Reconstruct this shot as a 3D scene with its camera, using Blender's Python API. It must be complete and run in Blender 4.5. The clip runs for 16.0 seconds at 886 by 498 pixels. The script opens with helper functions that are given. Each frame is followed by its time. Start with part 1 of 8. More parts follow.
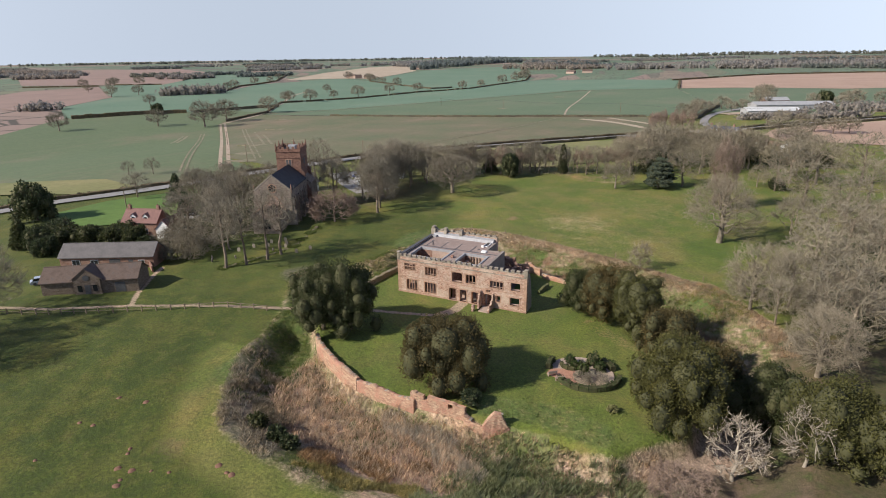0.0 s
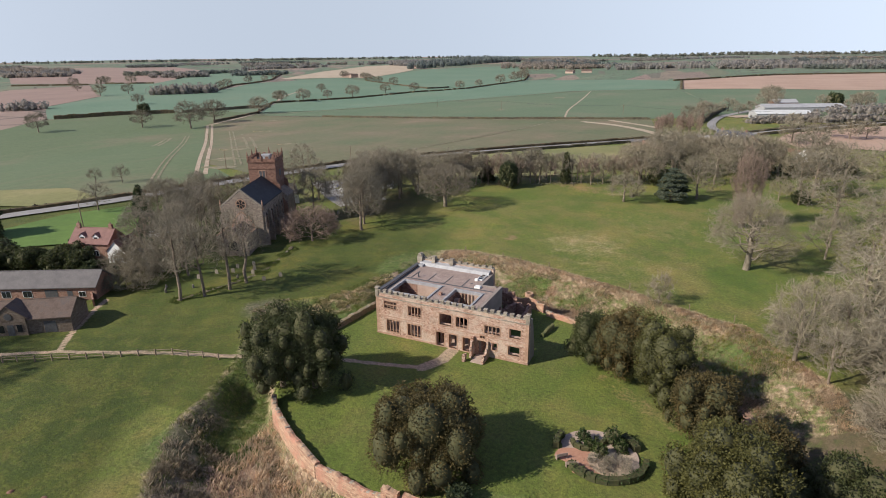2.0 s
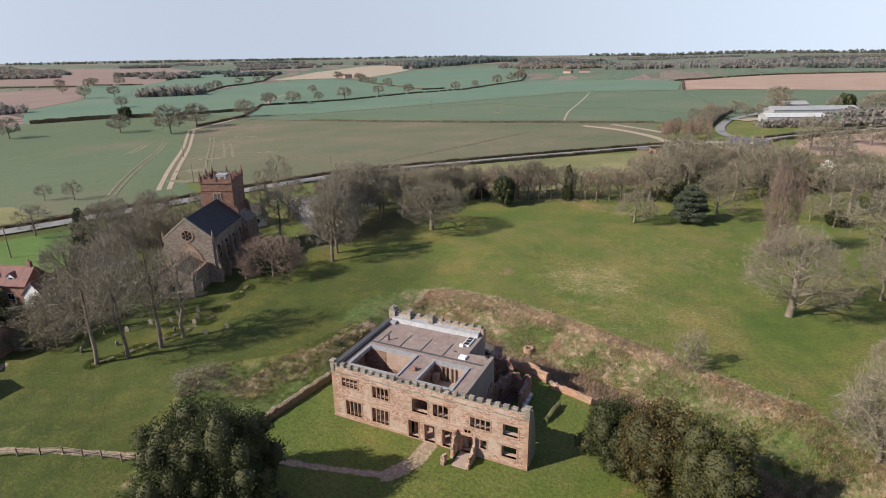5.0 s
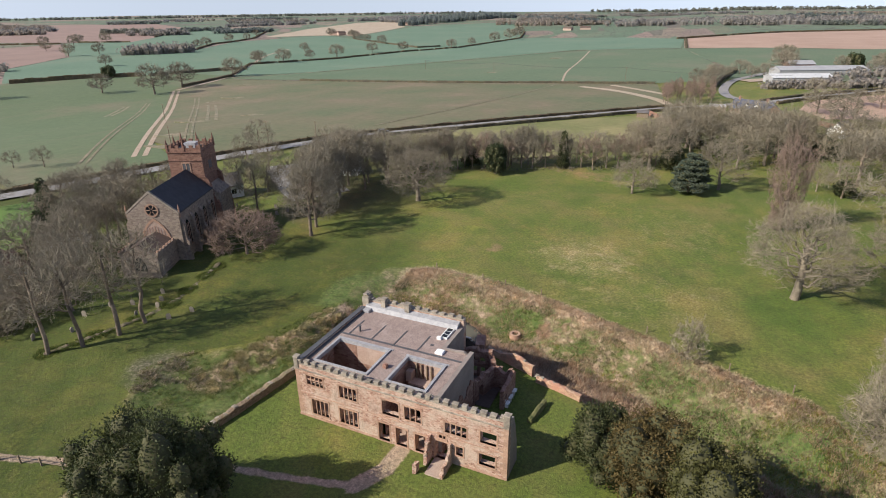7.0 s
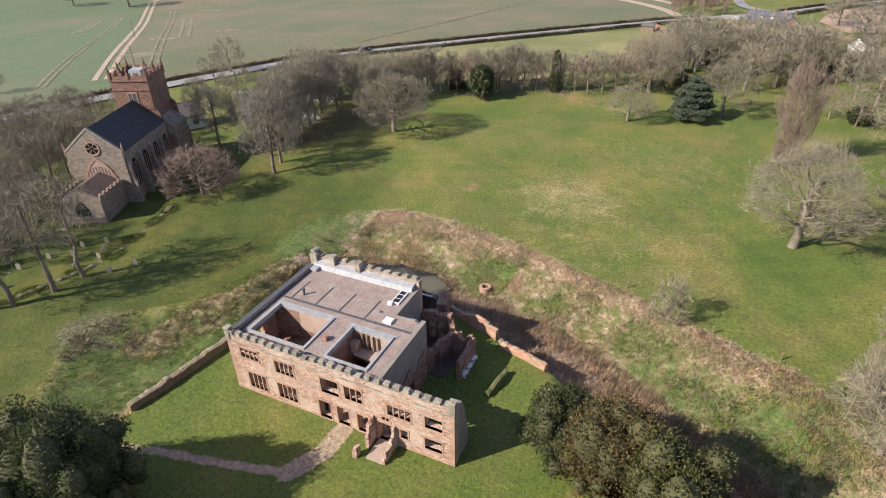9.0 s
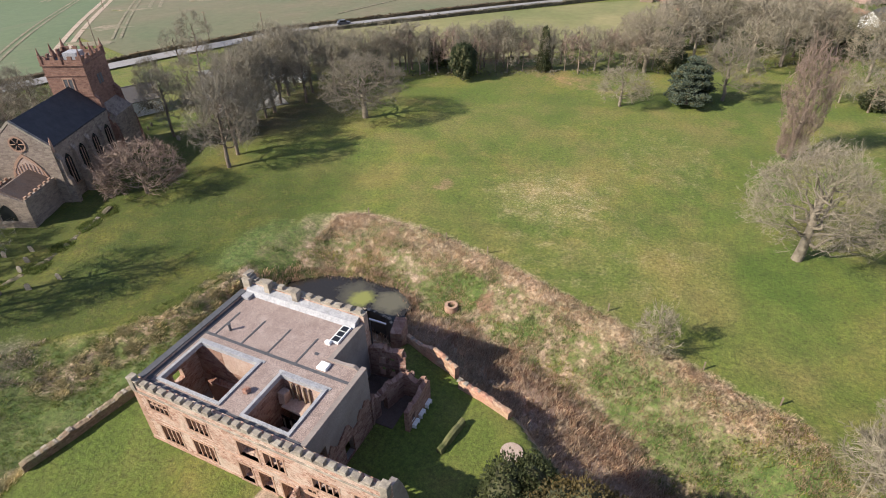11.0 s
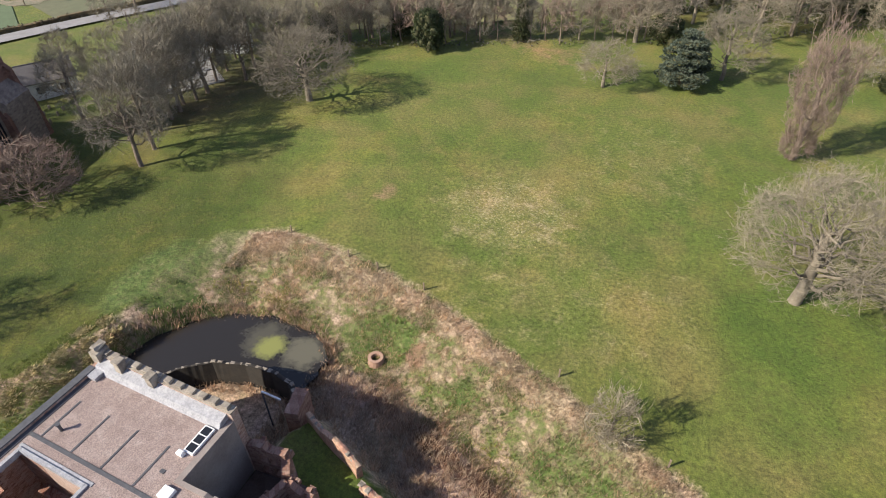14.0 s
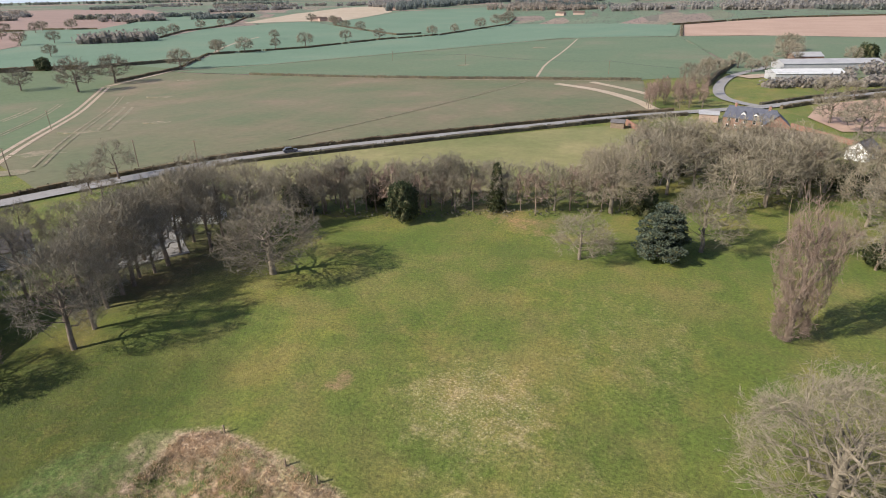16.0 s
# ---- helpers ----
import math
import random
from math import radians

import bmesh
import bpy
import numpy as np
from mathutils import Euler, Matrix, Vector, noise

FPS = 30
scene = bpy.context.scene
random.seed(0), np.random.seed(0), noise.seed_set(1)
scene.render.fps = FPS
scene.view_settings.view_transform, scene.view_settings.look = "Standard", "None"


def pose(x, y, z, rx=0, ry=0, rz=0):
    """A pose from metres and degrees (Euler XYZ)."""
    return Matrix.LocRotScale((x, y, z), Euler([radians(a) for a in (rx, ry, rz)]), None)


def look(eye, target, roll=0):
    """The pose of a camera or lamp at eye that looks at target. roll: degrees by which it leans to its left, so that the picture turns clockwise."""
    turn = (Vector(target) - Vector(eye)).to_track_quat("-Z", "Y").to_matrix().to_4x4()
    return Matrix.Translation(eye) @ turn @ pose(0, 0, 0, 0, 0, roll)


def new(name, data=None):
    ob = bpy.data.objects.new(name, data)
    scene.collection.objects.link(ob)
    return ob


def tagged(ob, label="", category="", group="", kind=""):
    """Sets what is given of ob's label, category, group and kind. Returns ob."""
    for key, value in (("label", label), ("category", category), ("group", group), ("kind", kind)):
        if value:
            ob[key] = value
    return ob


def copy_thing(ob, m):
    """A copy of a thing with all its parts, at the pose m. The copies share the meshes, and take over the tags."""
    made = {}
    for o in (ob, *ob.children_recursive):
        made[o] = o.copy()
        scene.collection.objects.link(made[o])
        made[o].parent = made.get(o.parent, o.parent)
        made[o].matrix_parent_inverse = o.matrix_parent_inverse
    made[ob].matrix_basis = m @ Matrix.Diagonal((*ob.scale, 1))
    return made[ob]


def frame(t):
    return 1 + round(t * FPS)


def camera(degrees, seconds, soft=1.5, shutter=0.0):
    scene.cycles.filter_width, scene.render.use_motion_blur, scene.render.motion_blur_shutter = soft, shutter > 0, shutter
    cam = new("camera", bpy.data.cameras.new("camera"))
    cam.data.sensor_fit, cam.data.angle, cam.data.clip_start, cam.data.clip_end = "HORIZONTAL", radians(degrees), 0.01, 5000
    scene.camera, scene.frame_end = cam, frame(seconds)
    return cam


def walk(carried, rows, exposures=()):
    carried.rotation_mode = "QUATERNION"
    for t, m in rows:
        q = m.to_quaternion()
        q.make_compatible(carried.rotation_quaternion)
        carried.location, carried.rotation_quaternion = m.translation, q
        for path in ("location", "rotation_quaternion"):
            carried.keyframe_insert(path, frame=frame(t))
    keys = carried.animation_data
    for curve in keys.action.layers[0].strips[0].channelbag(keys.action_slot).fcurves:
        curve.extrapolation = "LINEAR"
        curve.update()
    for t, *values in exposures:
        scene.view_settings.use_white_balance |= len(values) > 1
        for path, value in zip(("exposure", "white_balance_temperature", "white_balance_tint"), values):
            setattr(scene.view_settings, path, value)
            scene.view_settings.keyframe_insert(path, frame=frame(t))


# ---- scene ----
cam = camera(75.0, 16.0, 1.0)
PATH = [
    (0, (-0.712, -0.944, 44.955), (-1.534, 0.759, 44.303), -0.8),
    (0.5, (-2.01, 2.905, 44.968), (-2.83, 4.607, 44.312), -0.7),
    (1, (-3.42, 7.02, 44.958), (-4.239, 8.722, 44.301), -0.7),
    (1.5, (-5.059, 11.514, 44.96), (-5.876, 13.218, 44.304), -0.6),
    (2, (-6.832, 16.215, 44.992), (-7.647, 17.92, 44.337), -0.6),
    (2.5, (-8.55, 20.949, 45.055), (-9.363, 22.655, 44.401), -0.7),
    (3, (-10.08, 25.482, 45.119), (-10.891, 27.189, 44.466), -0.7),
    (3.5, (-11.344, 29.563, 45.211), (-12.155, 31.271, 44.561), -0.7),
    (4, (-12.247, 32.829, 45.297), (-13.057, 34.538, 44.646), -0.8),
    (6.5, (-14.882, 44.086, 45.527), (-15.675, 45.779, 44.818), -0.6),
    (7, (-14.713, 46.353, 45.503), (-15.495, 48.019, 44.722), -0.7),
    (7.5, (-14.369, 49.09, 45.52), (-15.141, 50.727, 44.669), -0.8),
    (8, (-14.027, 51.958, 45.56), (-14.788, 53.562, 44.64), -1.0),
    (8.5, (-13.719, 54.808, 45.672), (-14.471, 56.379, 44.689), -1.1),
    (9, (-13.397, 57.604, 45.788), (-14.14, 59.145, 44.753), -1.2),
    (11.5, (-13.645, 73.389, 45.64), (-14.355, 74.859, 44.486), -1.2),
    (12, (-13.588, 76.885, 45.673), (-14.287, 78.324, 44.473), -1.2),
    (12.5, (-13.509, 80.133, 45.713), (-14.194, 81.538, 44.465), -1.2),
    (13, (-13.351, 83.183, 45.769), (-14.022, 84.555, 44.478), -1.3),
    (13.5, (-13.225, 86.203, 45.836), (-13.889, 87.557, 44.522), -1.3),
    (14, (-13.156, 89.138, 45.903), (-13.836, 90.531, 44.639), -1.2),
    (14.5, (-13.076, 91.879, 45.931), (-13.785, 93.345, 44.769), -1.2),
    (15, (-12.99, 94.546, 45.856), (-13.726, 96.077, 44.801), -1.1),
    (15.5, (-12.965, 96.863, 45.773), (-13.724, 98.456, 44.831), -0.9),
    (16, (-13.118, 99.065, 45.669), (-13.89, 100.715, 44.844), -0.8),
]
walk(cam, [(t, look(eye, target, roll)) for t, eye, target, roll in PATH],
     [(0.0, 0.33), (4.0, 0.33), (6.5, 0.4), (9.0, 0.78), (12.5, 0.8), (14.0, 0.74), (16.0, 0.6)])

# ---- daylight ----
SUN_WAY = Vector((0.69, 0.72, 0.0)).normalized()  # the way the shadows fall on the ground
SUN_UP = 34.5
world = bpy.data.worlds.new("sky")
scene.world = world
world.use_nodes = True
wn = world.node_tree.nodes
sky = wn.new("ShaderNodeTexSky")
sky.sky_type = "NISHITA"
sky.sun_disc = False
sky.sun_elevation = radians(SUN_UP)
sky.sun_rotation = math.atan2(-SUN_WAY.x, -SUN_WAY.y)
sky.air_density, sky.dust_density, sky.ozone_density, sky.altitude = 1.0, 0.25, 2.5, 100
# the sky keeps its horizon colour down to the land, which lies below eye level
way = wn.new("ShaderNodeTexCoord")
lift = wn.new("ShaderNodeVectorMath")
lift.operation = "MAXIMUM"
lift.inputs[1].default_value = (-1, -1, 0.115)
world.node_tree.links.new(way.outputs["Generated"], lift.inputs[0])
world.node_tree.links.new(lift.outputs[0], sky.inputs["Vector"])
wn["Background"].inputs[1].default_value = 0.108
tint = wn.new("ShaderNodeMix")
tint.data_type, tint.blend_type = "RGBA", "MULTIPLY"
tint.inputs[0].default_value = 1.0
tint.inputs[7].default_value = (1.28, 1.0, 0.965, 1)
world.node_tree.links.new(sky.outputs[0], tint.inputs[6])
world.node_tree.links.new(tint.outputs[2], wn["Background"].inputs[0])
sun_data = bpy.data.lights.new("sun", "SUN")
sun_data.energy, sun_data.angle, sun_data.color = 4.65, radians(0.6), (1.0, 0.92, 0.80)
sun = new("sun", sun_data)
flat = SUN_WAY * math.cos(radians(SUN_UP))
sun.matrix_world = look((0, 0, 200), (flat.x, flat.y, 200 - math.sin(radians(SUN_UP))))

# ---- materials ----
def nodes_of(name):
    m = bpy.data.materials.new(name)
    m.use_nodes = True
    t = m.node_tree
    return m, t, t.nodes["Principled BSDF"]


def link(t, a, b):
    t.links.new(a, b)


def noise_node(t, scale, detail=4.0, rough=0.6, space="Object", stretch=None):
    co = t.nodes.new("ShaderNodeTexCoord")
    n = t.nodes.new("ShaderNodeTexNoise")
    n.inputs["Scale"].default_value, n.inputs["Detail"].default_value, n.inputs["Roughness"].default_value = scale, detail, rough
    src = co.outputs[space]
    if stretch:
        mp = t.nodes.new("ShaderNodeMapping")
        mp.inputs["Scale"].default_value = stretch
        link(t, src, mp.inputs[0])
        src = mp.outputs[0]
    link(t, src, n.inputs["Vector"])
    return n


def ramp(t, src, stops):
    r = t.nodes.new("ShaderNodeValToRGB")
    e = r.color_ramp.elements
    while len(e) < len(stops):
        e.new(0.5)
    for el, (p, c) in zip(e, stops):
        el.position = p
        el.color = (*c, 1) if len(c) == 3 else c
    link(t, src, r.inputs[0])
    return r.outputs[0]


def mix(t, fac, a, b, mode="MIX"):
    m = t.nodes.new("ShaderNodeMix")
    m.data_type, m.blend_type = "RGBA", mode
    for sock, v in ((m.inputs[0], fac), (m.inputs[6], a), (m.inputs[7], b)):
        if isinstance(v, (int, float)):
            sock.default_value = v
        elif isinstance(v, tuple):
            sock.default_value = (*v, 1)
        else:
            link(t, v, sock)
    return m.outputs[2]


def mathn(t, op, a, b=0.0, clamp=False):
    m = t.nodes.new("ShaderNodeMath")
    m.operation, m.use_clamp = op, clamp
    for sock, v in zip(m.inputs, (a, b)):
        if isinstance(v, (int, float)):
            sock.default_value = v
        else:
            link(t, v, sock)
    return m.outputs[0]


def bump(t, p, height, strength=0.5, distance=0.05):
    b = t.nodes.new("ShaderNodeBump")
    b.inputs["Strength"].default_value, b.inputs["Distance"].default_value = strength, distance
    link(t, height, b.inputs["Height"])
    link(t, b.outputs[0], p.inputs["Normal"])


def surface(name, colours, scale=1.0, fine=8.0, rough=0.85, relief=0.4, depth=0.03, metal=0.0, spread=0.25, stretch=None, piece=0.0):
    """A weathered surface: broad patches of the colours, fine grain in brightness, and relief."""
    m, t, p = nodes_of(name)
    broad = noise_node(t, scale, 5, 0.62, stretch=stretch)
    grain = noise_node(t, scale * fine, 5, 0.7, stretch=stretch)
    n = len(colours)
    col = ramp(t, broad.outputs[0], [(0.3 + 0.4 * i / max(1, n - 1), c) for i, c in enumerate(colours)])
    dark = ramp(t, grain.outputs[0], [(0.25, (1 - spread,) * 3), (0.75, (1 + spread,) * 3)])
    col = mix(t, 1.0, col, dark, "MULTIPLY")
    if piece:
        info = t.nodes.new("ShaderNodeObjectInfo")
        col = mix(t, 1.0, col, ramp(t, info.outputs["Random"], [(0, (1 - piece,) * 3), (1, (1 + piece,) * 3)]), "MULTIPLY")
    link(t, col, p.inputs["Base Color"])
    p.inputs["Roughness"].default_value, p.inputs["Metallic"].default_value = rough, metal
    if relief:
        bump(t, p, grain.outputs[0], relief, depth)
    return m


def masonry(name, stones, mortar, w=0.55, h=0.28, patches=None, axis="xz", relief=0.8):
    """Coursed rubble: stones of uneven colour with recessed joints and stained patches."""
    m, t, p = nodes_of(name)
    co = t.nodes.new("ShaderNodeTexCoord")
    sep = t.nodes.new("ShaderNodeSeparateXYZ")
    link(t, co.outputs["Object"], sep.inputs[0])
    comb = t.nodes.new("ShaderNodeCombineXYZ")
    link(t, mathn(t, "ADD", sep.outputs[0], mathn(t, "MULTIPLY", sep.outputs[1], 0.93)), comb.inputs[0])
    link(t, sep.outputs[2], comb.inputs[1])
    wob = noise_node(t, 1.7, 3)
    vec = t.nodes.new("ShaderNodeVectorMath")
    vec.operation = "MULTIPLY_ADD"
    link(t, wob.outputs["Color"], vec.inputs[0])
    vec.inputs[1].default_value = (0.22, 0.16, 0)
    link(t, comb.outputs[0], vec.inputs[2])
    br = t.nodes.new("ShaderNodeTexBrick")
    br.inputs["Scale"].default_value = 1.0
    br.inputs["Brick Width"].default_value, br.inputs["Row Height"].default_value = w, h
    br.inputs["Mortar Size"].default_value, br.inputs["Mortar Smooth"].default_value = 0.022, 0.5
    br.inputs["Color1"].default_value, br.inputs["Color2"].default_value = (0, 0, 0, 1), (1, 1, 1, 1)
    br.inputs["Mortar"].default_value = (0.5, 0.5, 0.5, 1)
    link(t, vec.outputs[0], br.inputs["Vector"])
    n = len(stones)
    col = ramp(t, br.outputs["Color"], [(i / max(1, n - 1), c) for i, c in enumerate(stones)])
    broad = noise_node(t, 0.45, 6, 0.65)
    if patches:
        col = mix(t, ramp(t, broad.outputs[0], [(0.46, (0, 0, 0)), (0.62, (1, 1, 1))]), col, patches)
    grain = noise_node(t, 6.0, 6, 0.75)
    col = mix(t, 1.0, col, ramp(t, grain.outputs[0], [(0.25, (0.6, 0.6, 0.6)), (0.75, (1.35, 1.35, 1.35))]), "MULTIPLY")
    stain = noise_node(t, 0.9, 5, 0.7, stretch=(1, 1, 0.3))
    col = mix(t, ramp(t, stain.outputs[0], [(0.55, (0, 0, 0)), (0.75, (0.55,) * 3)]), col, tuple(c * 0.45 for c in stones[0]))
    col = mix(t, mathn(t, "MULTIPLY", br.outputs["Fac"], 0.6), col, mortar)
    link(t, col, p.inputs["Base Color"])
    p.inputs["Roughness"].default_value = 0.92
    hgt = mathn(t, "ADD", mathn(t, "MULTIPLY", br.outputs["Fac"], -1.0), grain.outputs[0])
    bump(t, p, hgt, relief, 0.05)
    return m


def bark_like(name, a, b, tint=0.18):
    m, t, p = nodes_of(name)
    n = noise_node(t, 1.3, 4, 0.7)
    col = ramp(t, n.outputs[0], [(0.3, a), (0.7, b)])
    info = t.nodes.new("ShaderNodeObjectInfo")
    col = mix(t, 1.0, col, ramp(t, info.outputs["Random"], [(0, (1 - tint, 1 - tint, 1 - tint)), (1, (1 + tint, 1 + tint * 0.9, 1 + tint * 0.7))]), "MULTIPLY")
    geo = t.nodes.new("ShaderNodeNewGeometry")
    col = mix(t, 1.0, col, ramp(t, geo.outputs["Random Per Island"], [(0, (0.7,) * 3), (1, (1.3,) * 3)]), "MULTIPLY")
    link(t, col, p.inputs["Base Color"])
    p.inputs["Roughness"].default_value = 0.95
    return m


def leafy(name, cols, tint=0.2, through_light=0.3):
    m, t, p = nodes_of(name)
    geo = t.nodes.new("ShaderNodeNewGeometry")
    n = len(cols)
    col = ramp(t, geo.outputs["Random Per Island"], [(i / max(1, n - 1), c) for i, c in enumerate(cols)])
    big = noise_node(t, 0.6, 3, 0.6)
    col = mix(t, 1.0, col, ramp(t, big.outputs[0], [(0.3, (0.65, 0.7, 0.7)), (0.7, (1.35, 1.25, 1.1))]), "MULTIPLY")
    info = t.nodes.new("ShaderNodeObjectInfo")
    col = mix(t, 1.0, col, ramp(t, info.outputs["Random"], [(0, (1 - tint, 1 - tint * 0.5, 1)), (1, (1 + tint, 1 + tint * 0.3, 1 - tint * 0.5))]), "MULTIPLY")
    link(t, col, p.inputs["Base Color"])
    p.inputs["Roughness"].default_value = 0.75
    # thin leaves let some light through
    tr = t.nodes.new("ShaderNodeBsdfTranslucent")
    link(t, col, tr.inputs["Color"])
    mx = t.nodes.new("ShaderNodeMixShader")
    mx.inputs[0].default_value = through_light
    link(t, p.outputs[0], mx.inputs[1])
    link(t, tr.outputs[0], mx.inputs[2])
    link(t, mx.outputs[0], t.nodes["Material Output"].inputs["Surface"])
    return m


SANDSTONE = masonry("weathered_pink_sandstone", [(0.23, 0.115, 0.08), (0.38, 0.205, 0.145), (0.50, 0.32, 0.24), (0.56, 0.41, 0.325)], (0.50, 0.39, 0.305), 0.34, 0.17, patches=(0.54, 0.415, 0.33))
BRICK = masonry("old_red_brick", [(0.20, 0.085, 0.055), (0.27, 0.12, 0.08), (0.32, 0.16, 0.11)], (0.33, 0.25, 0.2), 0.24, 0.085, relief=0.4)
CHURCH_STONE = masonry("grey_buff_church_stone", [(0.20, 0.155, 0.125), (0.27, 0.215, 0.172), (0.33, 0.27, 0.215)], (0.26, 0.215, 0.18), 0.6, 0.3)
BARN_STONE = masonry("brown_barn_stone", [(0.13, 0.095, 0.07), (0.18, 0.135, 0.10), (0.22, 0.17, 0.13)], (0.18, 0.15, 0.12), 0.5, 0.25)
TOWER_STONE = masonry("dark_red_sandstone", [(0.17, 0.085, 0.06), (0.23, 0.12, 0.085), (0.27, 0.15, 0.105)], (0.2, 0.14, 0.11), 0.6, 0.3)
RUBBLE = masonry("moat_wall_rubble", [(0.30, 0.165, 0.11), (0.46, 0.29, 0.19), (0.56, 0.40, 0.27)], (0.42, 0.31, 0.22), 0.42, 0.2, patches=(0.50, 0.25, 0.17))
MOSSY_RUBBLE = masonry("mossy_brown_rubble", [(0.16, 0.11, 0.07), (0.25, 0.175, 0.115), (0.32, 0.235, 0.16)], (0.22, 0.17, 0.12), 0.42, 0.2, patches=(0.24, 0.22, 0.12))
# One dark tone for the ruins' own stone and the courts' painted shade.
RUIN_STONE = masonry("dark_ruined_sandstone", [(0.20, 0.10, 0.072), (0.29, 0.165, 0.12), (0.37, 0.24, 0.18)], (0.30, 0.22, 0.17))
COPING = surface("lichened_coping_stone", [(0.15, 0.13, 0.105), (0.27, 0.232, 0.183), (0.35, 0.313, 0.252)], 1.2, 6, piece=0.15)
DRESSED = surface("dressed_sandstone", [(0.30, 0.175, 0.12), (0.42, 0.28, 0.20)], 1.5, 6, piece=0.1)
RENDER_GREY = surface("grey_brown_render", [(0.22, 0.18, 0.16), (0.29, 0.25, 0.22)], 0.6, 12, spread=0.18)
PLASTER = surface("pink_lime_plaster", [(0.36, 0.25, 0.20), (0.44, 0.34, 0.28)], 0.8, 8)
GRAVEL = surface("roof_gravel_ballast", [(0.24, 0.178, 0.155), (0.29, 0.22, 0.192), (0.335, 0.265, 0.232)], 0.9, 13, spread=0.75, relief=0.8, depth=0.05)
LEAD = surface("lead_sheet", [(0.27, 0.27, 0.28), (0.40, 0.40, 0.41)], 1.5, 4, rough=0.65, metal=0.1, relief=0.15)
LEAD_DARK = surface("dull_lead_gutter", [(0.06, 0.06, 0.065), (0.10, 0.10, 0.105)], 2, 5, rough=0.6)
WHITE = surface("white_paint", [(0.72, 0.72, 0.70), (0.82, 0.82, 0.80)], 2, 5, rough=0.5, relief=0.1)
SLATE = surface("dark_slate", [(0.028, 0.028, 0.033), (0.05, 0.05, 0.055)], 0.8, 10, rough=0.7, spread=0.3)
TILE_BROWN = surface("brown_clay_tile", [(0.075, 0.052, 0.042), (0.12, 0.083, 0.066), (0.10, 0.08, 0.072)], 0.7, 9, spread=0.3)
TILE_GREY = surface("grey_roof_tile", [(0.105, 0.098, 0.098), (0.155, 0.143, 0.14)], 0.6, 10, spread=0.25)
TILE_RED = surface("plum_red_tile", [(0.17, 0.09, 0.08), (0.24, 0.13, 0.11)], 0.8, 9)
SHEET = surface("pale_sheet_roof", [(0.48, 0.49, 0.49), (0.60, 0.60, 0.59)], 0.2, 8, rough=0.6, relief=0.1)
SHEET_GREY = surface("grey_sheet_roof", [(0.30, 0.30, 0.31), (0.40, 0.40, 0.40)], 0.2, 8, rough=0.6, relief=0.1)
WOOD = surface("weathered_timber", [(0.16, 0.12, 0.085), (0.26, 0.20, 0.14)], 2, 7)
TWIG = bark_like("bare_twig", (0.185, 0.162, 0.12), (0.285, 0.255, 0.19))
TWIG_PALE = bark_like("pale_bare_twig", (0.175, 0.153, 0.108), (0.275, 0.24, 0.172))
TWIG_RED = bark_like("reddish_bare_twig", (0.19, 0.135, 0.105), (0.29, 0.215, 0.172))
TWIG_OAK = bark_like("oak_twig", (0.185, 0.158, 0.115), (0.28, 0.242, 0.178))
BARK = bark_like("grey_brown_bark", (0.13, 0.10, 0.075), (0.24, 0.19, 0.145))
BARK_OAK = bark_like("pale_oak_bark", (0.15, 0.125, 0.09), (0.26, 0.22, 0.168))
BARK_PALE = bark_like("silvery_bark", (0.26, 0.22, 0.175), (0.42, 0.37, 0.30))
YEW = leafy("olive_yew_foliage", [(0.078, 0.082, 0.022), (0.09, 0.094, 0.026), (0.105, 0.104, 0.031)], 0.08)
YEW_DARK = leafy("dark_yew_foliage", [(0.05, 0.064, 0.022), (0.06, 0.076, 0.026), (0.072, 0.086, 0.031)], 0.08)
YEW_BROWN = leafy("bronze_yew_foliage", [(0.092, 0.074, 0.026), (0.108, 0.085, 0.03), (0.125, 0.096, 0.035)], 0.08)
CONIFER = leafy("blue_green_conifer", [(0.075, 0.098, 0.066), (0.118, 0.145, 0.102), (0.165, 0.19, 0.14)], 0.1)
IVY = leafy("dark_evergreen_leaf", [(0.032, 0.048, 0.02), (0.06, 0.08, 0.032), (0.09, 0.102, 0.04)])
BOX_HEDGE = leafy("clipped_hedge_leaf", [(0.025, 0.05, 0.012), (0.05, 0.085, 0.02), (0.075, 0.11, 0.028)])
HEDGE = leafy("bare_hawthorn_hedge", [(0.105, 0.087, 0.06), (0.175, 0.145, 0.10), (0.14, 0.125, 0.072)])
# Shade deep between the leaves, painted as the colour of the cores.
SHADE_CORE = surface("shade_dark_foliage_core", [(0.045, 0.047, 0.018), (0.075, 0.072, 0.026)], 1.0, 5)
STRAW = leafy("dry_straw_grass", [(0.36, 0.265, 0.18), (0.51, 0.39, 0.28), (0.62, 0.51, 0.39)], 0.0, 0.45)
REED = leafy("russet_reed", [(0.44, 0.325, 0.245), (0.57, 0.445, 0.35), (0.68, 0.56, 0.46)], 0.0, 0.55)
LIME = leafy("yellow_green_herbs", [(0.17, 0.19, 0.03), (0.26, 0.27, 0.05), (0.32, 0.32, 0.08)], 0.0)
BROWN_REED = leafy("dark_russet_stalks", [(0.32, 0.21, 0.15), (0.44, 0.31, 0.235), (0.55, 0.42, 0.33)], 0.0, 0.5)
PALE_REED = leafy("bleached_reed_heads", [(0.42, 0.36, 0.30), (0.58, 0.51, 0.44), (0.70, 0.63, 0.56)], 0.0, 0.5)
TUSSOCK = leafy("bleached_tussock_grass", [(0.26, 0.25, 0.12), (0.46, 0.41, 0.24), (0.64, 0.56, 0.38)], 0.0, 0.5)
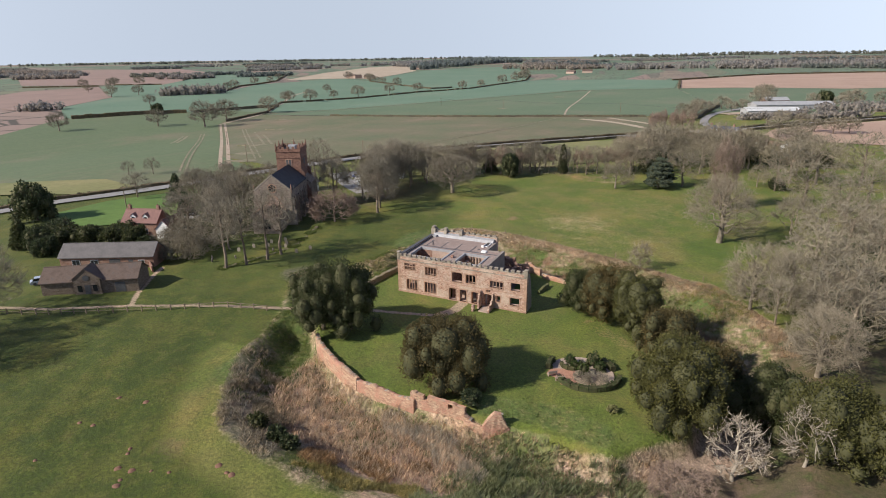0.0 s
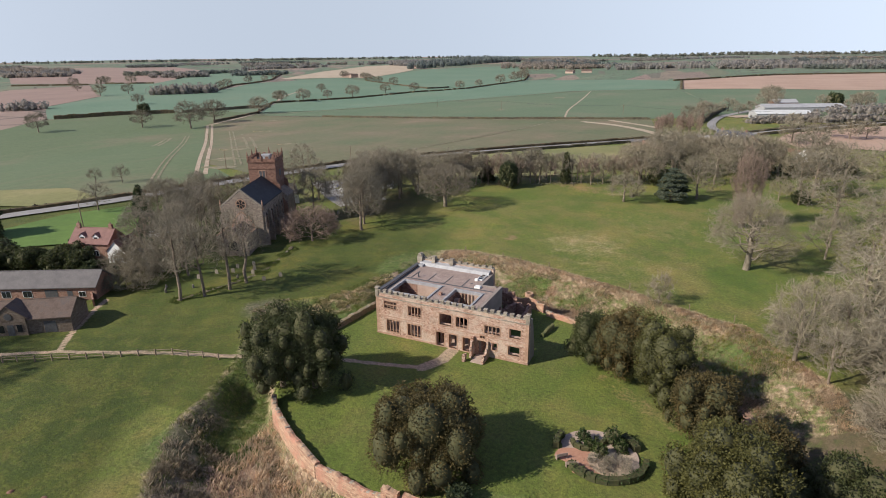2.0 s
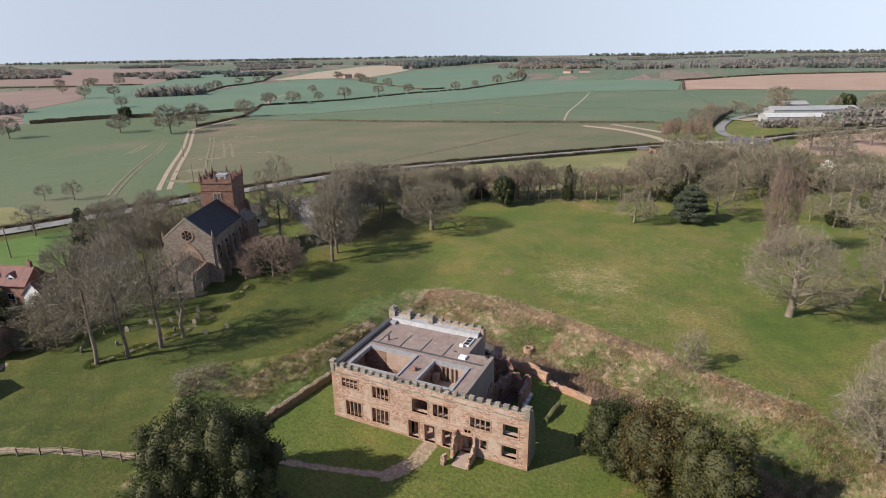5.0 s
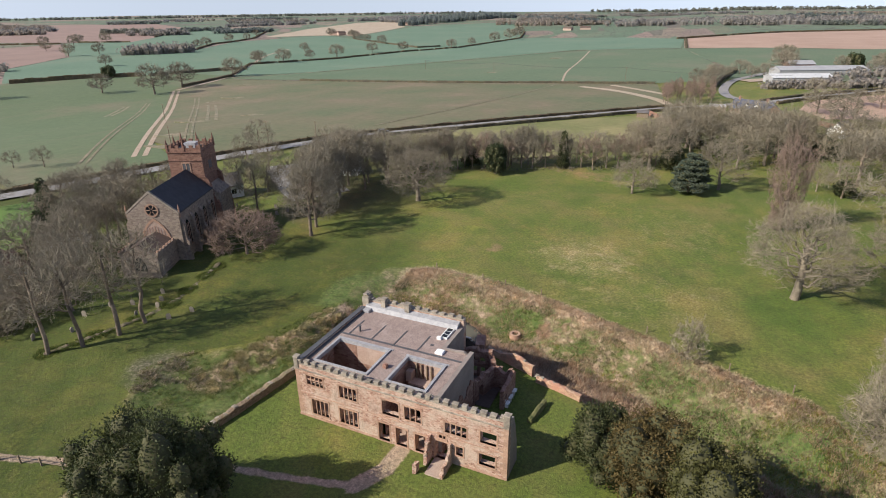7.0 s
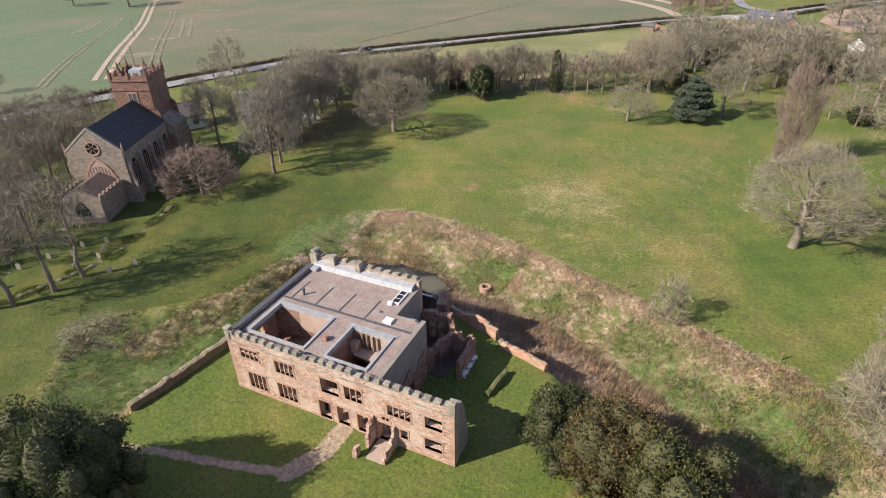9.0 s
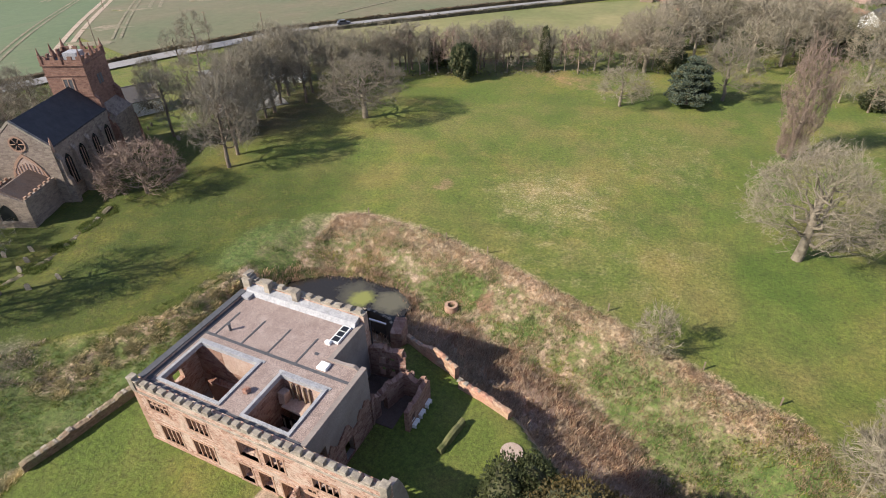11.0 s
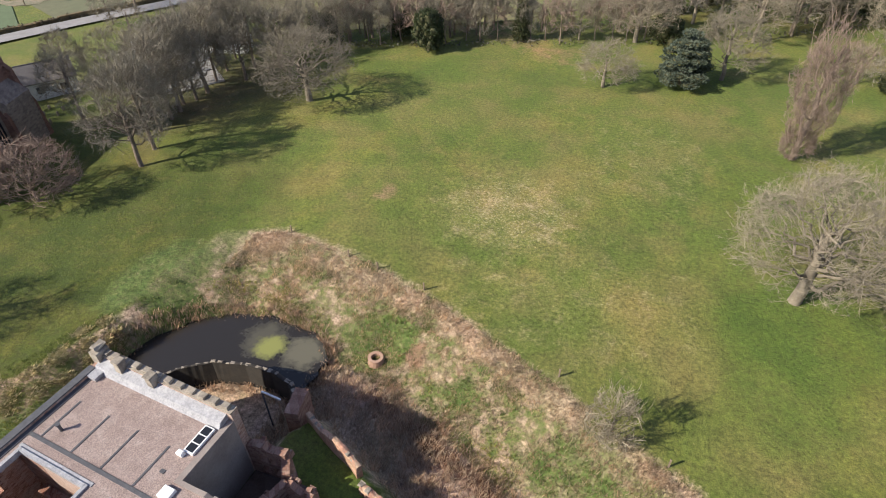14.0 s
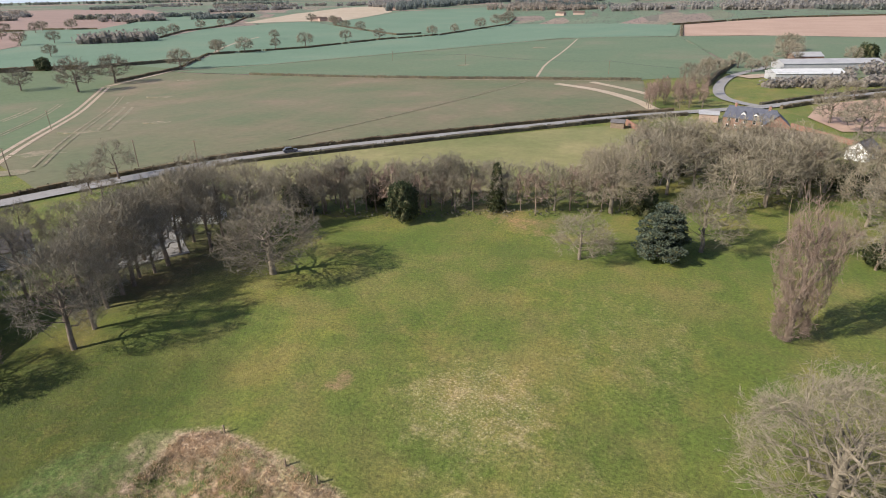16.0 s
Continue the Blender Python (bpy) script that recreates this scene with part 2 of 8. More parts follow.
WEED = leafy("dark_weed_leaf", [(0.09, 0.13, 0.028), (0.14, 0.185, 0.045), (0.22, 0.245, 0.09)], 0.0, 0.45)
RANK = leafy("rank_green_growth", [(0.06, 0.10, 0.02), (0.11, 0.16, 0.035), (0.18, 0.19, 0.06)], 0.0)
TARMAC = surface("worn_tarmac", [(0.22, 0.21, 0.20), (0.29, 0.28, 0.27)], 0.3, 10, rough=0.8, relief=0.2)
SOIL = surface("bare_pink_soil", [(0.34, 0.225, 0.165), (0.42, 0.29, 0.215)], 0.02, 20, spread=0.15)
SOIL_DULL = surface("ploughed_soil", [(0.23, 0.155, 0.125), (0.29, 0.2, 0.16)], 0.02, 20, spread=0.15)
TRACK = surface("worn_earth_track", [(0.27, 0.21, 0.14), (0.38, 0.295, 0.22), (0.44, 0.35, 0.27)], 0.3, 8, spread=0.25)
PAVING = surface("pinkish_paving", [(0.34, 0.25, 0.2), (0.42, 0.33, 0.27)], 1.2, 8)
BRICK_PAVE = surface("red_brick_paving", [(0.34, 0.17, 0.11), (0.42, 0.23, 0.16)], 1.5, 8)


def crop(name, a, b, c, scale=0.012, rows=0.0):
    """A field: broad drifts of colour, drilled rows, thin patches of bare soil."""
    m, t, p = nodes_of(name)
    drift = noise_node(t, scale, 6, 0.6)
    col = ramp(t, drift.outputs[0], [(0.32, a), (0.55, b), (0.72, c)])
    grain = noise_node(t, 0.35, 6, 0.75)
    col = mix(t, 1.0, col, ramp(t, grain.outputs[0], [(0.25, (0.8,) * 3), (0.75, (1.2,) * 3)]), "MULTIPLY")
    streak = noise_node(t, 0.05, 5, 0.6, stretch=(1.0, 0.12, 1))
    col = mix(t, ramp(t, streak.outputs[0], [(0.58, (0, 0, 0)), (0.8, (0.5,) * 3)]), col, c)
    link(t, col, p.inputs["Base Color"])
    p.inputs["Roughness"].default_value = 0.95
    return m


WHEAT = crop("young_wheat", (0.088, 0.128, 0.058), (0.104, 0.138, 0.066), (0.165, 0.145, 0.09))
WHEAT_DULL = crop("dull_young_wheat", (0.094, 0.142, 0.078), (0.112, 0.152, 0.085), (0.155, 0.158, 0.10))
WHEAT_BROWN = crop("thin_wheat_on_soil", (0.104, 0.125, 0.06), (0.145, 0.135, 0.075), (0.215, 0.155, 0.105), 0.02)
# Wheat for the far fields; distance haze is mixed in as extra blue.
WHEAT_HAZED = crop("haze_tinted_wheat", (0.104, 0.176, 0.112), (0.122, 0.192, 0.126), (0.15, 0.20, 0.13))
STUBBLE = surface("pale_stubble", [(0.34, 0.27, 0.19), (0.44, 0.36, 0.27)], 0.06, 12, spread=0.2)
MEADOW = crop("rough_meadow", (0.14, 0.155, 0.05), (0.20, 0.19, 0.075), (0.28, 0.24, 0.11), 0.03)
LUSH = crop("bright_pasture", (0.075, 0.14, 0.025), (0.095, 0.165, 0.03), (0.12, 0.18, 0.04), 0.03)


def ground_material():
    """Turf by default; the attributes zone (bank, reed, path) and zone_b (lush, tired, soil) say what grows where."""
    m, t, p = nodes_of("turf_and_banks")
    z = t.nodes.new("ShaderNodeAttribute")
    z.attribute_name = "zone"
    zb = t.nodes.new("ShaderNodeAttribute")
    zb.attribute_name = "zone_b"
    s1 = t.nodes.new("ShaderNodeSeparateColor")
    s2 = t.nodes.new("ShaderNodeSeparateColor")
    link(t, z.outputs["Color"], s1.inputs[0])
    link(t, zb.outputs["Color"], s2.inputs[0])
    n1 = noise_node(t, 0.05, 6, 0.6)
    n2 = noise_node(t, 0.35, 6, 0.68)
    n3 = noise_node(t, 2.2, 6, 0.75)
    turf = ramp(t, n1.outputs[0], [(0.32, (0.082, 0.118, 0.016)), (0.48, (0.110, 0.138, 0.022)), (0.62, (0.150, 0.150, 0.034))])
    n5 = noise_node(t, 0.14, 5, 0.6)
    turf = mix(t, ramp(t, n5.outputs[0], [(0.46, (0, 0, 0)), (0.66, (0.75,) * 3)]), turf, (0.175, 0.155, 0.045))
    turf = mix(t, ramp(t, n2.outputs[0], [(0.54, (0, 0, 0)), (0.72, (0.3,) * 3)]), turf, (0.19, 0.165, 0.055))
    tired = ramp(t, n2.outputs[0], [(0.38, (0.15, 0.15, 0.036)), (0.54, (0.21, 0.18, 0.06)), (0.70, (0.36, 0.29, 0.15))])

    def edge(mask, width=0.35, grain=0.9):
        wob = mathn(t, "MULTIPLY", mathn(t, "SUBTRACT", n2.outputs[0], 0.5), grain)
        wob2 = mathn(t, "MULTIPLY", mathn(t, "SUBTRACT", n3.outputs[0], 0.5), grain * 0.7)
        v = mathn(t, "ADD", mathn(t, "ADD", mask, wob), wob2)
        return ramp(t, v, [(0.5 - width / 2, (0, 0, 0)), (0.5 + width / 2, (1, 1, 1))])

    # pale flecks of dead grass, thickest on tired ground
    fleck = noise_node(t, 3.4, 7, 0.72)
    dead = mathn(t, "ADD", fleck.outputs[0], mathn(t, "MULTIPLY", s2.outputs[1], 0.09))
    tired = mix(t, ramp(t, dead, [(0.56, (0, 0, 0)), (0.66, (0.9,) * 3)]), tired, (0.46, 0.39, 0.24))
    turf = mix(t, ramp(t, fleck.outputs[0], [(0.60, (0, 0, 0)), (0.74, (0.55,) * 3)]), turf, (0.30, 0.26, 0.13))
    turf = mix(t, ramp(t, fleck.outputs[0], [(0.28, (0.5,) * 3), (0.40, (0, 0, 0))]), turf, (0.055, 0.09, 0.014))
    col = mix(t, edge(s2.outputs[1], 0.7), turf, tired)
    col = mix(t, edge(s2.outputs[0], 0.6), col, (0.082, 0.122, 0.016))
    bank = ramp(t, n3.outputs[0], [(0.3, (0.22, 0.155, 0.10)), (0.5, (0.36, 0.265, 0.175)), (0.7, (0.48, 0.365, 0.255))])
    green_in = noise_node(t, 0.16, 5, 0.65)
    bank = mix(t, ramp(t, green_in.outputs[0], [(0.47, (0, 0, 0)), (0.6, (0.85,) * 3)]), bank, (0.105, 0.128, 0.032))
    col = mix(t, edge(s1.outputs[0], 0.4), col, bank)
    reed = ramp(t, n3.outputs[0], [(0.3, (0.28, 0.195, 0.14)), (0.7, (0.48, 0.36, 0.275))])
    col = mix(t, edge(s1.outputs[1], 0.4), col, reed)
    col = mix(t, edge(s2.outputs[2], 0.4), col, (0.28, 0.17, 0.10))
    zc = t.nodes.new("ShaderNodeAttribute")
    zc.attribute_name = "zone_c"
    s3 = t.nodes.new("ShaderNodeSeparateColor")
    link(t, zc.outputs["Color"], s3.inputs[0])
    rank = ramp(t, n2.outputs[0], [(0.35, (0.036, 0.056, 0.005)), (0.52, (0.058, 0.078, 0.007)), (0.66, (0.094, 0.098, 0.018))])
    rank = mix(t, ramp(t, n5.outputs[0], [(0.48, (0, 0, 0)), (0.64, (0.7,) * 3)]), rank, (0.10, 0.105, 0.016))
    col = mix(t, edge(s3.outputs[0], 0.5), col, rank)
    litter = ramp(t, n2.outputs[0], [(0.3, (0.05, 0.038, 0.022)), (0.5, (0.085, 0.066, 0.036)), (0.66, (0.07, 0.088, 0.024))])
    col = mix(t, edge(s3.outputs[1], 0.5), col, litter)
    mott = noise_node(t, 0.75, 6, 0.7)
    green_bank = ramp(t, mott.outputs[0], [(0.36, (0.08, 0.112, 0.026)), (0.45, (0.125, 0.14, 0.042)), (0.53, (0.22, 0.175, 0.098)), (0.64, (0.42, 0.315, 0.22))])
    col = mix(t, edge(s3.outputs[2], 0.4), col, green_bank)
    zd = t.nodes.new("ShaderNodeAttribute")
    zd.attribute_name = "zone_d"
    s4 = t.nodes.new("ShaderNodeSeparateColor")
    link(t, zd.outputs["Color"], s4.inputs[0])
    weeds = ramp(t, mott.outputs[0], [(0.32, (0.05, 0.08, 0.016)), (0.47, (0.085, 0.125, 0.027)), (0.6, (0.13, 0.145, 0.045)), (0.72, (0.32, 0.27, 0.16))])
    col = mix(t, edge(s4.outputs[0], 0.4), col, weeds)
    grey = ramp(t, n3.outputs[0], [(0.3, (0.065, 0.06, 0.035)), (0.5, (0.12, 0.105, 0.068)), (0.7, (0.21, 0.18, 0.13))])
    col = mix(t, edge(s4.outputs[1], 0.4), col, grey)
    col = mix(t, edge(s4.outputs[2], 0.35), col, (0.20, 0.115, 0.075))
    col = mix(t, edge(s1.outputs[2], 0.3, 0.5), col, (0.36, 0.27, 0.19))
    col = mix(t, 1.0, col, ramp(t, n3.outputs[0], [(0.3, (0.48,) * 3), (0.7, (1.52,) * 3)]), "MULTIPLY")
    n4 = noise_node(t, 7.0, 5, 0.8)
    col = mix(t, 1.0, col, ramp(t, n4.outputs[0], [(0.3, (0.62,) * 3), (0.7, (1.38,) * 3)]), "MULTIPLY")
    # broad worn and lush drifts, drawn out along the mowing
    n6 = noise_node(t, 0.09, 6, 0.66, stretch=(1.0, 0.45, 1.0))
    col = mix(t, 1.0, col, ramp(t, n6.outputs[0], [(0.34, (0.84, 0.92, 0.78)), (0.5, (1.0, 1.0, 1.0)), (0.66, (1.28, 1.12, 1.12))]), "MULTIPLY")
    link(t, col, p.inputs["Base Color"])
    p.inputs["Roughness"].default_value = 0.95
    bump(t, p, mathn(t, "ADD", n3.outputs[0], n2.outputs[0]), 0.65, 0.26)
    return m


GROUND = ground_material()


def far_material():
    """Far farmland: a patchwork of fields with hedge lines between."""
    m, t, p = nodes_of("far_farmland")
    co = t.nodes.new("ShaderNodeTexCoord")
    mp = t.nodes.new("ShaderNodeMapping")
    mp.inputs["Scale"].default_value = (1 / 330, 1 / 240, 1)
    mp.inputs["Rotation"].default_value = (0, 0, 0.5)
    link(t, co.outputs["Object"], mp.inputs[0])
    v = t.nodes.new("ShaderNodeTexVoronoi")
    v.inputs["Scale"].default_value = 1.0
    link(t, mp.outputs[0], v.inputs["Vector"])
    sep = t.nodes.new("ShaderNodeSeparateColor")
    link(t, v.outputs["Color"], sep.inputs[0])
    col = ramp(t, sep.outputs[0], [(0.0, (0.10, 0.155, 0.09)), (0.4, (0.12, 0.165, 0.10)), (0.62, (0.16, 0.165, 0.10)), (0.8, (0.26, 0.185, 0.15)), (1.0, (0.13, 0.12, 0.09))])
    e = t.nodes.new("ShaderNodeTexVoronoi")
    e.feature = "DISTANCE_TO_EDGE"
    link(t, mp.outputs[0], e.inputs["Vector"])
    col = mix(t, ramp(t, e.outputs["Distance"], [(0.02, (1, 1, 1)), (0.035, (0, 0, 0))]), col, (0.07, 0.06, 0.045))
    n = noise_node(t, 0.01, 6, 0.6)
    col = mix(t, 1.0, col, ramp(t, n.outputs[0], [(0.3, (0.85,) * 3), (0.7, (1.15,) * 3)]), "MULTIPLY")
    link(t, col, p.inputs["Base Color"])
    p.inputs["Roughness"].default_value = 0.95
    return m


FARLAND = far_material()


def water_material():
    """Dark pond water, a film of grey scum towards its east end and a raft of yellow-green weed."""
    m, t, p = nodes_of("dark_pond_water")
    n = noise_node(t, 0.8, 8, 0.75)
    co = t.nodes.new("ShaderNodeTexCoord")

    def raft(x, y, radius):
        d = t.nodes.new("ShaderNodeVectorMath")
        d.operation = "DISTANCE"
        link(t, co.outputs["Object"], d.inputs[0])
        d.inputs[1].default_value = (x, y, -3.1)
        reach = mathn(t, "SUBTRACT", mathn(t, "ADD", n.outputs[0], 0.5), mathn(t, "MULTIPLY", d.outputs["Value"], 0.5 / radius))
        return ramp(t, reach, [(0.42, (0, 0, 0)), (0.68, (1, 1, 1))])

    film = mathn(t, "MAXIMUM", mathn(t, "MULTIPLY", raft(-45.8, 120.4, 2.4), 0.6), mathn(t, "MULTIPLY", raft(-51.0, 120.2, 2.6), 0.35))
    weed = raft(-49.8, 119.6, 1.8)
    col = mix(t, film, (0.024, 0.021, 0.017), (0.17, 0.16, 0.11))
    col = mix(t, weed, col, (0.20, 0.21, 0.06))
    link(t, col, p.inputs["Base Color"])
    link(t, mathn(t, "ADD", mathn(t, "MULTIPLY", mathn(t, "MAXIMUM", film, weed), 0.6), 0.22), p.inputs["Roughness"])
    return m


WATER = water_material()


def glass_material():
    m, t, p = nodes_of("dark_window_glass")
    p.inputs["Base Color"].default_value = (0.02, 0.022, 0.025, 1)
    p.inputs["Roughness"].default_value = 0.1
    return m


GLASS = glass_material()

# ---- mesh helpers ----
class Shape:
    """Gathers vertices and faces for one mesh."""

    def __init__(self):
        self.v, self.f = [], []

    def add(self, verts, faces):
        k = len(self.v)
        self.v += [tuple(p) for p in verts]
        self.f += [tuple(k + i for i in f) for f in faces]
        return self

    def box(self, x0, y0, z0, x1, y1, z1, m=None):
        ps = [Vector((x, y, z)) for z in (z0, z1) for x, y in ((x0, y0), (x1, y0), (x1, y1), (x0, y1))]
        if m is not None:
            ps = [m @ p for p in ps]
        return self.add(ps, [(3, 2, 1, 0), (4, 5, 6, 7), (0, 1, 5, 4), (1, 2, 6, 5), (2, 3, 7, 6), (3, 0, 4, 7)])

    def worn_box(self, x0, y0, z0, x1, y1, z1, rng, j=0.03, m=None):
        c = 0.04
        lo = [(x0, y0, z0), (x1, y0, z0), (x1, y1, z0), (x0, y1, z0)]
        mid = [(x, y, z1 - c) for x, y, _ in lo]
        top = [(x0 + c, y0 + c, z1), (x1 - c, y0 + c, z1), (x1 - c, y1 - c, z1), (x0 + c, y1 - c, z1)]
        ps = [Vector((x + rng.uniform(-j, j), y + rng.uniform(-j, j), z + (rng.uniform(-j, j) if z > z0 else 0))) for x, y, z in lo + mid + top]
        if m is not None:
            ps = [m @ p for p in ps]
        f = [(3, 2, 1, 0), (8, 9, 10, 11)]
        for k in (0, 4):
            f += [(k + i, k + (i + 1) % 4, k + 4 + (i + 1) % 4, k + 4 + i) for i in range(4)]
        return self.add(ps, f)

    def prism(self, poly, z0, z1):
        """poly: (x, y) corners, counter-clockwise."""
        n = len(poly)
        return self.add([(x, y, z0) for x, y in poly] + [(x, y, z1) for x, y in poly],
                        [tuple(range(n - 1, -1, -1)), tuple(range(n, 2 * n))] + [(i, (i + 1) % n, n + (i + 1) % n, n + i) for i in range(n)])

    def slab(self, poly, axis_vec):
        """A closed solid from a planar 3D polygon pushed along a vector."""
        n = len(poly)
        a = [Vector(p) for p in poly]
        b = [p + Vector(axis_vec) for p in a]
        return self.add(a + b, [tuple(range(n - 1, -1, -1)), tuple(range(n, 2 * n))] + [(i, (i + 1) % n, n + (i + 1) % n, n + i) for i in range(n)])

    def tube(self, p, q, r0, r1, n=6, caps=True):
        p, q = Vector(p), Vector(q)
        d = (q - p).normalized()
        a = d.orthogonal().normalized()
        b = d.cross(a)
        ring = [(math.cos(2 * math.pi * i / n), math.sin(2 * math.pi * i / n)) for i in range(n)]
        vs = [p + (a * c + b * s) * r0 for c, s in ring] + [q + (a * c + b * s) * r1 for c, s in ring]
        fs = [(i, (i + 1) % n, n + (i + 1) % n, n + i) for i in range(n)]
        if caps:
            fs += [tuple(range(n - 1, -1, -1)), tuple(range(n, 2 * n))]
        return self.add(vs, fs)

    def weld(self):
        """Joins corners that meet and drops the faces between cells."""
        seen, back = {}, []
        for v in self.v:
            back.append(seen.setdefault(tuple(round(c, 4) for c in v), len(seen)))
        faces = [tuple(back[i] for i in f) for f in self.f]
        keys = [tuple(sorted(f)) for f in faces]
        self.v = list(seen)
        self.f = [f for f, k in zip(faces, keys) if keys.count(k) == 1]
        return self

    def mesh(self, name, mat, smooth=False):
        me = bpy.data.meshes.new(name)
        me.from_pydata(self.v, [], self.f)
        me.materials.append(mat)
        if smooth:
            me.shade_smooth()
        return me


def part(name, shape, material, parent=None, label="", smooth=False):
    me = shape.mesh(name, material, smooth) if isinstance(shape, Shape) else shape
    ob = new(name, me)
    if parent is not None:
        ob.parent = parent
    if label:
        ob["label"] = label
    return ob


def thing(name, label, category, group="", kind="", at=None):
    ob = new(name)
    if at is not None:
        ob.matrix_world = at
    return tagged(ob, label, category, group, kind)


def share(ob, parent, m, name=None):
    """Another piece on the same mesh."""
    o = new(name or ob.name.split(".")[0], ob.data)
    o.parent = parent
    o.matrix_basis = m
    return o


# ---- plan ----
INNER = [(-56.7, 66.9), (-49.3, 61.8), (-43.4, 59.2), (-36.2, 58.0), (-25.3, 58.0), (-19.0, 58.6), (-8.0, 58.0), (0.0, 66.0), (1.0, 82.0), (-6.0, 93.0),
         (-13.3, 97.0), (-17.6, 101.6), (-24.3, 107.0), (-31.2, 109.6), (-38.2, 112.3), (-39.4, 110.5), (-39.7, 107.2), (-54.8, 107.0), (-58.5, 106.5), (-61.2, 98.0), (-62.7, 83.0), (-61.5, 73.0)]
OUTER = [(-66.5, 64.0), (-65.0, 57.1), (-58.5, 47.3), (-54.0, 42.5), (-47.7, 40.6), (-35.4, 38.5), (-20.0, 40.0), (-4.0, 42.0), (12.0, 52.0), (17.0, 80.0), (13.0, 102.0),
         (2.2, 117.3), (-2.3, 118.7), (-10.1, 121.7), (-17.7, 125.2), (-25.5, 128.0), (-33.0, 130.9), (-44.8, 134.1), (-58.2, 135.4), (-66.0, 131.6), (-67.5, 122.0), (-66.0, 112.0), (-68.8, 103.0), (-76.9, 95.6), (-80.5, 89.0), (-76.2, 82.5), (-70.0, 73.0)]
POND = [(-63.6, 110.0), (-63.0, 115.0), (-60.6, 119.0), (-57.0, 121.7), (-52.1, 123.4), (-46.8, 123.1), (-43.6, 121.4), (-42.8, 118.6), (-43.6, 115.6), (-48.6, 114.9), (-52.0, 113.7), (-54.9, 111.4), (-57.0, 109.0), (-60.0, 108.2)]
PATHS = [[(-122, 52), (-110.5, 55.8), (-97.9, 63.7), (-85.6, 68.4), (-70.0, 74.6), (-61.0, 78.2), (-56.0, 79.9), (-48.3, 81.6), (-42.5, 83.2), (-40.8, 86.5), (-40.6, 90.0)],
         [(-97.9, 63.7), (-102.0, 68.2), (-107.2, 76.7), (-109.0, 80.0)]]


def seg_dist(x, y, line, closed=False):
    """Distances of the points to a polyline (numpy arrays)."""
    best = np.full(np.shape(x), 1e9)
    pts = line + line[:1] if closed else line
    for (ax, ay), (bx, by) in zip(pts, pts[1:]):
        dx, dy = bx - ax, by - ay
        u = np.clip(((x - ax) * dx + (y - ay) * dy) / (dx * dx + dy * dy), 0, 1)
        best = np.minimum(best, np.hypot(x - ax - u * dx, y - ay - u * dy))
    return best


def inside(x, y, poly):
    r = np.zeros(np.shape(x), bool)
    for (ax, ay), (bx, by) in zip(poly, poly[1:] + poly[:1]):
        hit = ((ay > y) != (by > y)) & (x < (bx - ax) * (y - ay) / (by - ay + 1e-12) + ax)
        r ^= hit
    return r


def in_pond(x, y):
    """Metres inside the pond's edge; negative outside."""
    return seg_dist(x, y, POND, True) * np.where(inside(x, y, POND), 1, -1)


def smooth(a, b, v):
    s = np.clip((v - a) / (b - a), 0, 1)
    return s * s * (3 - 2 * s)


def waves(x, y):
    """Gentle unevenness of the turf."""
    return 0.10 * np.sin(x * 0.21 + 1.3 * np.sin(y * 0.13)) + 0.08 * np.sin(y * 0.33 + x * 0.11) + 0.04 * np.sin(x * 0.9 + y * 0.7) + 0.04 * np.sin(1.3 * y - 0.6 * x)


def moat(x, y):
    """0 on the platform and outside, 1 on the moat's bed; also the share of the way across."""
    din, dout = seg_dist(x, y, INNER, True), seg_dist(x, y, OUTER, True)
    between = inside(x, y, OUTER) & ~inside(x, y, INNER)
    s = din / (din + dout + 1e-6)
    f = smooth(-0.03, 0.13, s) * smooth(1.0, 0.45, s) * between
    dp = seg_dist(x, y, PATHS[0])
    f = f * (1 - 0.55 * smooth(-61, -65, x) * smooth(70, 80, y) * smooth(114, 104, y))
    return f * smooth(2.5, 8.0, dp), np.where(between, s, np.where(inside(x, y, INNER), -1, 2))


def land(x, y):
    """The broad lie of the land: level in the park, falling gently to the north-west and away to the horizon."""
    gate = smooth(140, 330, np.hypot(x + 42, y - 112))
    hill = 15 * np.exp(-(((x + 770) / 420) ** 2 + ((y - 1850) / 420) ** 2))
    return hill - gate * np.clip((20 - x) * 0.027, 0, 10.5) - 8 * smooth(1200, 4200, np.hypot(x, y)) - 0.05


def ground_z(x, y):
    x, y = np.asarray(x, float), np.asarray(y, float)
    f, s = moat(x, y)
    near = smooth(128, 96, np.hypot(x + 42, y - 112))
    castle = smooth(2.0, 8.0, np.maximum(np.maximum(-58 - x, x + 25), np.maximum(84 - y, y - 110)))
    pool = smooth(-1.3, 0.5, in_pond(x, y)) * (s >= 0) * (s <= 1)
    f = f + (1.0 - f) * pool
    return -3.6 * f + near * waves(x, y) * (0.25 + 0.75 * castle) * (1 + f) + land(x, y)


def gz(x, y):
    if math.hypot(x + 42, y - 112) > 130:
        return float(land(x, y))
    return float(ground_z(np.array([x]), np.array([y]))[0])


def steps(fine0, fine1, step, far0, far1, grow=1.05):
    mid = list(np.arange(fine0, fine1 + 1e-6, step))
    lo, d = [], step
    while (lo[-1] if lo else fine0) > far0:
        d = min(d * grow, 260)
        lo.append((lo[-1] if lo else fine0) - d)
    hi, d = [], step
    while (hi[-1] if hi else mid[-1]) < far1:
        d = min(d * grow, 260)
        hi.append((hi[-1] if hi else mid[-1]) + d)
    return np.array(lo[::-1] + mid + hi)


